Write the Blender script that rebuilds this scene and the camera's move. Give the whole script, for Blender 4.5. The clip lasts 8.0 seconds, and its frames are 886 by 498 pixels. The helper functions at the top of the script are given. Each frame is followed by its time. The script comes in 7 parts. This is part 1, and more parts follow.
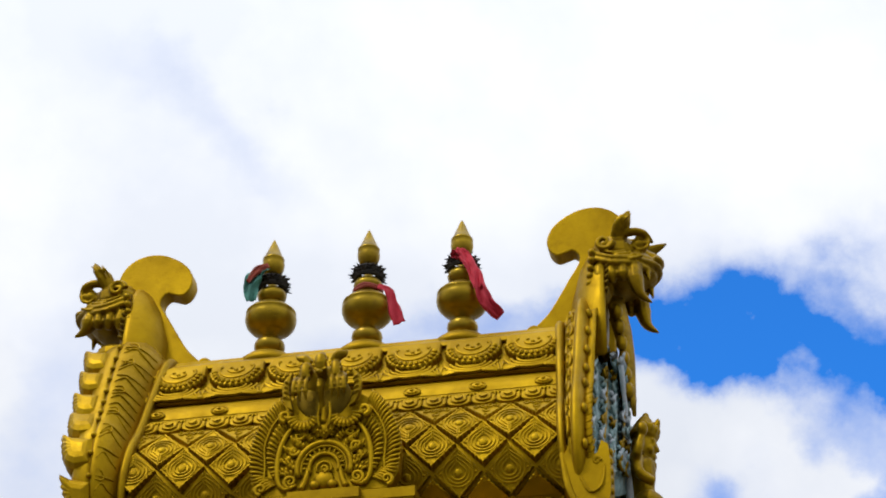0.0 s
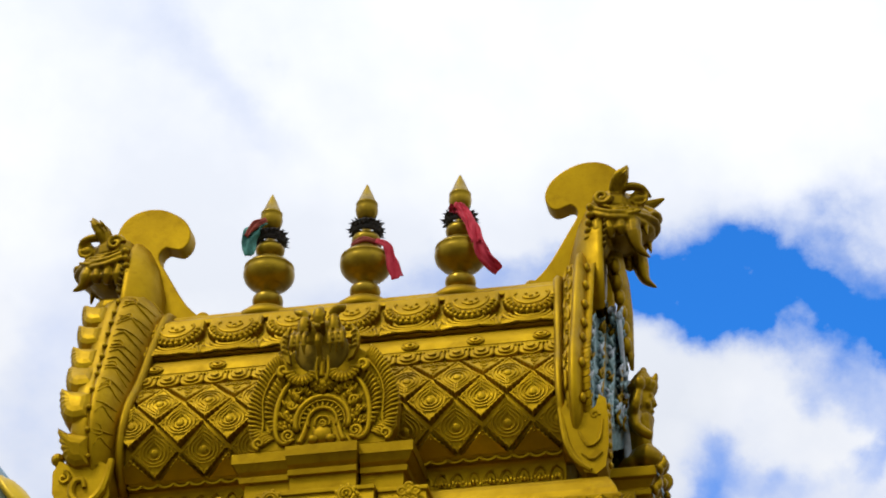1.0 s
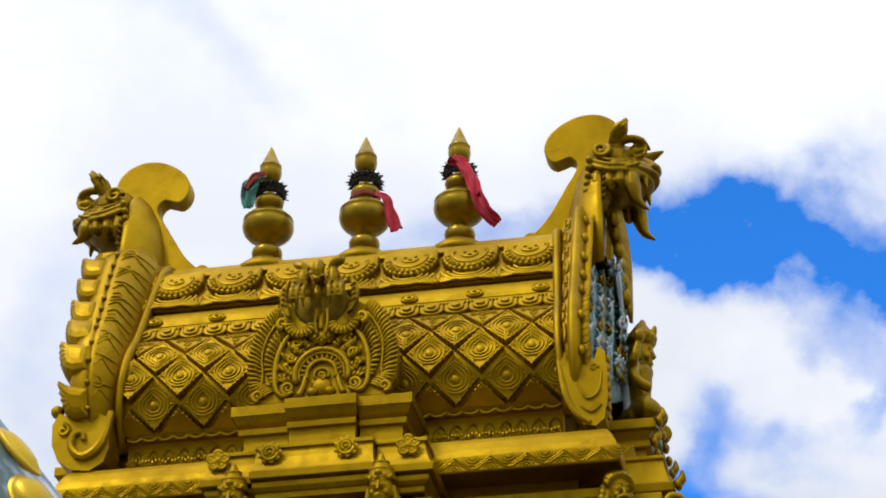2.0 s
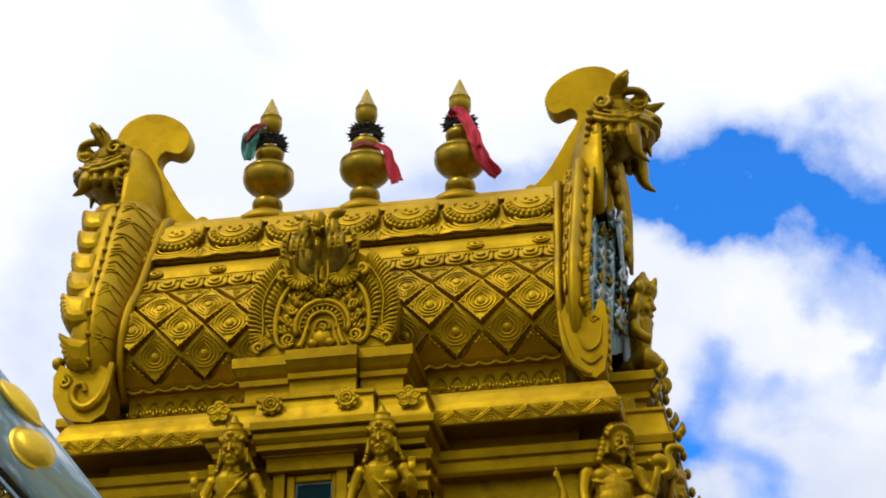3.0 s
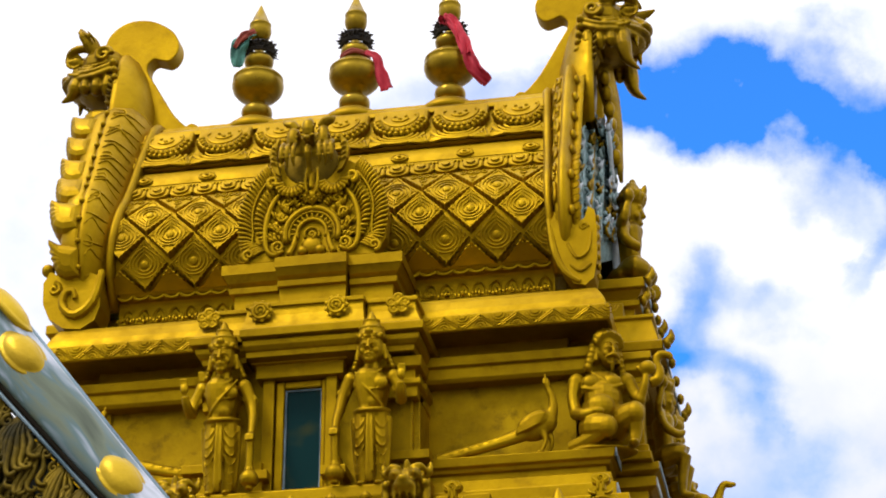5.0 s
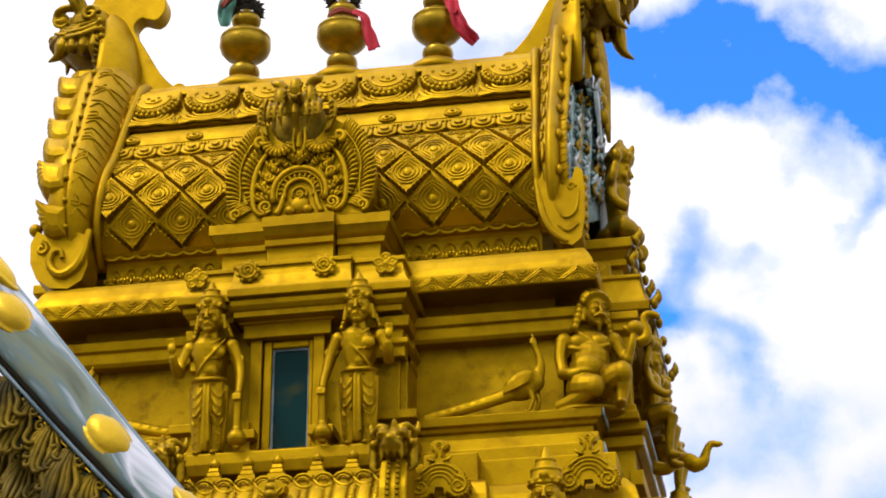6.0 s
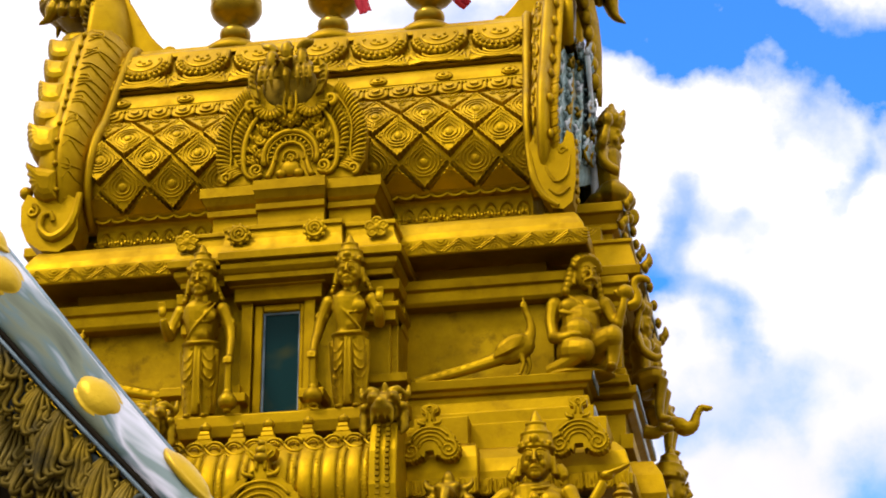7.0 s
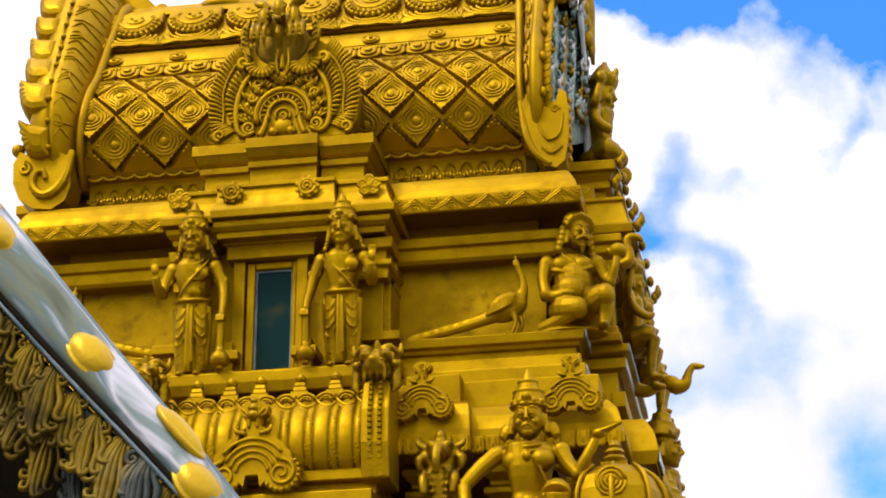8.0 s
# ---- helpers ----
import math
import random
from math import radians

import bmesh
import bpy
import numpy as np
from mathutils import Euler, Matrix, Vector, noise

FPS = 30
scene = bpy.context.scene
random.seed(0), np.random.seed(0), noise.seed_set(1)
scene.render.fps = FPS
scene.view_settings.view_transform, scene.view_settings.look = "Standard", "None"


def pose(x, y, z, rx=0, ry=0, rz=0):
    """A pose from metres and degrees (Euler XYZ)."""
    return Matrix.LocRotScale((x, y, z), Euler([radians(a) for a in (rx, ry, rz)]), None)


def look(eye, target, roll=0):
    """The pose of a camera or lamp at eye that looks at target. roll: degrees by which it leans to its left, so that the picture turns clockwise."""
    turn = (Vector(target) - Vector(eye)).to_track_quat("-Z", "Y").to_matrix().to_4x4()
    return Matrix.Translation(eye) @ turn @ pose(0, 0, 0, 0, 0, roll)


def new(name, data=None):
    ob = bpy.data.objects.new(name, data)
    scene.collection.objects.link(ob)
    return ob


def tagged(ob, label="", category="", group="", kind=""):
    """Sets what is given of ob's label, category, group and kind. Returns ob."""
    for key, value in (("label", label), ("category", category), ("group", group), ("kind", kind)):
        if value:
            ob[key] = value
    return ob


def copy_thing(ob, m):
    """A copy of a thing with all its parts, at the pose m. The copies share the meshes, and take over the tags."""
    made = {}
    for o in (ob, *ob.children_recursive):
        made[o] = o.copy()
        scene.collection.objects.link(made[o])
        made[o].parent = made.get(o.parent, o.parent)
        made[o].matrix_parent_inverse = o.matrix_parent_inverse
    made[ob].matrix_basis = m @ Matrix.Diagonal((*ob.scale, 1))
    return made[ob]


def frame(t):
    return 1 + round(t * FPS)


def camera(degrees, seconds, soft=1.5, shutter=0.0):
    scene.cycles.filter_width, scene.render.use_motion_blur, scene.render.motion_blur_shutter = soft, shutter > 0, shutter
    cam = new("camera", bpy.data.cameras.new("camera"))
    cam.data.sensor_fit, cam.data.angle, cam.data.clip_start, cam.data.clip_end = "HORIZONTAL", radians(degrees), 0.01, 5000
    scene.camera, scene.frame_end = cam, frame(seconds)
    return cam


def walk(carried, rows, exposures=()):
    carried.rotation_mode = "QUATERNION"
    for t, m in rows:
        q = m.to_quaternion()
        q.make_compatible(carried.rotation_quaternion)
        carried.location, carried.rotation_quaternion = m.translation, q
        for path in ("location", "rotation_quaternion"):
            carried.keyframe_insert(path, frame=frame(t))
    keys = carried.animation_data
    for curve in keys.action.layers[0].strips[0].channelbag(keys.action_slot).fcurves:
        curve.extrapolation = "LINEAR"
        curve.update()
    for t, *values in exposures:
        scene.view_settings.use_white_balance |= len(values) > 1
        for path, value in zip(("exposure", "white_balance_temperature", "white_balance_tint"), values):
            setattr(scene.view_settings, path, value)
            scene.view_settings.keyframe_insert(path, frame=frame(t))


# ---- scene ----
# ---- camera: it stands on one spot and tilts down, sinking by a centimetre and drifting to the right ----
cam = camera(22.18, 8.0, soft=1.9)
EYE = Vector((3.834, -15.689, 1.6))
# seconds, rotation about x, y, z in degrees, drift along x and z in millimetres
ROWS = [
    (0.0, 122.822, -0.006, 10.898, -4, 12.5),
    (0.5, 122.256, 0.007, 10.881, -4, 12.5),
    (1.0, 121.670, -0.003, 10.843, -4, 12.5),
    (1.5, 121.073, 0.004, 10.825, -4, 12.5),
    (3.0, 119.249, -0.002, 10.833, -4, 12.5),
    (3.5, 118.641, -0.013, 10.821, -4, 12.5),
    (4.0, 118.052, -0.041, 10.766, -4, 12.0),
    (4.5, 117.472, 0.000, 10.690, -3.5, 9.5),
    (6.0, 115.905, 0.169, 10.284, -0.5, 5.0),
    (6.5, 115.447, 0.166, 10.141, 0, 4.2),
    (7.0, 114.993, 0.154, 10.022, 0, 3.0),
    (7.5, 114.498, 0.122, 9.899, 0, 1.6),
    (8.0, 113.940, 0.158, 9.815, 0, 0),
]
EXPOSURES = [(0.0, -0.45, 6290, 10), (1.5, -0.43, 6290, 10), (3.0, -0.31, 6330, 10), (4.5, -0.10, 6500, 12), (6.0, 0.08, 6770, 16), (8.0, 0.17, 7050, 19)]
walk(cam, [(t, pose(EYE.x + dx / 1000, EYE.y, EYE.z + dz / 1000, rx, ry, rz)) for t, rx, ry, rz, dx, dz in ROWS], EXPOSURES)

# ---- sky: blue air with broken white cloud ----
SUN_FROM = Vector((-0.46, -0.54, 0.92)).normalized()
world = bpy.data.worlds.new("sky")
scene.world = world
world.use_nodes = True
WN, WL = world.node_tree.nodes, world.node_tree.links
WN.clear()


def wnode(kind, **values):
    n = WN.new(kind)
    for key, value in values.items():
        n.inputs[key].default_value = value
    return n


def wmath(op, a, b=None, c=None, clamp=False):
    n = WN.new("ShaderNodeMath")
    n.operation, n.use_clamp = op, clamp
    for i, v in enumerate((a, b, c)):
        if v is None:
            continue
        if isinstance(v, (int, float)):
            n.inputs[i].default_value = v
        else:
            WL.new(v, n.inputs[i])
    return n.outputs[0]


def wdot(v, axis):
    n = WN.new("ShaderNodeVectorMath")
    n.operation = "DOT_PRODUCT"
    WL.new(v, n.inputs[0])
    n.inputs[1].default_value = axis
    return n.outputs["Value"]


def make_sky():
    # a flat chart of the sky, centred on the way north over the tower: 1 unit is about 14 degrees
    yaw, up = radians(10.7), radians(27.5)
    ahead = Vector((-math.sin(yaw) * math.cos(up), math.cos(yaw) * math.cos(up), math.sin(up)))
    right = Vector((math.cos(yaw), math.sin(yaw), 0))
    over = right.cross(ahead)
    way = WN.new("ShaderNodeTexCoord").outputs["Generated"]
    depth = wmath("MAXIMUM", wdot(way, ahead), 0.05)
    u = wmath("MULTIPLY", wmath("DIVIDE", wdot(way, right), depth), 4.0)
    v = wmath("MULTIPLY", wmath("DIVIDE", wdot(way, over), depth), 4.0)
    chart = WN.new("ShaderNodeCombineXYZ")
    WL.new(u, chart.inputs[0]), WL.new(v, chart.inputs[1])
    # billows push the edges of the openings about
    def billow(scale, detail, rough, seed):
        n = wnode("ShaderNodeTexNoise", Scale=scale, Detail=detail, Roughness=rough)
        off = WN.new("ShaderNodeVectorMath")
        off.operation = "ADD"
        off.inputs[1].default_value = (seed, seed * 0.7, 0)
        WL.new(chart.outputs[0], off.inputs[0])
        WL.new(off.outputs[0], n.inputs["Vector"])
        return n
    bend = billow(3.2, 7.0, 0.56, 3.1)
    shift = WN.new("ShaderNodeVectorMath")
    shift.operation = "MULTIPLY_ADD"
    WL.new(bend.outputs["Color"], shift.inputs[0])
    shift.inputs[1].default_value = (0.40, 0.40, 0)
    centred = WN.new("ShaderNodeVectorMath")
    centred.operation = "SUBTRACT"
    WL.new(chart.outputs[0], centred.inputs[0])
    centred.inputs[1].default_value = (0.20, 0.20, 0)
    WL.new(centred.outputs[0], shift.inputs[2])
    # openings of blue: u, v, half width, half height, turn in degrees, depth of blue
    openings = [
        (0.40, 0.235, 0.20, 0.080, -4, 0.70),
        (0.62, 0.185, 0.28, 0.066, -10, 0.70),
        (0.82, 0.195, 0.26, 0.110, -10, 0.78),
        (0.33, 0.225, 0.07, 0.05, 0, 0.55),
        (0.58, 0.270, 0.36, 0.080, -3, 0.30),
        (0.92, 0.30, 0.28, 0.10, -4, 0.45),
        (0.66, 0.085, 0.10, 0.050, -28, 0.45),
        (0.86, 0.03, 0.16, 0.06, -10, 0.40),
        (0.08, 0.25, 0.26, 0.06, 8, 0.50),
        (0.755, -0.055, 0.040, 0.12, -20, 0.62),
        (0.66, -0.15, 0.045, 0.06, -25, 0.45),
        (0.59, -0.13, 0.05, 0.05, 20, 0.35),
        (0.50, -0.10, 0.06, 0.09, 25, 0.55),
        (0.44, -0.23, 0.10, 0.080, 35, 0.80),
        (0.54, -0.26, 0.07, 0.06, 10, 0.50),
        (0.41, -0.34, 0.11, 0.065, 40, 0.60),
        (0.57, -0.33, 0.05, 0.09, -25, 0.45),
        (0.84, -0.62, 0.13, 0.12, 15, 0.70),
        (0.62, -0.45, 0.09, 0.08, -30, 0.34),
        (0.47, -0.50, 0.09, 0.07, 30, 0.34),
        (0.86, -0.24, 0.08, 0.10, 10, 0.22),
        (0.62, -0.36, 0.34, 0.34, 0, 0.15),
        (-0.44, 0.64, 0.22, 0.06, -38, 0.20),
        (-0.68, 0.02, 0.10, 0.30, 0, 0.20),
    ]
    total = None
    for cu, cv, a, b, turn, deep in openings:
        m = WN.new("ShaderNodeMapping")
        m.vector_type = "TEXTURE"
        m.inputs["Location"].default_value = (cu, cv, 0)
        m.inputs["Rotation"].default_value = (0, 0, radians(turn))
        m.inputs["Scale"].default_value = (a, b, 1)
        WL.new(shift.outputs[0], m.inputs["Vector"])
        length = WN.new("ShaderNodeVectorMath")
        length.operation = "LENGTH"
        WL.new(m.outputs[0], length.inputs[0])
        fall = WN.new("ShaderNodeMapRange")
        fall.interpolation_type = "SMOOTHSTEP"
        fall.inputs[1].default_value, fall.inputs[2].default_value = 0.15, 1.45
        fall.inputs[3].default_value, fall.inputs[4].default_value = deep, 0.0
        WL.new(length.outputs["Value"], fall.inputs[0])
        total = fall.outputs[0] if total is None else wmath("ADD", total, fall.outputs[0])
    wisps = billow(3.8, 7.0, 0.56, 11.0)
    thin = wmath("MULTIPLY", wmath("SUBTRACT", wisps.outputs["Fac"], 0.52), 1.7)
    gate = wmath("MULTIPLY", total, 2.0, clamp=True)
    blue = wmath("ADD", total, wmath("MULTIPLY", thin, gate), clamp=True)
    # the air itself
    sky = WN.new("ShaderNodeTexSky")
    sky.sky_type, sky.sun_disc = "NISHITA", False
    sky.sun_elevation = math.asin(SUN_FROM.z)
    sky.sun_rotation = math.atan2(SUN_FROM.x, SUN_FROM.y)
    sky.ozone_density, sky.dust_density = 4.0, 0.3
    air = WN.new("ShaderNodeMix")
    air.data_type, air.blend_type = "RGBA", "MULTIPLY"
    air.inputs["Factor"].default_value = 1.0
    WL.new(sky.outputs[0], air.inputs["A"])
    air.inputs["B"].default_value = (0.048, 0.185, 0.335, 1)
    # clouds: white, with faint grey-violet undersides
    soft = billow(1.7, 6.0, 0.55, 23.0)
    shade = WN.new("ShaderNodeMapRange")
    shade.inputs[1].default_value, shade.inputs[2].default_value = 0.42, 0.66
    WL.new(soft.outputs["Fac"], shade.inputs[0])
    cloud = WN.new("ShaderNodeMix")
    cloud.data_type = "RGBA"
    WL.new(shade.outputs[0], cloud.inputs["Factor"])
    cloud.inputs["A"].default_value = (1.08, 1.11, 1.18, 1)
    cloud.inputs["B"].default_value = (1.30, 1.30, 1.31, 1)
    # a clouded sky is three times as bright overhead as at the horizon
    height = wmath("MAXIMUM", wdot(way, (0, 0, 1)), 0.0)
    gain = wmath("MULTIPLY_ADD", height, 1.05, 0.52)
    lit = WN.new("ShaderNodeVectorMath")
    lit.operation = "SCALE"
    WL.new(cloud.outputs["Result"], lit.inputs[0])
    WL.new(gain, lit.inputs["Scale"])
    both = WN.new("ShaderNodeMix")
    both.data_type = "RGBA"
    WL.new(blue, both.inputs["Factor"])
    WL.new(lit.outputs[0], both.inputs["A"])
    WL.new(air.outputs["Result"], both.inputs["B"])
    back = WN.new("ShaderNodeBackground")
    WL.new(both.outputs["Result"], back.inputs["Color"])
    out = WN.new("ShaderNodeOutputWorld")
    WL.new(back.outputs[0], out.inputs["Surface"])


make_sky()

lamp = bpy.data.lights.new("sun", "SUN")
lamp.energy, lamp.angle, lamp.color = 1.8, radians(12), (1.0, 0.95, 0.86)
sun = new("sun", lamp)
sun.matrix_world = look(SUN_FROM * 40, (0, 0, 0))


# ---- materials ----
def surface(name, dark, light, rough=(0.35, 0.6), metal=0.0, big=1.4, fine=38.0, bump=0.25, stain=None, stain_amount=0.0, random_tone=0.0):
    """A painted or plastered surface: tone at two scales, stains, grain."""
    mat = bpy.data.materials.new(name)
    mat.use_nodes = True
    N, L = mat.node_tree.nodes, mat.node_tree.links
    bsdf = N["Principled BSDF"]
    geo = N.new("ShaderNodeNewGeometry").outputs["Position"]

    def tex(scale, detail, rough_):
        n = N.new("ShaderNodeTexNoise")
        n.inputs["Scale"].default_value, n.inputs["Detail"].default_value, n.inputs["Roughness"].default_value = scale, detail, rough_
        L.new(geo, n.inputs["Vector"])
        return n.outputs["Fac"]

    def span(fac, a, b, lo=0.0, hi=1.0):
        n = N.new("ShaderNodeMapRange")
        for i, v in enumerate((a, b, lo, hi)):
            n.inputs[1 + i].default_value = v
        L.new(fac, n.inputs[0])
        return n.outputs[0]

    def mix(fac, a, b):
        n = N.new("ShaderNodeMix")
        n.data_type = "RGBA"
        L.new(fac, n.inputs["Factor"])
        for key, v in (("A", a), ("B", b)):
            if isinstance(v, tuple):
                n.inputs[key].default_value = (*v, 1)
            else:
                L.new(v, n.inputs[key])
        return n.outputs["Result"]

    large, small = tex(big, 5, 0.6), tex(fine, 4, 0.65)
    col = mix(span(large, 0.35, 0.65), dark, light)
    mid = tuple(0.5 * (a + b) * 0.8 for a, b in zip(dark, light))
    n = N.new("ShaderNodeMix")
    n.data_type = "RGBA"
    L.new(span(small, 0.52, 0.75, 0.0, 0.45), n.inputs["Factor"])
    L.new(col, n.inputs["A"])
    n.inputs["B"].default_value = (*mid, 1)
    col = n.outputs["Result"]
    if stain:
        col = mix(span(tex(5.5, 6, 0.7), 0.54, 0.70, 0.0, stain_amount), col, stain)
    if random_tone:
        info = N.new("ShaderNodeObjectInfo").outputs["Random"]
        hsv = N.new("ShaderNodeHueSaturation")
        L.new(span(info, 0, 1, 1 - random_tone, 1 + random_tone), hsv.inputs["Value"])
        L.new(col, hsv.inputs["Color"])
        col = hsv.outputs[0]
    L.new(col, bsdf.inputs["Base Color"])
    L.new(span(tex(9.0, 4, 0.6), 0.3, 0.7, *rough), bsdf.inputs["Roughness"])
    bsdf.inputs["Metallic"].default_value = metal
    if bump:
        b = N.new("ShaderNodeBump")
        b.inputs["Strength"].default_value, b.inputs["Distance"].default_value = min(1.0, bump * 1.0), 0.008
        s = N.new("ShaderNodeMath")
        s.operation = "ADD"
        L.new(tex(16.0, 5, 0.6), s.inputs[0]), L.new(small, s.inputs[1])
        L.new(s.outputs[0], b.inputs["Height"])
        L.new(b.outputs[0], bsdf.inputs["Normal"])
    return mat


GOLD = surface("gold_paint", (0.30, 0.180, 0.002), (0.44, 0.276, 0.003), rough=(0.44, 0.64), metal=0.95, stain=(0.16, 0.082, 0.003), stain_amount=0.40, random_tone=0.06)
GOLD_WALL = surface("gold_wall_paint", (0.23, 0.137, 0.002), (0.41, 0.259, 0.004), rough=(0.42, 0.62), metal=0.95, big=1.9, stain=(0.11, 0.06, 0.004), stain_amount=0.75)
# stained gold, darkened so that the heads' shade is in the colour
GOLD_DULL = surface("shade_dulled_gold_paint", (0.21, 0.126, 0.003), (0.34, 0.212, 0.004), rough=(0.38, 0.58), metal=0.95, big=4.0, stain=(0.06, 0.037, 0.006), stain_amount=0.6)
# a darker gold; behind the crest's mask it paints in the shade
GOLD_DARK = surface("dark_gold_paint", (0.11, 0.069, 0.004), (0.24, 0.150, 0.005), rough=(0.38, 0.6), metal=0.9, big=5.0, stain=(0.03, 0.02, 0.004), stain_amount=0.7)
BRASS = surface("brass", (0.25, 0.158, 0.004), (0.37, 0.242, 0.006), rough=(0.26, 0.42), metal=0.75, big=6.0, bump=0.06, stain=(0.20, 0.12, 0.02), stain_amount=0.4)
WHITE_TRIM = surface("pale_trim_paint", (0.30, 0.38, 0.42), (0.58, 0.64, 0.68), rough=(0.35, 0.6), big=4.0)
BLUE = surface("pale_blue_paint", (0.07, 0.15, 0.145), (0.33, 0.48, 0.49), rough=(0.4, 0.65), big=7.0, stain=(0.20, 0.135, 0.02), stain_amount=0.95)
BLUE_TRIM = surface("blue_grey_trim", (0.06, 0.12, 0.16), (0.30, 0.42, 0.50), rough=(0.35, 0.6), big=3.0)
RED = surface("red_cloth", (0.42, 0.012, 0.03), (0.62, 0.03, 0.06), rough=(0.7, 0.9), big=5.0, bump=0.1)
RUST = surface("faded_red_cloth", (0.22, 0.03, 0.015), (0.36, 0.07, 0.04), rough=(0.7, 0.9), big=8.0, bump=0.1)
TEAL = surface("teal_cloth", (0.04, 0.16, 0.13), (0.10, 0.32, 0.26), rough=(0.6, 0.9), big=8.0, bump=0.1)
GARLAND = surface("dried_garland", (0.008, 0.007, 0.004), (0.03, 0.022, 0.012), rough=(0.7, 0.95), big=20.0)
# near-black without gloss: the shade inside the shrine arch, put into the colour
DARK = surface("near_black_plaster", (0.006, 0.005, 0.003), (0.018, 0.013, 0.006), rough=(0.7, 0.95))
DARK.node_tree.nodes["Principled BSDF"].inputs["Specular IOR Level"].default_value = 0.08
CONCRETE = surface("grey_paving", (0.09, 0.078, 0.063), (0.15, 0.13, 0.105), rough=(0.6, 0.9), big=0.5)
PLASTER = surface("cream_wall_plaster", (0.44, 0.37, 0.26), (0.56, 0.49, 0.36), rough=(0.6, 0.9), big=0.7)
def silver_paint():
    """Silver-blue paint, a little green; its white and blue-grey streaks are painted-in sheen and shading."""
    mat = surface("silver_blue_sheen_paint", (0.2, 0.2, 0.2), (0.6, 0.6, 0.6), rough=(0.28, 0.5), metal=0.15, bump=0.08)
    N, L = mat.node_tree.nodes, mat.node_tree.links
    geo = N.new("ShaderNodeNewGeometry").outputs["Position"]
    turn = N.new("ShaderNodeCombineXYZ")
    for i, axis in enumerate(((-1.5, 0, 1.9), (0, 4.0, 0), (8.5, 0, 6.8))):      # long streaks of painted sheen down the band
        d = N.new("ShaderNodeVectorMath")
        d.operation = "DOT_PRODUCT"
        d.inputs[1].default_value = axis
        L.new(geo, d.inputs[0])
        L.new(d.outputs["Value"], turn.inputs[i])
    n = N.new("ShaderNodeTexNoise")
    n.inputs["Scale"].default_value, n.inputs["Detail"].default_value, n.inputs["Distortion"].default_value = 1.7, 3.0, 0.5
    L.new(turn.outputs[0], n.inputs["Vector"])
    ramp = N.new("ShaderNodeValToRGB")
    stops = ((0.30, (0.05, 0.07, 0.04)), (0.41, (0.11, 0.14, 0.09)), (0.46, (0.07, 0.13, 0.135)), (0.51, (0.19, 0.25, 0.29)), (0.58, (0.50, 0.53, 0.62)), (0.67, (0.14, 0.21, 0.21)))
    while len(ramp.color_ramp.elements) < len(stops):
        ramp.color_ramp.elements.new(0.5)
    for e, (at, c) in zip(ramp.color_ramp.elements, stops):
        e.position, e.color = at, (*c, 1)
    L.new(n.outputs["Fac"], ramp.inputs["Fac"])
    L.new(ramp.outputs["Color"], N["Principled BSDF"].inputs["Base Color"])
    return mat


SILVER = silver_paint()

GOLD_BRIGHT = surface("fresh_gold_paint", (0.44, 0.28, 0.005), (0.58, 0.39, 0.010), rough=(0.35, 0.5), metal=0.6, big=6.0)
# worn fringe paints, darkened to hold the shade under the silver band
OLD_GOLD = surface("shaded_worn_gold_over_teal", (0.020, 0.017, 0.004), (0.22, 0.145, 0.005), rough=(0.45, 0.7), metal=0.8, big=11.0, stain=(0.05, 0.09, 0.08), stain_amount=0.35)
TEAL_GOLD = surface("shaded_worn_teal_paint", (0.008, 0.014, 0.012), (0.040, 0.066, 0.060), rough=(0.5, 0.8), metal=0.2, big=11.0, stain=(0.16, 0.11, 0.012), stain_amount=0.9)


def glass_mat():
    mat = bpy.data.materials.new("dark_window_glass")
    mat.use_nodes = True
    b = mat.node_tree.nodes["Principled BSDF"]
    N, L = mat.node_tree.nodes, mat.node_tree.links
    noise_ = N.new("ShaderNodeTexNoise")
    noise_.inputs["Scale"].default_value = 3.0
    L.new(N.new("ShaderNodeNewGeometry").outputs["Position"], noise_.inputs["Vector"])
    ramp = N.new("ShaderNodeMix")
    ramp.data_type = "RGBA"
    # yellow-green mottles in the colour stand in for reflections on the teal pane
    steep = N.new("ShaderNodeMapRange")
    steep.inputs[1].default_value, steep.inputs[2].default_value = 0.50, 0.72
    L.new(noise_.outputs["Fac"], steep.inputs[0])
    L.new(steep.outputs[0], ramp.inputs["Factor"])
    ramp.inputs["A"].default_value, ramp.inputs["B"].default_value = (0.004, 0.034, 0.036, 1), (0.050, 0.062, 0.022, 1)
    L.new(ramp.outputs["Result"], b.inputs["Base Color"])
    b.inputs["Roughness"].default_value = 0.25
    b.inputs["Specular IOR Level"].default_value = 0.05
    return mat


GLASS = glass_mat()


# ---- building helpers ----
PLACES = {}     # where things and parts stand, for those that hang on them


def under(ob, parent):
    ob.parent = parent
    ob.matrix_parent_inverse = PLACES.get(parent, Matrix()).inverted()
    return ob


def thing(name, at, label, category, group=""):
    ob = new(name)
    ob.location = at
    ob.empty_display_size = 0.1
    PLACES[ob] = Matrix.Translation(at)
    return tagged(ob, label, category, group)


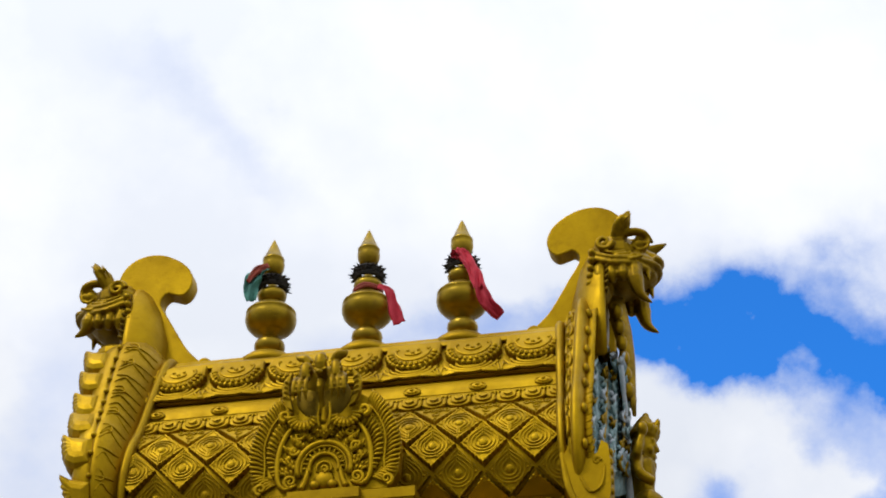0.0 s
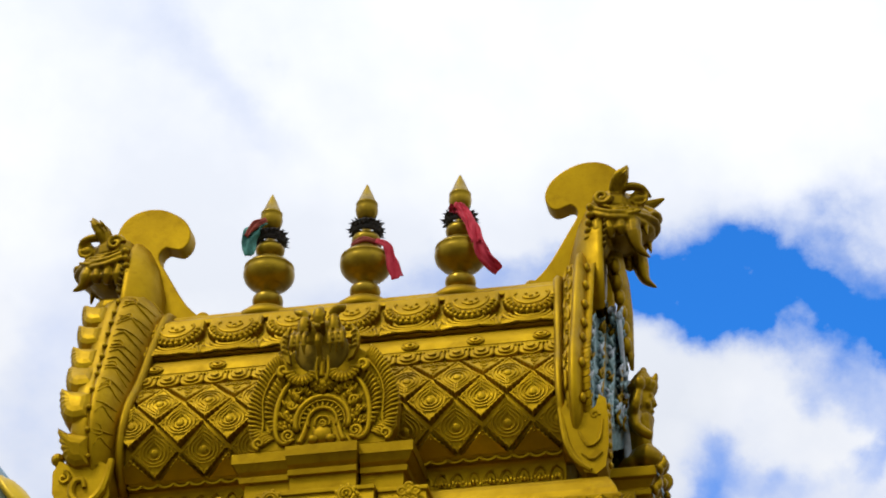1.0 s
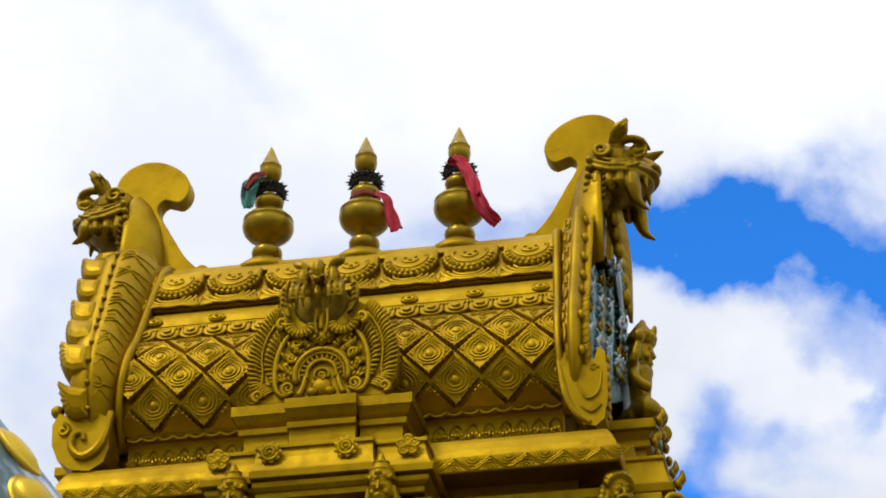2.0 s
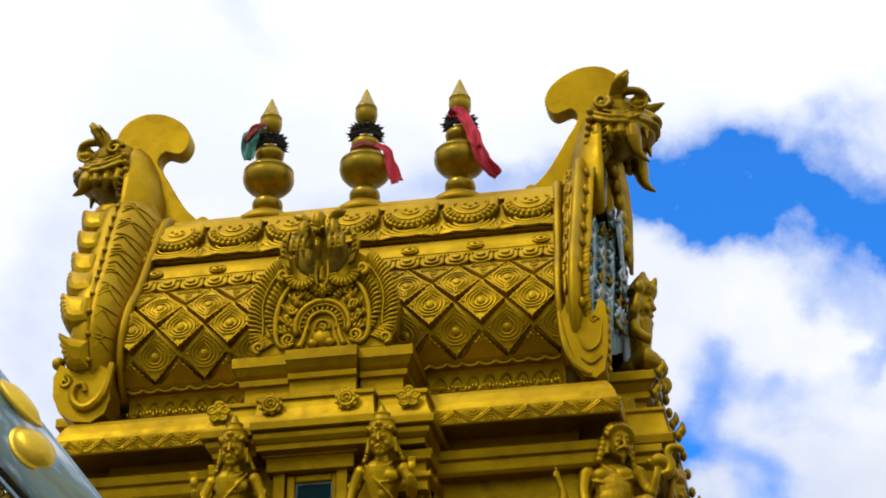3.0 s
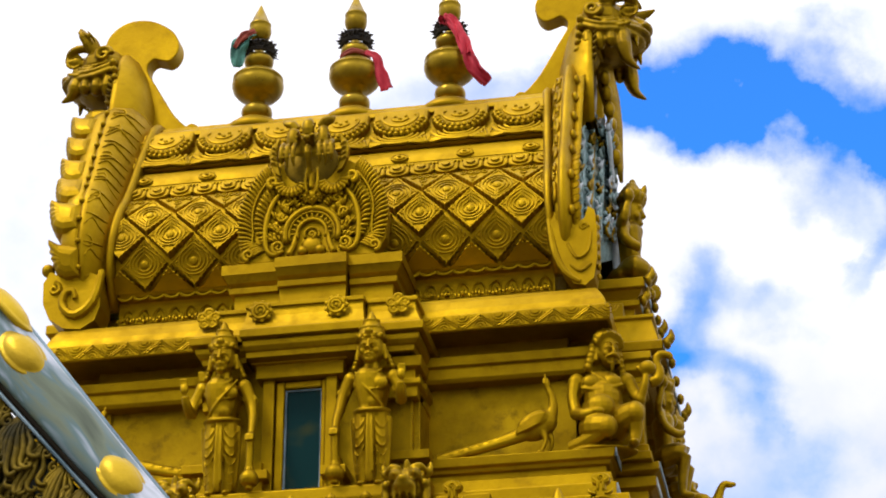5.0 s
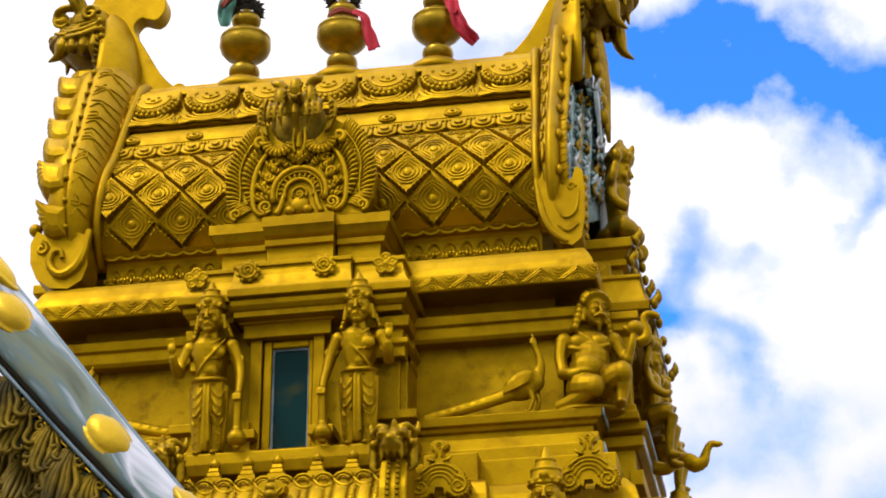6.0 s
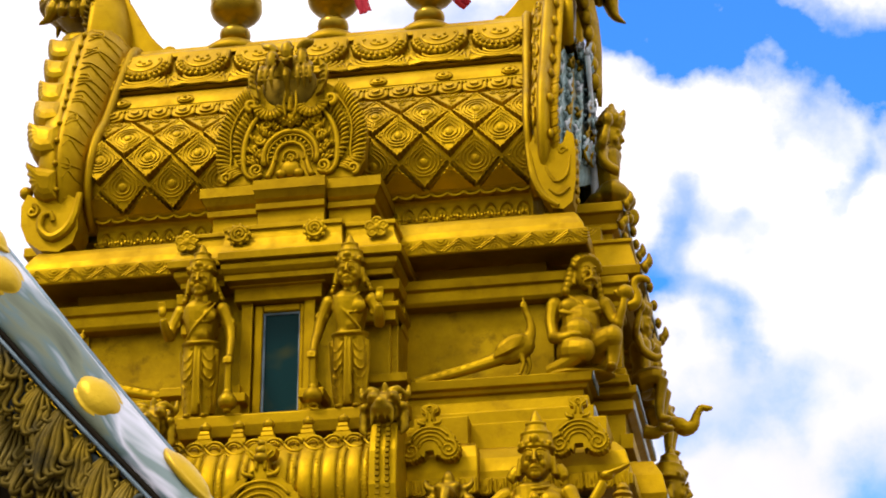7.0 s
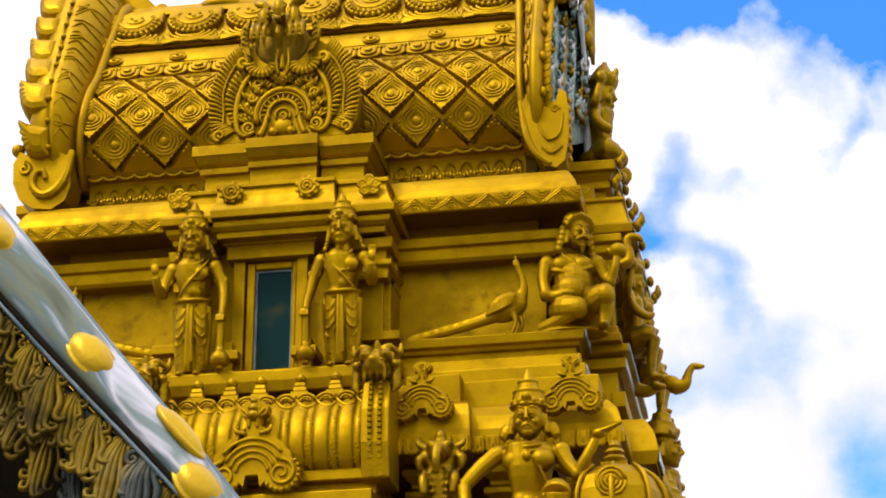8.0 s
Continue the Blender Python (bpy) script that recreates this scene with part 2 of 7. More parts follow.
def part(name, bm, material, parent=None, label="", smooth=False, bevel=0.0, remesh=0.0, relax=2):
    """Links a bmesh, given in world metres, as one mesh object under a thing or a part."""
    bmesh.ops.recalc_face_normals(bm, faces=bm.faces)
    me = bpy.data.meshes.new(name)
    for f in bm.faces:
        f.smooth = smooth
    bm.to_mesh(me)
    bm.free()
    me.materials.append(material)
    ob = new(name, me)
    if parent is not None:
        under(ob, parent)
    if label:
        tagged(ob, label)
    if bevel:
        m = ob.modifiers.new("worn_edges", "BEVEL")
        m.width, m.segments, m.limit_method, m.angle_limit = bevel, 2, "ANGLE", radians(30)
    if remesh:
        m = ob.modifiers.new("modelled", "REMESH")
        m.mode, m.voxel_size, m.use_smooth_shade = "VOXEL", remesh, True
        m = ob.modifiers.new("softened", "SMOOTH")
        m.factor, m.iterations = 0.5, relax
    return ob


def box(bm, x0, x1, y0, y1, z0, z1):
    v = [bm.verts.new(c) for c in ((x0, y0, z0), (x1, y0, z0), (x1, y1, z0), (x0, y1, z0), (x0, y0, z1), (x1, y0, z1), (x1, y1, z1), (x0, y1, z1))]
    for f in ((3, 2, 1, 0), (4, 5, 6, 7), (0, 1, 5, 4), (1, 2, 6, 5), (2, 3, 7, 6), (3, 0, 4, 7)):
        bm.faces.new([v[i] for i in f])


def loft(bm, rings, closed=True, caps=True):
    """Joins rings of points, all with the same count."""
    rows = [[bm.verts.new(c) for c in ring_] for ring_ in rings]
    n = len(rows[0])
    for a, b in zip(rows, rows[1:]):
        for i in range(n if closed else n - 1):
            j = (i + 1) % n
            bm.faces.new((a[i], a[j], b[j], b[i]))
    if caps:
        bm.faces.new(rows[0])
        bm.faces.new(rows[-1])
    return rows


def ring(bm, x0, x1, y0, y1, prof):
    """A moulding that runs round a rectangle; prof: (offset outwards, z)."""
    loft(bm, [[(x0 - o, y0 - o, z), (x1 + o, y0 - o, z), (x1 + o, y1 + o, z), (x0 - o, y1 + o, z)] for o, z in prof])


def prism(bm, pts, x0, x1):
    """A (y, z) outline drawn along x."""
    loft(bm, [[(x, y, z) for y, z in pts] for x in (x0, x1)])


def plate(bm, pts, y0, y1):
    """An (x, z) outline drawn along y."""
    loft(bm, [[(x, y, z) for x, z in pts] for y in (y0, y1)])


def lathe(bm, prof, at=(0, 0, 0), seg=32):
    loft(bm, [[(at[0] + r * math.cos(2 * math.pi * i / seg), at[1] + r * math.sin(2 * math.pi * i / seg), at[2] + z) for i in range(seg)] for r, z in prof])


def blob(bm, c, r, m=None, u=14, v=9):
    r = (r, r, r) if isinstance(r, (int, float)) else r
    mm = Matrix.Translation(c) @ (m or Matrix()) @ Matrix.Diagonal((*r, 1))
    bmesh.ops.create_uvsphere(bm, u_segments=u, v_segments=v, radius=1, matrix=mm)


def smooth_line(pts, radii=None, step=4):
    """Points and radii on a soft curve through those given."""
    P = [Vector(p) for p in pts]
    R = list(radii) if radii else [1.0] * len(P)
    out, rad = [], []
    for i in range(len(P) - 1):
        a, b, c, d = P[max(i - 1, 0)], P[i], P[i + 1], P[min(i + 2, len(P) - 1)]
        for k in range(step):
            t = k / step
            out.append(0.5 * (2 * b + (c - a) * t + (2 * a - 5 * b + 4 * c - d) * t * t + (3 * b - a - 3 * c + d) * t ** 3))
            rad.append(R[i] + (R[i + 1] - R[i]) * t)
    return out + [P[-1]], rad + [R[-1]]


def tube(bm, pts, radii, seg=8, step=3, flat=1.0):
    """A tapering limb along points; flat squeezes it along the second direction."""
    radii = [radii] * len(pts) if isinstance(radii, (int, float)) else radii
    P, R = smooth_line(pts, radii, step)
    rings, side = [], None
    for i, p in enumerate(P):
        d = (P[min(i + 1, len(P) - 1)] - P[max(i - 1, 0)]).normalized()
        if side is None:
            side = d.orthogonal().normalized()
        side = (side - d * side.dot(d)).normalized()
        up = d.cross(side)
        rings.append([p + (side * math.cos(2 * math.pi * k / seg) + up * flat * math.sin(2 * math.pi * k / seg)) * R[i] for k in range(seg)])
    loft(bm, rings)


def scroll(bm, c, r, thick, turns=1.6, start=0.0, hand_=1, y=0.0, grow=0.12, seg=6):
    """A spiral roll in the x-z plane."""
    pts, rad = [], []
    n = int(10 * turns) + 1
    for i in range(n):
        t = i / (n - 1)
        a = start + hand_ * t * turns * 2 * math.pi
        q = r * (1 - (1 - grow) * t)
        pts.append((c[0] + q * math.cos(a), y, c[1] + q * math.sin(a)))
        rad.append(thick * (1 - 0.45 * t))
    tube(bm, pts, rad, seg=seg, step=2)


def arc(bm, c, r, a0, a1, thick, y=0.0, squash=1.0, seg=6, n=12):
    tube(bm, [(c[0] + r * math.cos(radians(a0 + (a1 - a0) * i / n)), y, c[1] + squash * r * math.sin(radians(a0 + (a1 - a0) * i / n))) for i in range(n + 1)], thick, seg=seg, step=1)


# ---- the tower: one masonry body with all that is modelled on it ----
YC = 0.8                 # its middle, front to back
WX, WY0, WY1 = 1.92, 0.0, 1.6
tower = thing("temple_tower", (0, YC, 0), "gold-painted temple gateway tower with barrel-vaulted top and carved tiers", "temple tower")

bm = bmesh.new()
ring(bm, -WX, WX, WY0, WY1, [(-0.02, 7.70), (-0.02, 8.6), (-0.05, 8.62), (-0.05, 9.0)])
part("upper_wall", bm, GOLD_WALL, tower, "gold-painted plaster wall with blotchy weathering")

bm = bmesh.new()
ring(bm, -WX, WX, WY0, WY1, [(0.02, 8.50), (0.10, 8.50), (0.12, 8.53), (0.12, 8.615), (0.15, 8.625), (0.16, 8.70), (-0.04, 8.71), (-0.04, 8.86), (-0.05, 8.90)])
part("architrave", bm, GOLD, tower, bevel=0.006)

bm = bmesh.new()
ring(bm, -WX, WX, WY0, WY1, [(-0.06, 8.87), (0.22, 8.87), (0.315, 8.83), (0.33, 8.84), (0.33, 8.965), (0.305, 8.975), (0.29, 9.03), (0.25, 9.11), (0.22, 9.155), (0.02, 9.17)])
cornice = part("upper_cornice", bm, GOLD, tower, bevel=0.006)

# zigzag and leaf engraving on the cornice band: raised ribs, each a piece
bm = bmesh.new()
x = -2.24
while x < 2.2:
    for k in (-1, 1):
        for q in (0.0, 0.020):
            tube(bm, [(x + 0.14 + k * (0.14 - 1.3 * q), -0.333, 8.850), (x + 0.14, -0.335, 8.952 - q)], 0.007, seg=5, step=1)
    for q in (0.028, 0.052):
        arc(bm, (x + 0.14, 8.850), q, 5, 175, 0.006, y=-0.334, n=8, seg=5)
    blob(bm, (x + 0.14, -0.332, 8.858), (0.013, 0.010, 0.011), u=6, v=4)
    for q in (0.030, 0.055, 0.078):
        arc(bm, (x + 0.28, 8.957), q, 195, 345, 0.006, y=-0.334, n=8, seg=5)
    x += 0.28
part("zigzag_engraving", bm, GOLD, cornice)

bm = bmesh.new()
ring(bm, -WX, WX, WY0, WY1, [(0.0, 7.62), (0.25, 7.62), (0.25, 7.685), (0.28, 7.69), (0.29, 7.72), (0.32, 7.73), (0.33, 7.80), (0.0, 7.80)])
ring(bm, -WX, WX, WY0, WY1, [(0.0, 7.42), (0.33, 7.42), (0.33, 7.53), (0.30, 7.54), (0.29, 7.625), (0.0, 7.63)])
part("ledge", bm, GOLD, tower, bevel=0.006)

bm = bmesh.new()
for o, z0, z1, y in ((0.335, 7.765, 7.798, 0), (0.335, 7.48, 7.525, 0)):
    box(bm, WX + o - 0.003, WX + o + 0.004, -0.32, 1.9, z0, z1)
part("side_trim", bm, WHITE_TRIM, tower, "pale painted edge of the ledge")
bm = bmesh.new()
for o, z0, z1 in ((0.333, 7.735, 7.764), (0.333, 7.425, 7.478)):
    box(bm, WX + o - 0.003, WX + o + 0.004, -0.32, 1.9, z0, z1)
part("dark_side_trim", bm, BLUE_TRIM, tower, "dark blue-grey painted edge of the ledge")

bm = bmesh.new()
ring(bm, -WX, WX, WY0, WY1, [(0.0, 7.20), (0.43, 7.20), (0.43, 7.40), (0.40, 7.41), (0.0, 7.42)])
part("plinth", bm, GOLD, tower, bevel=0.006)
bm = bmesh.new()
ring(bm, -WX, WX, WY0, WY1, [(0.0, 6.80), (0.58, 6.80), (0.62, 6.81), (0.62, 6.89), (0.60, 6.90), (0.60, 6.97), (0.57, 7.08), (0.50, 7.17), (0.42, 7.21), (0.30, 7.215)])
lower_cornice = part("lower_cornice", bm, GOLD, tower, bevel=0.006)
bm = bmesh.new()
ring(bm, -WX, WX, WY0, WY1, [(-0.50, 5.0), (-0.50, 6.82)])
part("lower_wall", bm, GOLD_WALL, tower)
bm = bmesh.new()
ring(bm, -WX, WX, WY0, WY1, [(-0.52, 6.58), (-0.40, 6.58), (-0.38, 6.62), (-0.38, 6.68), (-0.44, 6.70), (-0.52, 6.72)])
ring(bm, -WX, WX, WY0, WY1, [(0.0, 5.70), (0.80, 5.70), (0.86, 5.75), (0.86, 5.90), (0.80, 5.95), (0.78, 6.02), (0.55, 6.12), (0.0, 6.14)])
part("lower_moulding", bm, GOLD, tower, bevel=0.008)
bm = bmesh.new()
ring(bm, -WX, WX, WY0, WY1, [(1.10, 0.0), (1.10, 3.2), (1.25, 3.3), (1.25, 3.5), (0.95, 3.6), (0.95, 5.0), (0.70, 5.2), (0.60, 5.72)])
part("lower_body", bm, GOLD_WALL, tower, bevel=0.02)

# fringe of the lower cornice: a row of notched drops with an arch on each
def fringe(x0, x1, y, z):
    n = round((x1 - x0) / 0.112)
    step_ = (x1 - x0) / n
    for k in range(n):
        x = x0 + (k + 0.5) * step_
        w = 0.44 * step_
        b = bmesh.new()
        pts = [(w, 0.062), (-w, 0.062)] + [(w * math.cos(math.pi * (1 + i / 8)), -0.048 + 0.022 * math.sin(math.pi * (1 + i / 8)) + (0.003 if i % 2 else 0)) for i in range(9)]
        loft(b, [[(x + u * q, y - h, z + v * q) for u, v in pts] for q, h in ((1.0, -0.03), (1.0, 0.012), (0.9, 0.018))])
        arc(b, (x, z - 0.028), 0.026, 180, 360, 0.007, y=y - 0.020, n=8, seg=5)
        for e in (-1, 1):
            tube(b, [(x + e * 0.026, y - 0.020, z - 0.028), (x + e * 0.026, y - 0.020, z + 0.045)], 0.007, seg=5, step=1)
        blob(b, (x, y - 0.018, z - 0.008), (0.009, 0.010, 0.030), u=7, v=5)
        part("fringe_drop", b, GOLD, lower_cornice)


fringe(1.44, 2.52, -0.622, 6.845)
fringe(-2.52, -1.44, -0.622, 6.845)
bm = bmesh.new()
y = -0.55
while y < 2.1:
    blob(bm, (2.545, y, 6.85), (0.010, 0.045, 0.05), u=8, v=6)
    y += 0.112
tagged(part("leaf_fringe", bm, GOLD, lower_cornice), kind="stuff")

# corner pilasters and wall panels of the upper wall
for s in (-1, 1):
    bm = bmesh.new()
    xa, xb = sorted((s * 1.74, s * 1.935))
    box(bm, xa, xb, -0.012, 0.10, 7.80, 8.50)
    part("corner_pilaster", bm, GOLD_WALL, tower, bevel=0.006)
    bm = bmesh.new()
    xa, xb = sorted((s * 0.70, s * 0.78))
    box(bm, xa, xb, -0.20, 0.02, 7.80, 8.28)
    ring(bm, xa, xb, -0.20, 0.02, [(0.0, 8.26), (0.03, 8.28), (0.03, 8.31), (0.0, 8.33), (0.0, 8.36), (0.05, 8.40), (0.05, 8.45), (0.02, 8.47)])
    ring(bm, xa, xb, -0.20, 0.02, [(0.04, 7.80), (0.04, 7.90), (0.02, 7.93), (0.0, 7.94)])
    part("slender_pilaster", bm, GOLD, tower, bevel=0.004)

# ---- barrel roof ----
PROF = [(0.12, 9.15), (0.12, 9.27), (0.12, 9.42), (0.10, 9.50), (0.03, 9.555), (-0.07, 9.68), (-0.115, 9.85), (-0.10, 10.03), (-0.03, 10.22), (0.09, 10.40), (0.18, 10.58), (0.24, 10.72), (0.30, 10.86), (0.42, 11.10), (0.50, 11.25), (0.56, 11.33), (0.68, 11.385), (0.80, 11.40)]
CURVE = smooth_line([(0, y, z) for y, z in PROF], None, 6)[0]
ARC = [0.0]
for a, b in zip(CURVE, CURVE[1:]):
    ARC.append(ARC[-1] + (b - a).length)


def on_roof(z):
    """The roof's front face at height z: y and the outward slope angle."""
    for a, b in zip(CURVE, CURVE[1:]):
        if a.z <= z <= b.z:
            t = (z - a.z) / max(b.z - a.z, 1e-6)
            return a.y + (b.y - a.y) * t, math.atan2(b.y - a.y, b.z - a.z)
    return 0.8, 0.0


def roof_at(s):
    """The point an arc's length s up the front, with its slope angle."""
    for i in range(len(ARC) - 1):
        if ARC[i] <= s <= ARC[i + 1]:
            t = (s - ARC[i]) / (ARC[i + 1] - ARC[i])
            a, b = CURVE[i], CURVE[i + 1]
            return a.lerp(b, t), math.atan2(b.y - a.y, b.z - a.z)
    return CURVE[-1], math.pi / 2


def arc_of(z):
    for i in range(len(CURVE) - 1):
        if CURVE[i].z <= z <= CURVE[i + 1].z:
            return ARC[i] + (ARC[i + 1] - ARC[i]) * (z - CURVE[i].z) / max(1e-6, CURVE[i + 1].z - CURVE[i].z)
    return ARC[-1]


bm = bmesh.new()
full = [(p.y, p.z) for p in CURVE] + [(2 * YC - p.y, p.z) for p in reversed(CURVE[:-1])]
prism(bm, full, -1.78, 1.78)
roof = part("barrel_roof", bm, GOLD, tower, "gold barrel vault with carved bands and diamond tiles")

# bands that run along the roof: heights between which each stands proud
for name, z0, z1, out in (("base_band", 9.18, 9.275, 0.15), ("fringe_roll", 9.515, 9.575, 0.035), ("bead_roll", 10.575, 10.60, 0.03), ("plain_band", 10.61, 10.76, 0.03), ("petal_roll", 10.80, 10.90, 0.03), ("ridge_slab", 11.235, 11.315, 0.045)):
    pts_in, pts_out = [], []
    for k in range(5):
        z = z0 + (z1 - z0) * k / 4
        y, a = on_roof(z)
        n = Vector((0, -math.cos(a), math.sin(a)))
        bulge = out * (0.75 + 0.25 * math.sin(math.pi * k / 4))
        pts_in.append((y + 0.05, z))
        pts_out.append((y + n.y * bulge, z + n.z * bulge))
    bm = bmesh.new()
    prism(bm, pts_out + pts_in[::-1], -1.75, 1.75)
    part(name, bm, GOLD, roof, bevel=0.004)

bm = bmesh.new()
prism(bm, [(0.55, 11.33), (0.60, 11.415), (1.00, 11.415), (1.05, 11.33)], -1.80, 1.80)
part("ridge", bm, GOLD, roof, bevel=0.012)


def mount(x, z, lift=0.0):
    """Lays a flat carving (x right, z up, -y out) on the roof at x, z: gives its matrix."""
    y, a = on_roof(z)
    n = Vector((0, -math.cos(a), math.sin(a)))
    return Matrix.Translation((x, y + n.y * lift, z + n.z * lift)) @ Matrix.Rotation(-a, 4, "X")


def flat_mesh(name, bm, material, smooth=False):
    bmesh.ops.recalc_face_normals(bm, faces=bm.faces)
    me = bpy.data.meshes.new(name)
    for f in bm.faces:
        f.smooth = smooth
    bm.to_mesh(me)
    bm.free()
    me.materials.append(material)
    return me


def put(name, me, m, parent):
    ob = new(name, me)
    under(ob, parent).matrix_basis = m
    return ob


# diamond tile: a notched rim, drop-shaped rings round a bud, a stalk to one corner
TX, TZ = 0.190, 0.206


def tile_mesh(stalk):
    bm = bmesh.new()
    def outline(q):
        pts = []
        corners = ((TX, 0), (0, TZ), (-TX, 0), (0, -TZ))
        for i in range(4):
            a, b = corners[i], corners[(i + 1) % 4]
            for k in range(12):
                t = k / 12
                notch = 1.0 - (0.050 if k % 2 else 0.0)
                pts.append((q * notch * (a[0] + (b[0] - a[0]) * t), q * notch * (a[1] + (b[1] - a[1]) * t)))
        return pts
    loft(bm, [[(x, h, z) for x, z in outline(q)] for q, h in ((1.0, 0.03), (1.0, -0.040), (0.97, -0.050), (0.90, -0.050), (0.86, -0.043))])
    for r, th in ((0.122, 0.0085), (0.093, 0.0085), (0.062, 0.009)):
        pts = []
        for i in range(25):
            a = 2 * math.pi * i / 24
            tip = max(0.0, math.cos(a)) ** 10
            pts.append((r * math.sin(a) * (1.0 - 0.35 * tip), -0.047, stalk * (r * 0.92 * math.cos(a) + 0.030 * tip)))
        tube(bm, pts, th, seg=6, step=1)
    blob(bm, (0, -0.046, -stalk * 0.004), (0.036, 0.014, 0.036), u=10, v=6)
    for e in (-1, 1):
        tube(bm, [(e * 0.005, -0.046, stalk * 0.05), (e * 0.011, -0.050, stalk * 0.10), (e * 0.006, -0.046, stalk * 0.165)], [0.004, 0.007, 0.003], seg=5, step=2)
        tube(bm, [(e * 0.028, -0.044, -stalk * 0.125), (e * 0.055, -0.047, -stalk * 0.115), (e * 0.085, -0.044, -stalk * 0.085)], [0.003, 0.007, 0.003], seg=5, step=2)
        blob(bm, (e * 0.142, -0.044, 0), (0.014, 0.010, 0.010), u=7, v=5)
    return flat_mesh("tile", bm, GOLD)


def half_tile_mesh(up=1):
    bm = bmesh.new()
    def outline(q):
        pts = []
        corners = ((TX, 0.004 * up), (0, TZ * up), (-TX, 0.004 * up))
        for i in range(2):
            a, b = corners[i], corners[i + 1]
            for k in range(13):
                t = k / 13
                notch = 1.0 - (0.05 if k % 2 else 0.0)
                pts.append((q * notch * (a[0] + (b[0] - a[0]) * t), q * notch * (a[1] + (b[1] - a[1]) * t)))
        return pts + [(q * -TX, q * 0.004 * up)]
    loft(bm, [[(x, h, z) for x, z in outline(q)] for q, h in ((1.0, 0.03), (1.0, -0.040), (0.96, -0.048), (0.86, -0.045))])
    if up < 0:
        for k in range(4):
            arc(bm, (-0.084 + 0.056 * k, 0.03 * up), 0.022, 0, 360, 0.008, y=-0.048, n=10, seg=5)
        arc(bm, (0, 0.095 * up), 0.026, 0, 360, 0.008, y=-0.048, n=10, seg=5)
    blob(bm, (0, -0.046, 0.155 * up), (0.013, 0.012, 0.013), u=7, v=5)
    return flat_mesh("half_tile", bm, GOLD)


TILE_UP, TILE_DOWN, HALF_UP, HALF_DOWN = tile_mesh(1), tile_mesh(-1), half_tile_mesh(1), half_tile_mesh(-1)
for row, (z, mesh_) in enumerate(((10.395, HALF_DOWN), (10.18, TILE_DOWN), (9.972, TILE_UP), (9.742, TILE_UP), (9.565, HALF_UP))):
    y, a = on_roof(z)
    for k in range(-5, 5):
        x = -0.07 + 0.41 * k + (0.205 if row % 2 else 0.0)
        if abs(x) < 1.78:
            put("tile", mesh_, Matrix.Translation((x, y, z)) @ Matrix.Rotation(-a, 4, "X"), roof)


# hanging petal panels of the ridge band, with swags between
def panel_mesh(w=0.232):
    bm = bmesh.new()
    def outline(q):
        pts = [(w, 0.165), (-w, 0.165), (-w, 0.05)]
        for k in range(29):
            a = math.pi * (1 + k / 28)
            ripple = 1.0 + (0.055 if k % 2 else -0.02)
            pts.append((w * math.cos(a) * ripple, 0.055 + 0.215 * math.sin(a) * ripple))
        pts.append((w, 0.05))
        return [(x * q, 0.165 + (z - 0.165) * q) for x, z in pts]
    loft(bm, [[(x, h, z) for x, z in outline(q)] for q, h in ((1.0, 0.02), (1.0, -0.040), (0.965, -0.055), (0.86, -0.060))])
    for k in range(13):
        a = math.pi * (1 + (k + 0.5) / 13)
        tube(bm, [(q * w * math.cos(a), -0.062, 0.055 + q * 0.215 * math.sin(a)) for q in (0.70, 0.82, 0.92)], [0.010, 0.022, 0.012], seg=6, step=2)
    arc(bm, (0, 0.09), 0.150, 182, 358, 0.013, y=-0.060, squash=1.05, n=14, seg=6)
    arc(bm, (0, 0.06), 0.070, 190, 350, 0.011, y=-0.062, squash=0.75, n=10, seg=6)
    for s in (-1, 1):
        blob(bm, (s * 0.045, -0.062, 0.085), (0.016, 0.012, 0.014), u=7, v=5)
        blob(bm, (s * 0.135, -0.062, 0.10), (0.020, 0.012, 0.020), u=7, v=5)
    blob(bm, (0, -0.064, 0.045), (0.020, 0.014, 0.016), u=7, v=5)
    return flat_mesh("petal_panel", bm, GOLD)


def swag_mesh(w=0.255):
    bm = bmesh.new()
    box(bm, -w, w, -0.006, 0.02, -0.085, 0.06)
    for r, th in ((0.225, 0.018), (0.175, 0.015), (0.125, 0.013)):
        arc(bm, (0, 0.075), r, 190, 350, th, y=-0.024, squash=0.62, n=12, seg=6)
    for s in (-1, 1):
        for k in range(5):
            tube(bm, [(s * w, -0.012, -0.075), (s * (w - 0.022 - 0.026 * k), -0.030, -0.02 - 0.012 * k), (s * (w - 0.03 - 0.036 * k), -0.016, 0.055 - 0.026 * k)], [0.010, 0.016, 0.005], seg=6, step=2)
        blob(bm, (s * w, -0.02, -0.07), (0.03, 0.022, 0.022), u=8, v=5)
    return flat_mesh("swag", bm, GOLD)


PANEL, SWAG = panel_mesh(), swag_mesh()
for k in range(-4, 5):
    x = -0.03 + 0.51 * k
    if abs(x) < 1.6:
        put("petal_panel", PANEL, mount(x, 11.08, 0.012), roof)
        put("swag", SWAG, mount(x, 10.870, 0.036), roof)

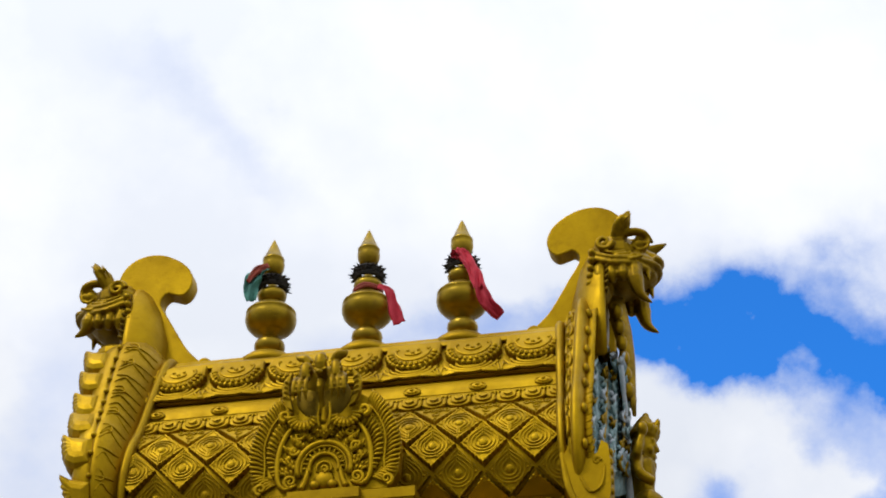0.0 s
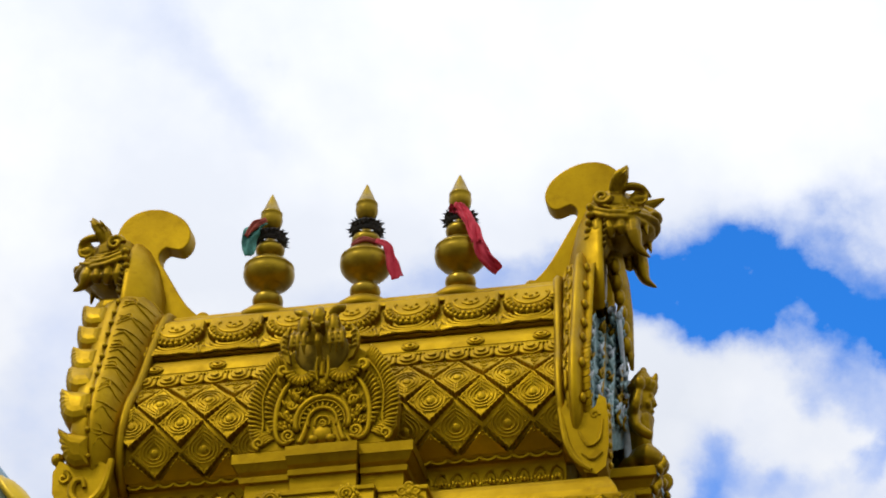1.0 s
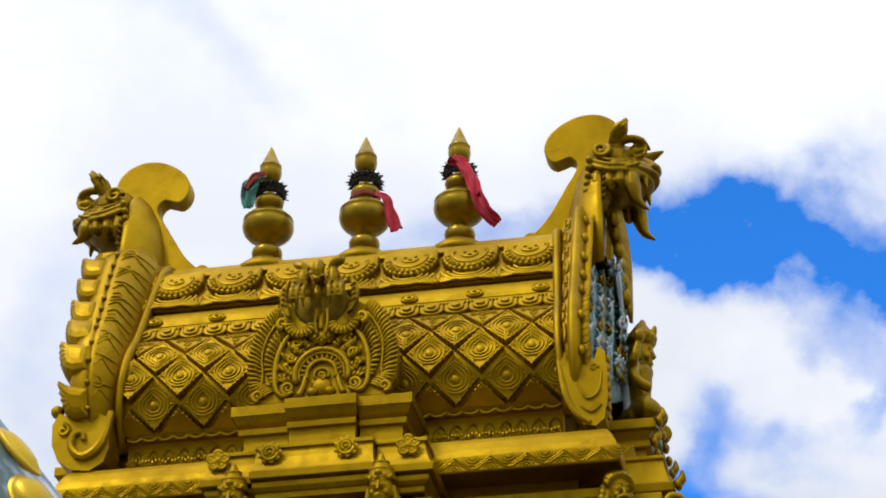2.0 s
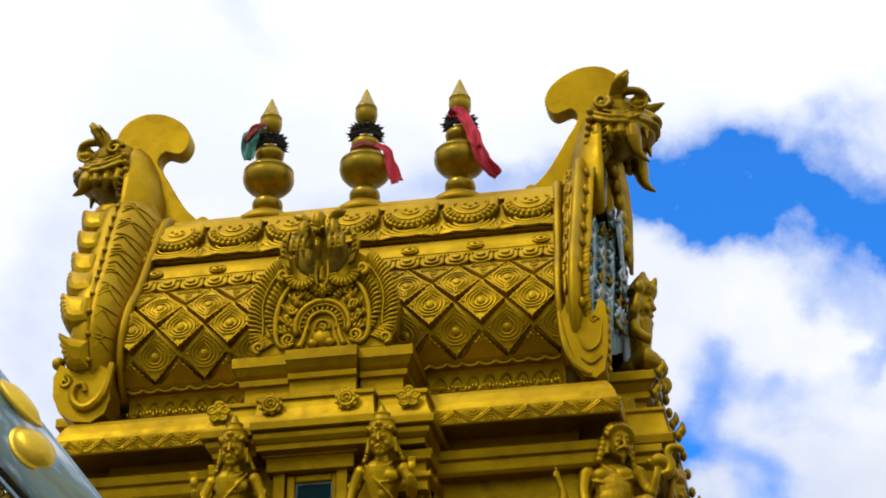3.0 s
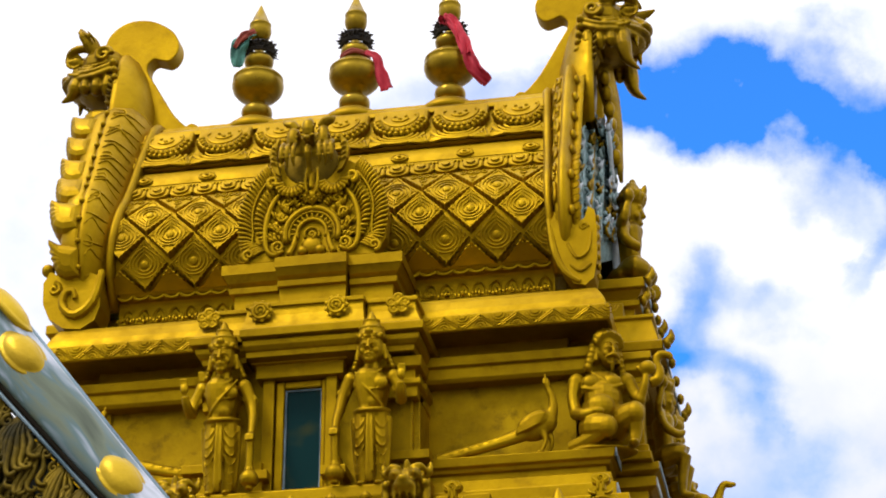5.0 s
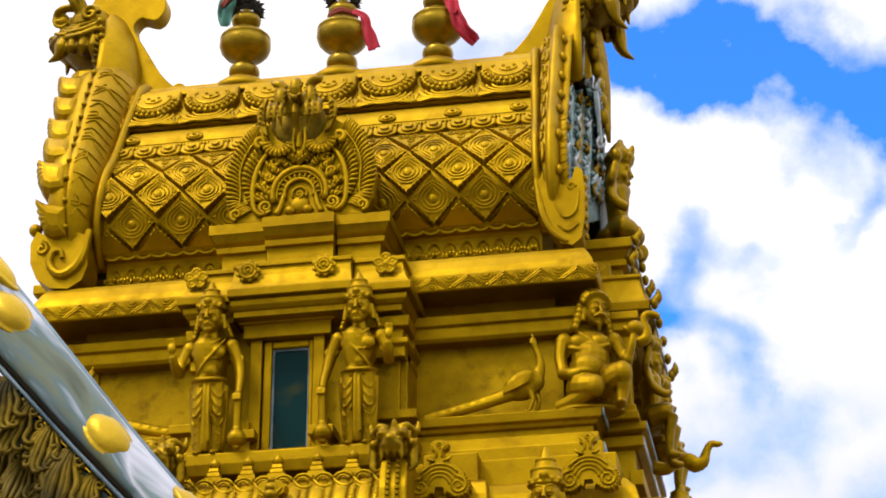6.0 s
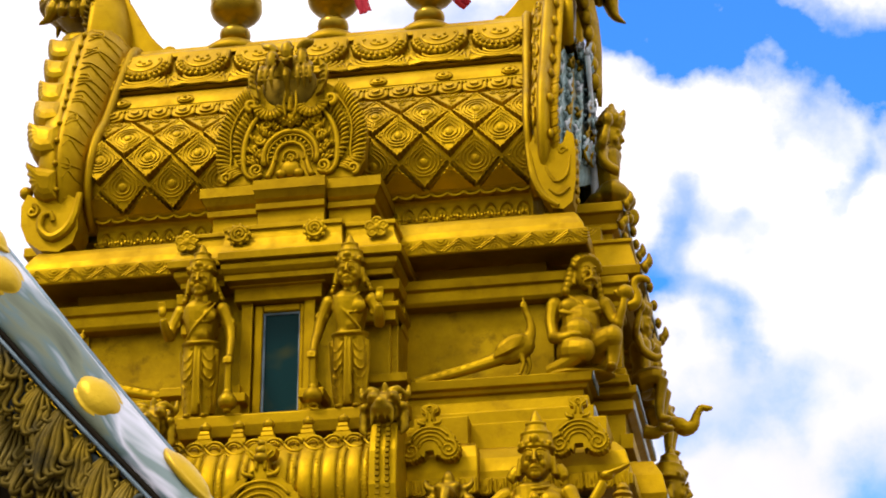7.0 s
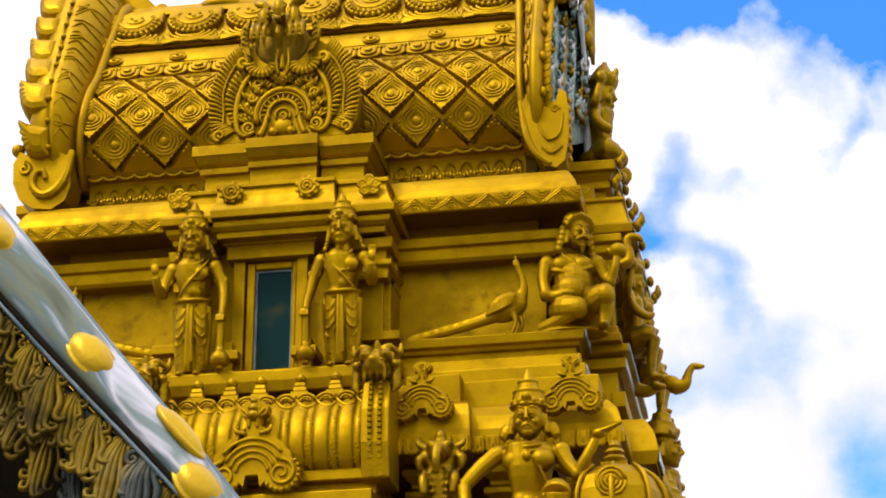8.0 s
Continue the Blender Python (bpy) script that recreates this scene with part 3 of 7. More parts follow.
bm = bmesh.new()
lathe(bm, [(0.075, -0.0), (0.075, 0.012), (0.062, 0.018), (0.058, 0.012), (0.048, 0.012), (0.044, 0.022), (0.018, 0.024), (0.016, 0.034), (0.004, 0.038)], seg=18)
bmesh.ops.rotate(bm, cent=(0, 0, 0), matrix=Matrix.Rotation(radians(90), 3, "X"), verts=bm.verts)
bmesh.ops.scale(bm, vec=(1, 1, 0.62), verts=bm.verts)
MEDAL = flat_mesh("medallion", bm, GOLD)
for k in range(-3, 4):
    put("medallion", MEDAL, mount(-0.03 + 0.545 * k, 10.66, 0.03), roof)

# scalloped drapery under the bead row
def drape_mesh(w=0.100):
    bm = bmesh.new()
    for q, out in ((1.0, 0.0), (0.66, 0.018)):
        pts = [(w * q, 0.050)] + [(w * q * math.cos(math.pi * k / 14), -q * 0.068 * math.sin(math.pi * k / 14)) for k in range(15)] + [(-w * q, 0.050)]
        loft(bm, [[(x * r, h - out, z) for x, z in pts] for r, h in ((1.0, 0.02), (1.0, -0.016), (0.93, -0.024), (0.86, -0.026))])
    arc(bm, (0, 0.02), 0.030, 180, 360, 0.009, y=-0.054, n=8, seg=5)
    return flat_mesh("drape", bm, GOLD)


DRAPE = drape_mesh()
for k in range(18):
    put("drape", DRAPE, mount(-1.72 + 0.203 * k, 10.492, 0.014), roof)

# beads, leaf fringe and frieze figures: too small and many to count
bm = bmesh.new()
y, a = on_roof(10.585)
for k in range(120):
    blob(bm, (-1.72 + 0.029 * k, y - 0.040, 10.566), (0.010, 0.014, 0.020), u=5, v=4)
for k in range(27):
    x = -1.70 + 0.131 * k
    arc(bm, (x, 9.525), 0.060, 185, 355, 0.014, y=0.012, squash=0.55, n=7, seg=5)
    tube(bm, [(x - 0.05, 0.122, 9.31), (x - 0.045, 0.115, 9.40), (x, 0.112, 9.445), (x + 0.045, 0.115, 9.40), (x + 0.05, 0.122, 9.31)], 0.010, seg=5, step=2)
    blob(bm, (x, 0.105, 9.36), (0.022, 0.022, 0.035), u=7, v=5)
rnd = random.Random(3)
for k in range(130):
    blob(bm, (-1.74 + 0.027 * k, -0.012 + rnd.uniform(-0.008, 0.008), 9.288 + rnd.uniform(-0.010, 0.014)), (0.013, 0.016, 0.013 + rnd.uniform(0, 0.010)), u=5, v=4)
tagged(part("beading", bm, GOLD, roof), kind="stuff")


# ---- the two gable ends with their horned heads ----
def horn_outline(s):
    pts = [(1.30, 11.40), (1.45, 11.49), (1.60, 11.64), (1.70, 11.80), (1.80, 11.98), (1.88, 12.12), (1.89, 12.20), (1.84, 12.26), (1.78, 12.245), (1.70, 12.225), (1.635, 12.28), (1.61, 12.38), (1.65, 12.50), (1.75, 12.60), (1.90, 12.675), (2.06, 12.685), (2.19, 12.63), (2.28, 12.52), (2.30, 12.35), (2.22, 12.10), (2.10, 11.85), (2.05, 11.40)]
    line = smooth_line([(s * (x + (0.0 if s < 0 else -0.02)), 0, z - (0.04 if s < 0 else 0.025)) for x, z in pts], None, 3)[0]
    return [(p.x, p.z) for p in line]


def rim_ring(p, nrm, section, s):
    return [(s * x, p.y + nrm.y * n, p.z + nrm.z * n) for x, n in section]


def knob_mesh(r):
    b = bmesh.new()
    blob(b, (0, 0, 0), (r, r, r), u=8, v=6)
    return flat_mesh("edge_knob", b, GOLD, smooth=True)


KNOB_LARGE = knob_mesh(0.024)


def gable_end(s):
    g = thing("gable_end", (s * 1.9, YC, 9.2), "", "")
    for key in ("label", "category"):
        if key in g:
            del g[key]
    under(g, tower)
    # horseshoe path, front foot to back foot
    path, S = [], arc_of(9.45)
    n = 46
    for i in range(n + 1):
        q = S + (ARC[-1] - S) * i / n
        p, a = roof_at(q)
        path.append((p.copy(), Vector((0, -math.cos(a), math.sin(a))), (q - S) / (ARC[-1] - S)))
    path += [(Vector((0, 2 * YC - p.y, p.z)), Vector((0, -m.y, m.z)), t) for p, m, t in reversed(path[:-1])]

    def sweep(section):
        b = bmesh.new()
        loft(b, [rim_ring(p, m, section(t), s) for p, m, t in path])
        return b

    lean = lambda t: (0.10 if s < 0 else 0.0) * t          # the rim leans outwards as it climbs
    wide = lambda t: 0.62 + 0.38 * min(1.0, t * 2.2)
    mid, end = (1.97, 2.17) if s < 0 else (1.87, 1.99)
    part("inner_rib", sweep(lambda t: [(1.66 + (1 - t) * 0.12, -0.03), (1.66 + (1 - t) * 0.12, 0.07), (1.69 + (1 - t) * 0.12, 0.10), (1.73 + (1 - t) * 0.11, 0.08), (1.74 + (1 - t) * 0.11, -0.03)]), GOLD, g, smooth=True)

    def rim_line(t):
        """The carved strip of the rim, from the inner rib to the plain outer band: (x, height)."""
        u, w = 1 - t, wide(t)
        if s < 0:
            return [(1.74 + 0.11 * u, 0.06), (mid - 0.14 + 0.08 * u, 0.19 * w), (mid - 0.06 + 0.04 * u, 0.26 * w), (mid - 0.01 + lean(t), 0.285 * w)]
        return [(1.74 + 0.11 * u, 0.05), (1.775 + 0.09 * u, 0.115 * w), (mid - 0.05 + 0.03 * u, 0.165 * w), (mid - 0.004 + 0.01 * u, 0.175 * w)]

    part("carved_rim", sweep(lambda t: [(1.73 + (1 - t) * 0.11, -0.03)] + rim_line(t) + [(mid + 0.01 + lean(t) + 0.012 * (1 - t), rim_line(t)[-1][1] - 0.01), (mid + 0.01 + lean(t), -0.03)]), GOLD, g, smooth=True)
    part("outer_rim", sweep(lambda t: [(mid - 0.01 + lean(t), -0.06), (mid + lean(t), 0.20 * wide(t)), (mid + 0.02 + lean(t), 0.262 * wide(t)), (mid + 0.05 + lean(t), 0.275 * wide(t)), (end - 0.04 + lean(t), 0.24 * wide(t)), (end + lean(t), 0.15 * wide(t)), (end + lean(t), -0.06)]), GOLD, g, smooth=True)
    # carving on the rim: raised lines across it, or a chain of leaf scrolls
    for i in range(4, len(path) - 4, 2 if s < 0 else 4):
        b = bmesh.new()
        p, m, t = path[i]
        tang = Vector((0, -m.z, m.y)) * (1 if p.y < YC else -1)
        inner_, outer_ = 1.76 + (1 - t) * 0.10, mid - 0.02 + lean(t)

        def at(q, up):
            x = inner_ + (outer_ - inner_) * q
            w = p + m * (float(np.interp(x, [c[0] for c in rim_line(t)], [c[1] for c in rim_line(t)])) + 0.004) + tang * up
            return (s * x, w.y, w.z)
        if s < 0:
            bend = 0.05 + 0.05 * math.sin(i * 1.7)
            tube(b, [at(0.02, 0.0), at(0.30, -0.4 * bend), at(0.62, -bend), at(0.95, -0.2 * bend)], [0.003, 0.010 if i % 4 else 0.007, 0.009, 0.003], seg=6, step=3)
            if i % 6 == 4:
                tube(b, [at(0.95, 0.03), at(0.62, 0.035 - bend), at(0.50, 0.0 - bend), at(0.62, -0.05 - bend), at(0.9, -0.06)], [0.003, 0.009, 0.010, 0.009, 0.003], seg=6, step=3)
        else:
            e = 1 if i % 8 == 4 else -1
            mid_ = 0.5
            tube(b, [at(mid_ - 0.42 * e, 0.11), at(mid_ + 0.30 * e, 0.09), at(mid_ + 0.42 * e, 0.0), at(mid_ + 0.05 * e, -0.07), at(mid_ - 0.25 * e, -0.02), at(mid_ - 0.08 * e, 0.035), at(mid_ + 0.12 * e, 0.005)], [0.006, 0.014, 0.016, 0.016, 0.015, 0.013, 0.008], seg=6, step=4)
            for k in range(3):
                tube(b, [at(mid_ - 0.44 * e, 0.06 - 0.05 * k), at(mid_ - 0.34 * e, 0.09 - 0.05 * k), at(mid_ - 0.16 * e, 0.075 - 0.03 * k)], [0.004, 0.012, 0.005], seg=5, step=2)
        part("rim_carving", b, GOLD, g, smooth=True)
    # lobes along the outer edge
    for i in range(8, len(path) - 7, 6) if s < 0 else ():
        p, m, t = path[i]
        c = p + m * 0.15 * wide(t)
        tang = Vector((0, -m.z, m.y)) * (-1 if p.y < YC else 1)
        if tang.z < 0:
            tang = -tang
        b = bmesh.new()
        x = end - 0.03 + lean(t) - 0.13 * (1 - t) ** 1.5
        size = 1.12 + 0.10 * math.sin(i * 2.3)
        scale_ = [(-0.06, 0.10), (0.04, 0.125), (0.125, 0.140), (0.20, 0.185), (0.205, 0.15), (0.185, 0.11), (0.195, 0.085), (0.172, 0.055), (0.182, 0.03), (0.160, 0.0), (0.165, -0.03), (0.142, -0.06), (0.135, -0.09), (0.105, -0.12), (0.05, -0.15), (-0.06, -0.14)]
        rings_ = []
        for lift, q in ((-0.20, 0.9), (-0.02, 1.02), (0.05, 1.0), (0.10, 0.86), (0.125, 0.62), (0.135, 0.35)):
            rings_.append([tuple(Vector((s * (x + 0.04 + (u - 0.04) * q * size), c.y, c.z)) + tang * v * q * size + m * lift) for u, v in scale_])
        loft(b, rings_)
        for k in range(3):
            h = c + tang * (0.07 - 0.07 * k) + m * 0.11
            tube(b, [(s * (x + 0.02), h.y, h.z), (s * (x + 0.08), h.y, h.z + 0.004), (s * (x + 0.13 - 0.015 * k), h.y - m.y * 0.03, h.z + 0.03)], [0.004, 0.008, 0.003], seg=5)
        part("lobe", b, GOLD, g, bevel=0.012)
    for i in range(4, len(path) - 4, 3 if s < 0 else 5):
        p, m, t = path[i]
        c = p + m * (0.285 if s < 0 else 0.20) * wide(t)
        put("edge_knob", KNOB_LARGE, Matrix.Translation((s * ((mid + 0.02 if s < 0 else end - 0.012) + lean(t)), c.y, c.z)) @ (Matrix() if s < 0 else Matrix.Diagonal((1.1, 1.5, 1.9, 1))), g)
    if s > 0:
        b = bmesh.new()
        for i in range(2, 3 * len(path) - 8):
            k, f = divmod(i, 3)
            p, m, t = path[k]
            q, m2, _ = path[min(k + 1, len(path) - 1)]
            c = p.lerp(q, f / 3) + m * 0.16 * wide(t)
            tube(b, [(end - 0.01, c.y, c.z), (end + 0.03, c.y + m.y * 0.01, c.z + 0.012), (end + 0.055, c.y + m.y * 0.02, c.z + 0.03)], [0.022, 0.016, 0.003], seg=5, step=1)
        tagged(part("spiked_edge", b, GOLD, g, smooth=True), kind="stuff")
    # feet of the rim, front and back: volutes, or an upturned tip
    for e in (-1, 1):
        yf = YC + e * (YC + 0.20)
        b = bmesh.new()
        if s < 0:
            plate(b, [(s * x, z) for x, z in ((1.82, 9.34), (1.86, 9.22), (1.97, 9.15), (2.12, 9.17), (2.24, 9.26), (2.30, 9.40), (2.31, 9.58), (2.26, 9.68), (2.14, 9.62), (2.06, 9.58), (1.94, 9.66), (1.84, 9.60))], yf - 0.04, yf + 0.22)
            tube(b, [(s * 1.83, yf - 0.02, 9.66), (s * 1.88, yf - 0.05, 9.38), (s * 2.02, yf - 0.05, 9.27), (s * 2.13, yf - 0.05, 9.36), (s * 2.12, yf - 0.05, 9.47), (s * 2.05, yf - 0.05, 9.49), (s * 2.03, yf - 0.05, 9.42)], [0.03, 0.040, 0.040, 0.034, 0.030, 0.026, 0.02], seg=8)
            scroll(b, (s * 2.21, 9.52), 0.055, 0.022, turns=1.3, start=math.pi / 2, hand_=s, y=yf - 0.045)
            blob(b, (s * 2.29, yf, 9.71), (0.055, 0.06, 0.055))
            blob(b, (s * 2.16, yf + 0.02, 9.74), (0.08, 0.08, 0.10))
        else:
            plate(b, [(s * x, z) for x, z in ((1.79, 9.72), (1.82, 9.50), (1.88, 9.34), (1.97, 9.20), (2.06, 9.18), (2.13, 9.24), (2.16, 9.42), (2.165, 9.66), (2.15, 9.82), (2.10, 9.86), (2.07, 9.76), (1.99, 9.70), (1.94, 9.80), (1.88, 9.92))], yf - 0.03, yf + 0.20)
            tube(b, [(1.79, yf + 0.0, 9.78), (1.83, yf - 0.03, 9.48), (1.91, yf - 0.035, 9.30), (2.02, yf - 0.035, 9.21)], [0.026, 0.030, 0.028, 0.018], seg=8)
            tube(b, [(1.93, yf - 0.03, 9.55), (2.00, yf - 0.035, 9.42), (2.09, yf - 0.035, 9.47), (2.12, yf - 0.03, 9.64)], [0.012, 0.014, 0.014, 0.008], seg=6)
            tube(b, [(1.95, yf - 0.03, 9.36), (2.03, yf - 0.035, 9.30), (2.11, yf - 0.035, 9.36)], [0.010, 0.013, 0.008], seg=6)
            scroll(b, (2.06, 9.68), 0.035, 0.014, turns=1.2, start=0.0, hand_=1, y=yf - 0.03)
            for k in range(7):
                blob(b, (2.165, yf + 0.02, 9.26 + 0.085 * k), (0.02, 0.03, 0.028), u=6, v=5)
        part("rim_foot", b, GOLD, g, smooth=False, bevel=0.010)
    # pale blue face inside the horseshoe, with its arches
    edge_, rise = (2.13, 0.12) if s < 0 else (1.94, 0.25)
    bulge = lambda q: edge_ + rise * math.sin(max(0.0, min(1.0, q / 0.62)) * math.pi / 2) ** 1.2
    inset = lambda q: [(s * bulge(q), p.y - m.y * q, min(p.z - m.z * q, 11.60 - 0.5 * q)) for p, m, t in path if t > 0.02]
    b = bmesh.new()
    grid_ = [[b.verts.new((s * 1.80, v[1], v[2])) for v in inset(-0.02)]] + [[b.verts.new(v) for v in inset(q)] for q in (-0.02, 0.05, 0.12, 0.20, 0.30, 0.40, 0.50, 0.60, 0.70)]
    for r0, r1 in zip(grid_, grid_[1:]):
        for k in range(len(r0) - 1):
            b.faces.new((r0[k], r0[k + 1], r1[k + 1], r1[k]))
    b.faces.new(grid_[-1])
    panel_ = part("gable_face", b, BLUE, g, "pale blue painted gable face with gold scrollwork", smooth=True)
    for q, name, matl, th in ((0.02, "outer_arch", GOLD_DULL, 0.022), (0.13, "bead_arch", BLUE, 0.014), (0.24, "scroll_arch", GOLD_DULL, 0.014), (0.36, "inner_arch", BLUE, 0.018), (0.50, "fringe_arch", GOLD_DULL, 0.016), (0.60, "niche_arch", WHITE_TRIM, 0.022)):
        b = bmesh.new()
        tube(b, [(v[0] + s * 0.012, v[1], v[2]) for v in inset(q)][2:-2], th, seg=6, step=1)
        part(name, b, matl, panel_, smooth=True)
    rnd_ = random.Random(17)
    for row, q in enumerate((0.075, 0.185, 0.30, 0.43, 0.55)):
        line_ = inset(q)
        for i in range(3 + row % 2, len(line_) - 4, 3):
            c, d = Vector(line_[i]), (Vector(line_[i + 2]) - Vector(line_[i - 2])).normalized()
            side_ = Vector((s, 0, 0)).cross(d).normalized()
            up_way = d if d.z > 0 else -d
            e = 1 if (i + row) % 2 else -1
            b = bmesh.new()
            pts = []
            for k in range(11):
                a = k / 10 * 2.3 * math.pi
                r = 0.058 * (1 - k / 13) * rnd_.uniform(0.85, 1.1)
                w = c + up_way * (r * math.sin(a) + 0.02 * (1 - k / 10)) + side_ * e * r * math.cos(a)
                pts.append((w.x + s * (0.014 + 0.004 * k), w.y, w.z))
            tube(b, pts, [0.016] * 4 + [0.014] * 4 + [0.010, 0.007, 0.004], seg=5, step=1)
            tip = c + up_way * 0.075 - side_ * e * 0.02
            tube(b, [(c.x + s * 0.012, c.y, c.z), (tip.x + s * 0.045, tip.y, tip.z), (tip.x + s * 0.055, tip.y + 0.01, tip.z + 0.03)], [0.018, 0.014, 0.003], seg=5, step=2)
            part("face_scroll", b, (BLUE, GOLD_DULL, BLUE, WHITE_TRIM)[(i + 2 * row) % 4], panel_, smooth=True)
    b = bmesh.new()
    pts = [(s * (bulge(0.62) + 0.03), YC + y_, z_) for y_, z_ in ((-0.17, 9.62), (-0.18, 9.95), (-0.13, 10.12), (0, 10.20), (0.13, 10.12), (0.18, 9.95), (0.17, 9.62))]
    tube(b, pts, 0.035, seg=8)
    part("face_niche", b, WHITE_TRIM, panel_, "pale arch of the little niche", smooth=True)
    # tongue of the head: a leaf that hangs down the face
    b = bmesh.new()
    tube(b, [(s * 2.16, YC, 11.75), (s * 2.20, YC, 11.45), (s * 2.24, YC, 11.15), (s * 2.27, YC, 10.60)], [0.10, 0.11, 0.08, 0.02], seg=8, flat=0.4)
    for k in range(6):
        for e in (-1, 1):
            blob(b, (s * (2.18 + 0.012 * k), YC + e * (0.12 - 0.008 * k), 11.55 - 0.15 * k), (0.05, 0.05, 0.08), u=8, v=5)
    part("hanging_leaf", b, GOLD_DULL, g, smooth=True)
    # horn: a thick curled plate over the ridge
    b = bmesh.new()
    plate(b, horn_outline(s), YC - 0.085, YC + 0.085)
    part("horn", b, GOLD, g, bevel=0.02)
    b = bmesh.new()
    loft(b, [[(s * 1.455 + 0.065 * math.cos(2 * math.pi * k / 20), y, 11.455 + 0.065 * math.sin(2 * math.pi * k / 20)) for k in range(20)] for y in (YC - 0.09, YC + 0.09)])
    part("horn_foot", b, GOLD, g, bevel=0.015)
    # hood that joins rim, horn and head: a collar that rises and leans outwards, with a leafy edge
    b = bmesh.new()
    def hood_ring(x, q):
        return [(s * x, YC - 0.40 * q * math.cos(math.pi * i / 16), 11.0 + 1.24 * q * math.sin(math.pi * i / 16) ** 0.75) for i in range(17)]
    loft(b, [hood_ring(1.80, 0.60), hood_ring(1.88, 0.84), hood_ring(1.97, 0.98), hood_ring(2.06, 1.05), hood_ring(2.10, 1.06), hood_ring(2.115, 1.02), hood_ring(2.09, 0.93), hood_ring(2.00, 0.86)])
    part("hood", b, GOLD, g, smooth=True)
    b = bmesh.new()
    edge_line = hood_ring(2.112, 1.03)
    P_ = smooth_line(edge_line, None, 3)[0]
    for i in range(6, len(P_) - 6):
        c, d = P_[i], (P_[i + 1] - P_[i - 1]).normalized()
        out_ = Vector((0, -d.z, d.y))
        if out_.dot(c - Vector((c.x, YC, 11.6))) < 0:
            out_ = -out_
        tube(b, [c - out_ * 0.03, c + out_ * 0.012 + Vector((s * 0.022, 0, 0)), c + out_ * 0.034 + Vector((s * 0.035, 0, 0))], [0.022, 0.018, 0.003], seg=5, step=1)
    tagged(part("hood_leaf_edge", b, GOLD_DARK, g, smooth=True), kind="stuff")
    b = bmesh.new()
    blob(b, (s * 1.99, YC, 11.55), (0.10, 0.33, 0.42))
    part("throat", b, GOLD_DARK, g, "dark gold hollow under the head", smooth=True)
    # the monster head looks outwards, its jaw open over the gable
    b = bmesh.new()
    X = lambda x: s * (x + (0.09 if s < 0 else -0.02))
    up_ = 0.12 if s < 0 else 0.0
    blob(b, (X(2.20), YC, 12.18), (0.22, 0.25, 0.21))
    blob(b, (X(2.34), YC, 12.08), (0.20, 0.21, 0.13))
    blob(b, (X(2.44), YC, 12.10), (0.10, 0.13, 0.085))
    blob(b, (X(2.24), YC, 11.99), (0.20, 0.225, 0.13))
    blob(b, (X(2.38), YC, 12.01), (0.15, 0.16, 0.07))
    tube(b, [(X(2.36), YC, 12.26), (X(2.46), YC, 12.22), (X(2.53), YC, 12.16)], [0.05, 0.045, 0.05], seg=10)
    blob(b, (X(2.54), YC, 12.13), (0.055, 0.085, 0.05))
    for q, z in ((0.0, 12.035), (0.045, 11.985)):          # two rolls of the lip
        tube(b, [(X(2.06), YC - 0.25, z + 0.06), (X(2.20), YC - 0.275, z - 0.015), (X(2.36), YC - 0.235, z - 0.01), (X(2.52 - q), YC - 0.10, z + 0.015), (X(2.55 - q), YC, z + 0.02), (X(2.52 - q), YC + 0.10, z + 0.015), (X(2.36), YC + 0.235, z - 0.01), (X(2.20), YC + 0.275, z - 0.015), (X(2.06), YC + 0.25, z + 0.06)], 0.026, seg=8)
    for i in range(5):                                       # crest of the forehead
        tube(b, [(X(2.12 + 0.06 * i), YC, 12.36 - 0.012 * i), (X(2.15 + 0.065 * i), YC, 12.43 - 0.018 * i), (X(2.20 + 0.065 * i), YC, 12.45 - 0.022 * i)], [0.045, 0.035, 0.008], seg=7)
    for e in (-1, 1):
        blob(b, (X(2.41), YC + e * 0.125, 12.225), (0.070, 0.065, 0.065))
        blob(b, (X(2.455), YC + e * 0.150, 12.225), (0.034, 0.034, 0.034))
        arc(b, (X(2.43), 12.225), 0.066, 0, 360, 0.013, y=YC + e * 0.165, n=12, seg=6)
        tube(b, [(X(2.26), YC + e * 0.17, 12.30), (X(2.36), YC + e * 0.185, 12.335), (X(2.46), YC + e * 0.175, 12.31), (X(2.52), YC + e * 0.12, 12.25)], [0.022, 0.036, 0.032, 0.012], seg=8)
        tip_x, tip_z = (2.36, 12.50) if e < 0 else (2.60, 12.53)
        tube(b, [(X(2.24), YC + e * 0.17, 12.28), (X(2.28), YC + e * 0.21, 12.37), (X(0.5 * (2.28 + tip_x)), YC + e * 0.24, tip_z - 0.08), (X(tip_x), YC + e * 0.25, tip_z)], [0.070, 0.082, 0.060, 0.008], flat=0.5, seg=10)
        for k in range(3):
            tube(b, [(X(2.22 + 0.03 * k), YC + e * 0.235, 12.34), (X(2.25 + 0.035 * k), YC + e * 0.27, 12.40), (X(2.29 + 0.045 * k), YC + e * 0.275, 12.45)], [0.006, 0.012, 0.005], seg=5)
        scroll(b, (X(2.14), 12.20), 0.075, 0.028, turns=1.4, start=0.0, hand_=-s, y=YC + e * 0.255)
        for k in range(4):
            tube(b, [(X(2.10 + 0.05 * k), YC + e * 0.235, 12.14 - 0.035 * k), (X(2.20 + 0.05 * k), YC + e * 0.262, 12.085 - 0.028 * k), (X(2.31 + 0.045 * k), YC + e * 0.235, 12.11 - 0.022 * k)], 0.015, seg=6)
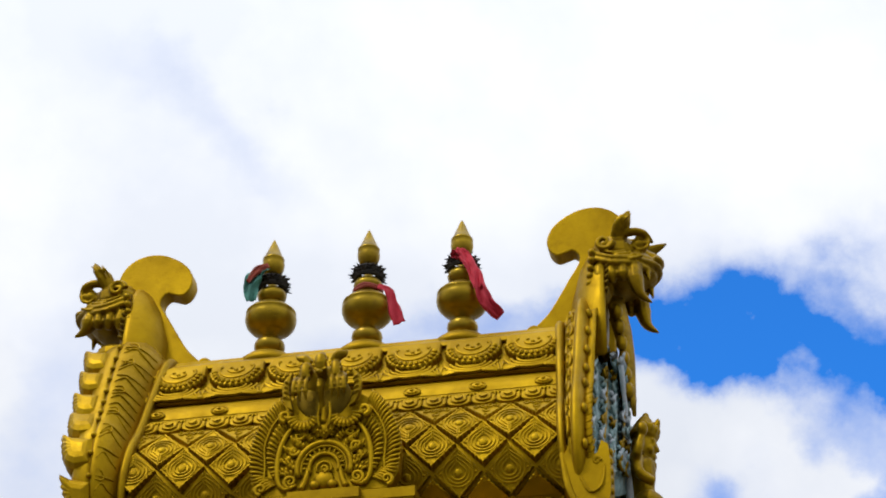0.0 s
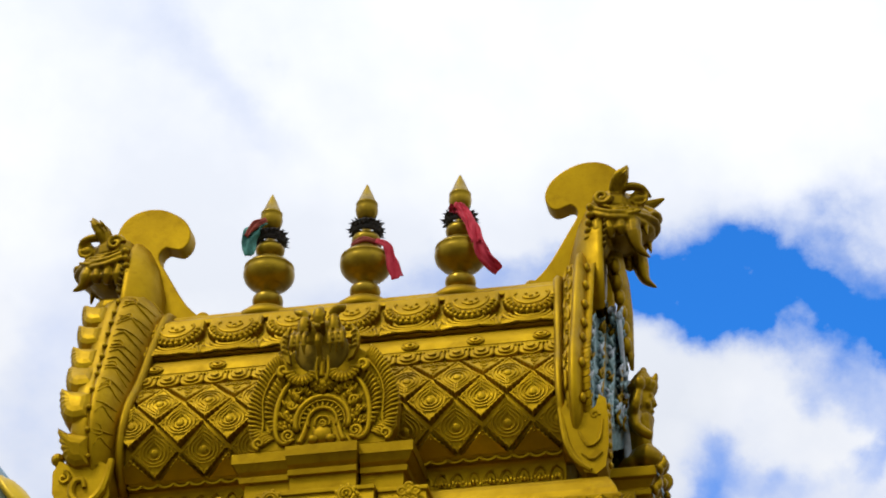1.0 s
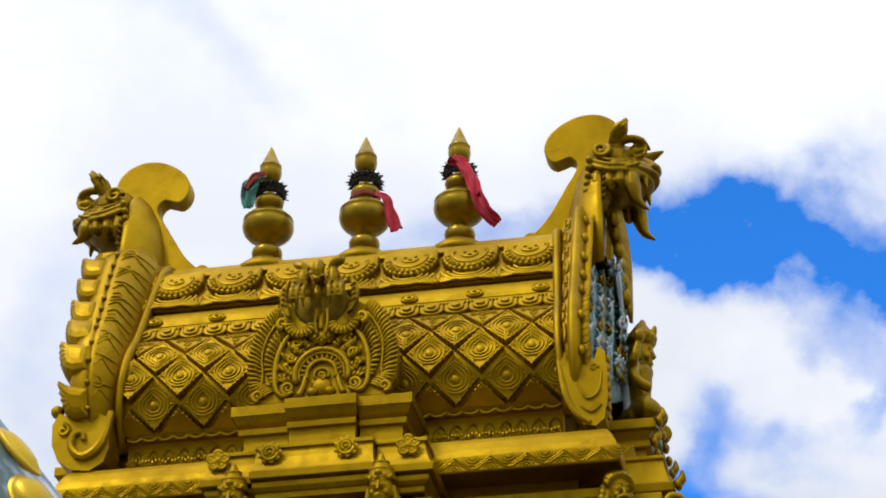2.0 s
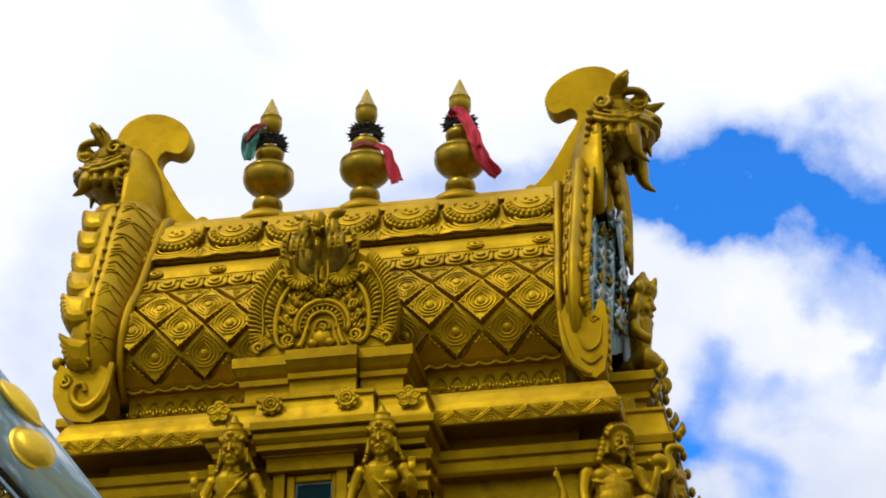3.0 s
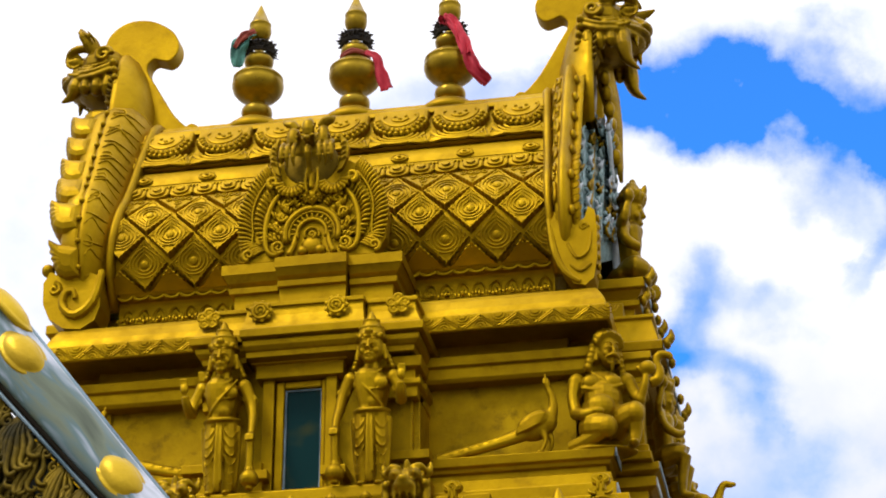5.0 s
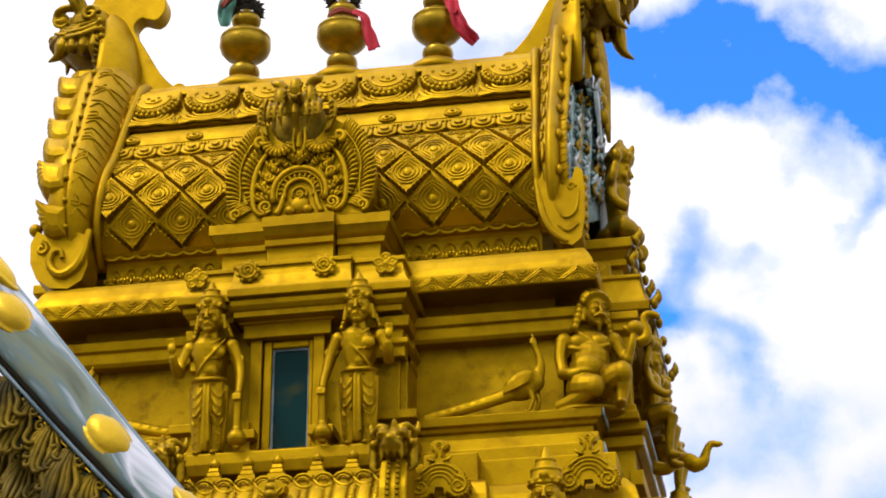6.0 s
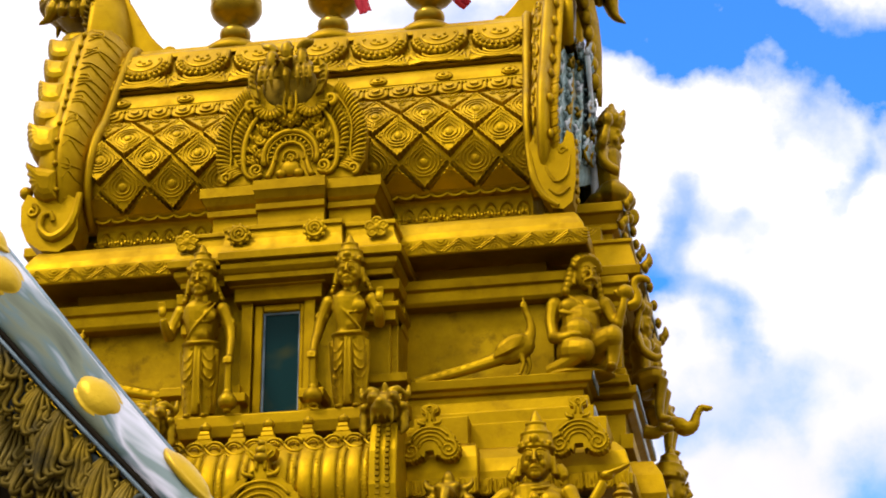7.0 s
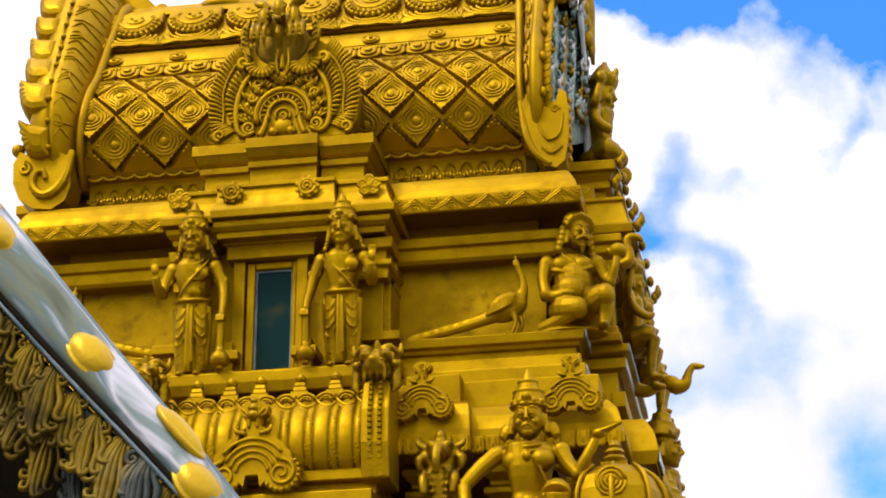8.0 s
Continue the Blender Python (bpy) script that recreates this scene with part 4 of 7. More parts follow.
        for k in range(5):
            blob(b, (X(2.04 - 0.008 * k), YC + e * (0.26 - 0.004 * k), 12.10 - 0.075 * k), (0.034, 0.038, 0.034), u=8, v=6)
        for k, x in enumerate((2.09, 2.185, 2.275)):
            tube(b, [(X(x), YC + e * 0.225, 11.97), (X(x + 0.005), YC + e * 0.238, 11.87), (X(x + 0.01), YC + e * 0.225, 11.79 + 0.015 * k)], [0.046, 0.052, 0.022], seg=10)
        tube(b, [(X(2.37), YC + e * 0.19, 11.98), (X(2.375), YC + e * 0.215, 11.82 + up_ * 0.6), (X(2.41), YC + e * 0.21, 11.68 + up_ * 1.2), (X(2.50), YC + e * 0.20, 11.59 + up_ * 1.6)], [0.062, 0.068, 0.040, 0.005], seg=10)
        tube(b, [(X(2.46), YC + e * 0.11, 11.98), (X(2.475), YC + e * 0.12, 11.88)], [0.030, 0.008], seg=7)
    blob(b, (X(2.08), YC, 11.95), (0.10, 0.24, 0.28))
    hub = Vector((X(2.22), YC, 12.12))
    grow = Matrix.Translation(hub) @ Matrix.Diagonal((1.06, 1.26, 1.0, 1)) @ Matrix.Translation(-hub)
    bmesh.ops.transform(b, matrix=Matrix.Translation((0, 0, -0.07 if s > 0 else -0.03)) @ grow, verts=b.verts)
    part("monster_head", b, GOLD_DULL, g, "weathered monster head with tusks and upright ears, its gold dulled as shade", remesh=0.0085, relax=1)
    return g


for s in (-1, 1):
    gable_end(s)
# ---- middle bay of the front ----
bay = under(thing("middle_bay", (-0.03, -0.35, 7.4), "", ""), tower)
for key in ("label", "category"):
    if key in bay:
        del bay[key]


def block(name, x0, x1, y0, prof, material=GOLD, parent=None, y1=0.05, bevel=0.006, label="", ends=(1, 1)):
    """A moulded block; ends: whether its profile also runs round its left and right end."""
    b = bmesh.new()
    lo, ro = ends
    loft(b, [[(x0 - o * lo, y0 - o, z), (x1 + o * ro, y0 - o, z), (x1 + o * ro, y1, z), (x0 - o * lo, y1, z)] for o, z in prof])
    return part(name, b, material, parent or bay, label, bevel=bevel)


for x0, x1, y0, ends in ((-0.745, -0.30, -0.52, (1, 0)), (-0.302, 0.267, -0.59, (0.25, 0.25)), (0.265, 0.69, -0.52, (0, 1))):
    block("top_slab", x0, x1, y0, [(-0.09, 9.04), (-0.09, 9.225), (-0.055, 9.23), (-0.05, 9.275), (-0.075, 9.28), (-0.07, 9.29), (-0.04, 9.315), (-0.01, 9.375), (0.0, 9.37), (0.0, 9.455), (-0.03, 9.46)], bevel=0.005, ends=ends)
for x0, x1, y0, ends in ((-0.90, -0.505, -0.60, (1, 0)), (-0.507, 0.432, -0.68, (0.4, 0.4)), (0.43, 0.84, -0.60, (0, 1))):
    block("bay_cornice", x0, x1, y0, [(-0.12, 8.60), (-0.05, 8.60), (-0.045, 8.645), (-0.03, 8.65), (-0.005, 8.68), (0.0, 8.72), (-0.02, 8.735), (0.035, 8.74), (0.04, 8.80), (0.015, 8.815), (-0.005, 8.86), (-0.03, 8.93), (-0.04, 9.00), (-0.02, 9.005), (-0.02, 9.04), (-0.16, 9.05)], bevel=0.005, ends=ends)
block("bay_wall", -0.86, 0.80, -0.345, [(0, 7.40), (0, 8.62)], GOLD_WALL)

# rosettes on the bay cornice
def rosette_mesh():
    b = bmesh.new()
    blob(b, (0, 0.01, 0), (0.088, 0.03, 0.082), u=16, v=8)
    arc(b, (0, 0), 0.060, 0, 360, 0.013, y=-0.022, n=14, seg=5)
    arc(b, (0, 0.005), 0.034, -60, 240, 0.011, y=-0.026, n=10, seg=5)
    blob(b, (0, -0.026, 0), (0.015, 0.015, 0.015), u=8, v=6)
    for k in range(9):
        a = 2 * math.pi * k / 9
        blob(b, (0.080 * math.cos(a), -0.008, 0.075 * math.sin(a)), (0.020, 0.016, 0.020), u=6, v=5)
    return flat_mesh("rosette", b, GOLD, smooth=True)


def flower_mesh():
    b = bmesh.new()
    for k in range(5):
        a = math.pi * (0.5 + 2 * k / 5)
        arc(b, (0.055 * math.cos(a), 0.050 * math.sin(a)), 0.032, 0, 360, 0.014, y=-0.014, n=9, seg=5)
        blob(b, (0.055 * math.cos(a), 0.0, 0.050 * math.sin(a)), (0.04, 0.022, 0.036), u=8, v=5)
    blob(b, (0, -0.014, 0), (0.028, 0.026, 0.028), u=8, v=6)
    return flat_mesh("flower", b, GOLD, smooth=True)


ROSE, FLOWER = rosette_mesh(), flower_mesh()
put("rosette", ROSE, Matrix.Translation((-0.37, -0.685, 8.955)) @ Matrix.Diagonal((1, 0.6, 1, 1)), bay)
put("rosette", ROSE, Matrix.Translation((0.22, -0.685, 8.955)) @ Matrix.Diagonal((1, 0.6, 1, 1)), bay)
put("flower", FLOWER, Matrix.Translation((-0.80, -0.605, 8.965)) @ Matrix.Diagonal((1, 0.6, 1, 1)), bay)
put("flower", FLOWER, Matrix.Translation((0.68, -0.605, 8.965)) @ Matrix.Diagonal((1, 0.6, 1, 1)), bay)

# doorway: beam, piers, frame, pane
door = under(thing("doorway", (-0.12, -0.40, 7.5), "", ""), bay)
for key in ("label", "category"):
    if key in door:
        del door[key]
block("door_beam", -0.44, 0.24, -0.50, [(0, 8.48), (0.0, 8.585), (0.03, 8.59), (0.04, 8.64), (0, 8.645)], parent=door, y1=-0.3)
for x0, x1 in ((-0.395, -0.305), (0.095, 0.18)):
    block("door_pier", x0, x1, -0.45, [(0, 7.45), (0, 8.485)], parent=door, y1=-0.3)
b = bmesh.new()
for x0, x1, z0, z1 in ((-0.298, -0.232, 7.50, 8.475), (0.054, 0.092, 7.50, 8.475), (-0.232, 0.054, 8.415, 8.475)):
    box(b, x0, x1, -0.425, -0.33, z0, z1)
part("door_frame", b, GOLD, door, bevel=0.012)
b = bmesh.new()
for x0, x1, z0, z1 in ((-0.232, -0.218, 7.50, 8.415), (0.042, 0.054, 7.50, 8.415), (-0.218, 0.042, 8.402, 8.415)):
    box(b, x0, x1, -0.392, -0.33, z0, z1)
part("pane_frame", b, BLUE_TRIM, door, "thin blue-grey inner frame")
b = bmesh.new()
box(b, -0.218, 0.042, -0.375, -0.362, 7.50, 8.402)
part("window_pane", b, GLASS, door, "dark blue-green window pane")

# stepped caps and feet of the pilasters behind the statues
for x0, x1, s in ((-0.86, -0.60, -1), (0.46, 0.80, 1)):
    block("pilaster_cap", x0, x1, -0.46, [(0.0, 8.26), (0.0, 8.34), (0.03, 8.36), (0.03, 8.40), (-0.02, 8.41), (-0.02, 8.49), (0.03, 8.50), (0.04, 8.58)], y1=-0.2)
    block("pilaster_shaft", x0 + 0.05, x1 - 0.05, -0.39, [(0, 7.45), (0, 8.28)], GOLD_WALL, y1=-0.2)
for x0, x1 in ((-0.485, -0.33), (0.11, 0.265)):
    block("pier_foot", x0, x1, -0.54, [(0.0, 7.48), (0.0, 7.56), (-0.03, 7.57), (-0.03, 7.64), (0.02, 7.65), (0.02, 7.72), (-0.04, 7.73), (-0.04, 7.81)], y1=-0.3)
for x0, x1 in ((-0.98, -0.80), (0.62, 0.86)):
    block("wing_foot", x0, x1, -0.42, [(0.04, 7.50), (0.04, 7.60), (0.0, 7.61), (0.0, 7.68), (-0.04, 7.69), (-0.04, 7.76), (0.03, 7.77), (0.03, 7.84)], y1=0.0)
block("door_sill", -0.78, 0.66, -0.72, [(-0.02, 7.32), (0, 7.40), (0.0, 7.48), (-0.02, 7.495)], y1=0.0)


# ---- palmette: a carved horseshoe fan ----
def comb(name, body, line, y, inner, n, thick, s, cx):
    """A row of curved plumes along a line of (x, z); each leans up and out."""
    P = smooth_line([(x, 0, z) for x, z in line], None, 8)[0]
    for i in range(n):
        q = i / (n - 1) * (len(P) - 2)
        k = int(q)
        p = P[k].lerp(P[k + 1], q - k)
        d = (P[k + 1] - P[k]).normalized()
        out = Vector((d.z, 0, -d.x))
        if out.x < 0:
            out = -out
        a0 = p - out * inner - d * inner * 0.25
        a1 = p - out * inner * 0.45 + d * inner * 0.10
        a2 = p + d * inner * 0.28
        a3 = p - out * inner * 0.10 + d * inner * 0.52
        b = bmesh.new()
        tube(b, [(cx + s * v.x, y - h, v.z) for v, h in ((a0, 0.0), (a1, 0.022), (a2, 0.018), (a3, 0.0))], [thick * 0.5, thick, thick * 0.9, thick * 0.3], seg=6, step=2)
        part(name, b, GOLD, body, smooth=True)


def great_palmette():
    cx, y = -0.03, -0.50
    right_ = [(0.0, 9.46), (0.50, 9.46), (0.585, 9.60), (0.60, 9.80), (0.575, 10.0), (0.50, 10.18), (0.43, 10.27), (0.36, 10.27), (0.31, 10.30), (0.22, 10.36), (0.0, 10.38)]
    b = bmesh.new()
    plate(b, [(cx + x, z) for x, z in right_] + [(cx - x, z) for x, z in right_[-2:0:-1]], y, y + 0.12)
    body = part("palmette", b, GOLD, bay, "carved gold fan of plumes round a small niche", bevel=0.012)
    for s in (-1, 1):
        comb("plume", body, [(0.44, 9.50), (0.56, 9.60), (0.60, 9.82), (0.565, 10.02), (0.48, 10.20), (0.40, 10.30)], y + 0.004, 0.125, 27, 0.0135, s, cx)
        comb("inner_plume", body, [(0.40, 9.62), (0.455, 9.76), (0.45, 9.92), (0.39, 10.06), (0.29, 10.17)], y - 0.002, 0.085, 15, 0.0135, s, cx)
        b = bmesh.new()
        tube(b, [(cx + s * x, y - 0.015, z) for x, z in ((0.485, 9.56), (0.475, 9.72), (0.485, 9.90), (0.44, 10.06), (0.35, 10.20))], 0.010, seg=6)
        tube(b, [(cx + s * x, y - 0.02, z) for x, z in ((0.22, 9.545), (0.30, 9.51), (0.36, 9.57), (0.375, 9.72), (0.355, 9.87), (0.30, 10.00), (0.21, 10.10))], [0.016, 0.02, 0.022, 0.024, 0.024, 0.022, 0.016], seg=8)
        part("side_rib", b, GOLD, body, smooth=True)
        for x, z, r, th, turns, start, way_ in ((0.265, 9.575, 0.055, 0.020, 1.6, -math.pi / 2, s), (0.245, 9.84, 0.045, 0.018, 1.3, 0, s), (0.205, 9.97, 0.042, 0.018, 1.3, 0.6, s), (0.125, 10.06, 0.038, 0.016, 1.3, 1.4, -s), (0.50, 9.53, 0.050, 0.020, 1.4, -math.pi / 2, s)):
            b = bmesh.new()
            scroll(b, (cx + s * x, z), r, th, turns=turns, start=start, hand_=way_, y=y - 0.022)
            part("leaf_scroll", b, GOLD, body, smooth=True)
        for x, z in ((0.27, 9.72), (0.285, 9.78), (0.215, 9.90), (0.17, 10.01), (0.30, 9.66), (0.24, 9.70)):
            b = bmesh.new()
            blob(b, (cx + s * x, y - 0.012, z), (0.026, 0.024, 0.030), u=8, v=6)
            part("leaf_bud", b, GOLD, body, smooth=True)
    b = bmesh.new()
    for r, th in ((0.215, 0.024), (0.182, 0.010), (0.118, 0.016)):
        arc(b, (cx, 9.68), r, -20, 200, th, y=y - 0.02, n=18, seg=7, squash=1.02)
    for i in range(13):
        a = math.radians(15 * i)
        tube(b, [(cx + q * math.cos(a), y - 0.018, 9.68 + q * math.sin(a)) for q in (0.125, 0.150, 0.175)], [0.006, 0.010, 0.007], seg=6, step=2)
    part("niche_arch", b, GOLD, body, smooth=True)
    b = bmesh.new()
    arc(b, (cx, 9.67), 0.060, -30, 210, 0.011, y=y - 0.016, n=14, seg=6)
    scroll(b, (cx, 9.665), 0.034, 0.013, turns=1.4, start=-math.pi / 2, hand_=1, y=y - 0.022)
    blob(b, (cx, y, 9.58), (0.085, 0.035, 0.075))
    for s in (-1, 1):
        blob(b, (cx + s * 0.07, y - 0.015, 9.53), (0.045, 0.035, 0.04))
        tube(b, [(cx + s * 0.12, y - 0.01, 9.70), (cx + s * 0.145, y - 0.015, 9.58), (cx + s * 0.18, y - 0.015, 9.50)], [0.016, 0.024, 0.03], seg=7)
    part("niche_boss", b, GOLD, body, smooth=True)
    rnd_ = random.Random(29)
    for s in (-1, 1):
        for a0, r0, n_ in ((-12, 0.268, 7), (-6, 0.318, 8)):
            for k in range(n_):
                a = math.radians(a0 + 100 * k / (n_ - 1))
                x, z = r0 * math.cos(a) * (1.0 - 0.08 * math.sin(a)), 9.68 + r0 * 1.12 * math.sin(a)
                turn_ = a + math.radians(70 + rnd_.uniform(-15, 15))
                d_ = Vector((math.cos(turn_), 0, math.sin(turn_)))
                o_ = Vector((math.cos(a), 0, math.sin(a)))
                b = bmesh.new()
                for e in (-1, 0, 1):
                    p0 = Vector((x, 0, z)) + o_ * 0.012 * e
                    p1 = p0 + d_ * 0.030 + o_ * 0.016 * e
                    p2 = p0 + d_ * 0.056 + o_ * (0.026 * e + 0.010)
                    p3 = p2 + o_ * 0.016 - d_ * 0.006
                    tube(b, [(cx + s * v.x, y - h, v.z) for v, h in ((p0, 0.004), (p1, 0.026), (p2, 0.024), (p3, 0.008))], [0.006, 0.013, 0.011, 0.004], seg=6, step=2)
                part("leaf_clump", b, GOLD, body, smooth=True)
    # scalloped fan under the mask
    b = bmesh.new()
    tube(b, [(cx, y - 0.02, 10.40), (cx, y - 0.045, 10.30), (cx, y - 0.050, 10.22)], [0.02, 0.030, 0.034], seg=8, flat=0.5)
    plate(b, [(cx + x_, z_) for x_, z_ in ((-0.035, 10.25), (-0.085, 10.175), (-0.045, 10.13), (0.0, 10.075), (0.045, 10.13), (0.085, 10.175), (0.035, 10.25))], y - 0.055, y - 0.02)
    for k in range(5):
        blob(b, (cx - 0.05 + 0.025 * k, y - 0.058, 10.155 - 0.018 * (2 - abs(k - 2))), (0.011, 0.010, 0.013), u=6, v=5)
    for s in (-1, 1):
        for k in range(10):
            a = math.radians(200 + 150 * k / 9)
            px_, pz_ = 0.165 + 0.125 * math.cos(a), 10.30 + 0.125 * math.sin(a)
            tube(b, [(cx + s * (0.165 + 0.055 * math.cos(a)), y - 0.05, 10.30 + 0.055 * math.sin(a)), (cx + s * px_, y - 0.06, pz_)], [0.012, 0.020], seg=6)
            blob(b, (cx + s * px_, y - 0.06, pz_), (0.021, 0.016, 0.021), u=6, v=5)
        scroll(b, (cx + s * 0.315, 10.305), 0.050, 0.026, turns=1.3, start=-math.pi / 2, hand_=s, y=y - 0.05)
        tube(b, [(cx + s * 0.04, y - 0.06, 10.40), (cx + s * 0.05, y - 0.075, 10.28), (cx + s * 0.035, y - 0.06, 10.17)], 0.012, seg=6)
    bmesh.ops.translate(b, vec=(0, 0, -0.165), verts=b.verts)
    part("scalloped_fan", b, GOLD, body, smooth=True)


great_palmette()
# the crest's monster mask, thrust forwards over the fan, before a backing coloured dark as shade
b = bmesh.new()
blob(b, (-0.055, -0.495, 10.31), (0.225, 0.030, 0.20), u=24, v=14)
part("mask_hollow", b, GOLD_DARK, bay, "dark gold backing that paints in the shade behind the mask", smooth=True)
b = bmesh.new()
cx, cy, cz = -0.055, -0.60, 10.40
blob(b, (cx, cy + 0.10, cz + 0.06), (0.20, 0.04, 0.13))
tube(b, [(cx, cy + 0.06, cz + 0.06), (cx, cy - 0.02, cz + 0.12), (cx, cy - 0.02, cz + 0.20), (cx, cy + 0.02, cz + 0.255)], [0.036, 0.048, 0.050, 0.024], seg=14)
for z, r in ((0.10, 0.050), (0.175, 0.053)):
    arc(b, (cx, cz + z), r, 180, 360, 0.010, y=cy - 0.045, n=10, seg=6, squash=0.4)
blob(b, (cx, cy - 0.075, cz + 0.045), (0.030, 0.028, 0.024))
tube(b, [(cx, cy + 0.02, cz + 0.02), (cx, cy - 0.02, cz - 0.06), (cx, cy + 0.04, cz - 0.16), (cx, cy + 0.08, cz - 0.25)], [0.036, 0.034, 0.024, 0.040], seg=10, flat=0.6)
for s in (-1, 1):
    tube(b, [(cx + s * 0.115, cy + 0.08, cz + 0.12), (cx + s * 0.120, cy - 0.01, cz + 0.14), (cx + s * 0.125, cy - 0.03, cz + 0.08), (cx + s * 0.125, cy - 0.03, cz + 0.02)], [0.038, 0.042, 0.043, 0.038], seg=12)
    for z in (0.125, 0.085, 0.045):
        arc(b, (cx + s * 0.124, cz + z), 0.044, 180, 360, 0.009, y=cy - 0.045, n=10, seg=6, squash=0.35)
    tube(b, [(cx + s * 0.10, cy + 0.0, cz + 0.17), (cx + s * 0.135, cy - 0.01, cz + 0.215), (cx + s * 0.185, cy, cz + 0.235), (cx + s * 0.205, cy + 0.01, cz + 0.275)], [0.04, 0.045, 0.032, 0.006], seg=10, flat=0.7)
    for i, (x, low) in enumerate(((0.098, -0.190), (0.148, -0.205), (0.194, -0.165))):
        tube(b, [(cx + s * x, cy - 0.02, cz + 0.03), (cx + s * (x + 0.004), cy - 0.07, cz - 0.03), (cx + s * (x + 0.010), cy - 0.075, cz - 0.12), (cx + s * (x + 0.004), cy - 0.045, cz + low)], [0.022, 0.022, 0.019, 0.004], seg=9)
        for z in (-0.03, -0.075, -0.115):
            arc(b, (cx + s * (x + 0.006), cz + z), 0.021, 180, 360, 0.006, y=cy - 0.085, n=8, seg=5, squash=0.4)
    ear = [(0.225, -0.23), (0.270, -0.20), (0.312, -0.11), (0.326, -0.02), (0.305, 0.05), (0.240, 0.115), (0.258, 0.03), (0.262, -0.05), (0.245, -0.13)]
    plate(b, [(cx + s * u, cz + v) for u, v in ear], cy + 0.015, cy + 0.065)
    for k in range(4):
        tube(b, [(cx + s * (0.262 - 0.004 * k), cy + 0.012, cz - 0.13 + 0.045 * k), (cx + s * (0.300 - 0.003 * k), cy + 0.004, cz - 0.10 + 0.045 * k)], [0.006, 0.010], seg=6, step=2)
part("monster_mask", b, GOLD_DULL, bay, "dull-gold monster mask with claws and flared ears", remesh=0.0055, relax=1)

# ---- roof crests ----
def roof_crest(x, z0, y, k_=1.0, parent=None):
    """A crest shaped like a horseshoe: two round feet with notched edges, ribbed shoulders, a stem and a bud."""
    half = [(0.0, 0.075), (0.030, 0.075), (0.040, 0.02)]
    for k in range(17):
        a = math.radians(-150 + 190 * k / 16)
        r = 0.088 + (0.006 if k % 2 else -0.004)
        half.append((0.135 + r * math.cos(a), 0.085 + r * math.sin(a)))
    for k in range(9):
        a = math.radians(20 + 62 * k / 8)
        r = 0.200 + (0.006 if k % 2 else -0.004)
        half.append((r * math.cos(a), 0.085 + r * math.sin(a)))
    half += [(0.045, 0.275), (0.060, 0.300), (0.036, 0.310), (0.032, 0.360), (0.062, 0.375), (0.070, 0.405), (0.045, 0.430), (0.0, 0.440)]
    b = bmesh.new()
    outline = half + [(-u, v) for u, v in half[-2:0:-1]]
    grow_ = Matrix.Translation((x, y, z0)) @ Matrix.Diagonal((k_, k_ ** 0.5, k_, 1)) @ Matrix.Translation((-x, -y, -z0))
    loft(b, [[(x + u * q, h, z0 + 0.2 + (v - 0.2) * q) for u, v in outline] for q, h in ((1.0, y + 0.07), (1.0, y - 0.006), (0.965, y - 0.016))])
    bmesh.ops.transform(b, matrix=grow_, verts=b.verts)
    body = part("cornice_crest", b, GOLD, parent or tower)
    b = bmesh.new()
    for e in (-1, 1):
        scroll(b, (x + e * 0.135, z0 + 0.082), 0.066, 0.012, turns=1.7, start=math.pi / 2, hand_=-e, y=y - 0.020)
        for k in range(11):
            a = math.radians(-140 + 180 * k / 10)
            blob(b, (x + e * (0.135 + 0.082 * math.cos(a)), y - 0.018, z0 + 0.085 + 0.082 * math.sin(a)), (0.011, 0.010, 0.011), u=6, v=4)
        tube(b, [(x + e * 0.03, y - 0.018, z0 + 0.275), (x + e * 0.075, y - 0.022, z0 + 0.285), (x + e * 0.085, y - 0.018, z0 + 0.315)], [0.010, 0.013, 0.004], seg=6)
        tube(b, [(x + e * 0.020, y - 0.018, z0 + 0.30), (x + e * 0.022, y - 0.020, z0 + 0.36), (x + e * 0.055, y - 0.018, z0 + 0.395)], [0.008, 0.010, 0.006], seg=6)
    for r, a0 in ((0.075, 5), (0.105, 15), (0.135, 25), (0.165, 35)):
        arc(b, (x, z0 + 0.085), r, a0, 180 - a0, 0.009, y=y - 0.019, n=16, seg=6)
    scroll(b, (x, z0 + 0.395), 0.030, 0.010, turns=1.2, start=-math.pi / 2, hand_=1, y=y - 0.019)
    bmesh.ops.transform(b, matrix=grow_, verts=b.verts)
    part("crest_carving", b, GOLD, body, smooth=True)


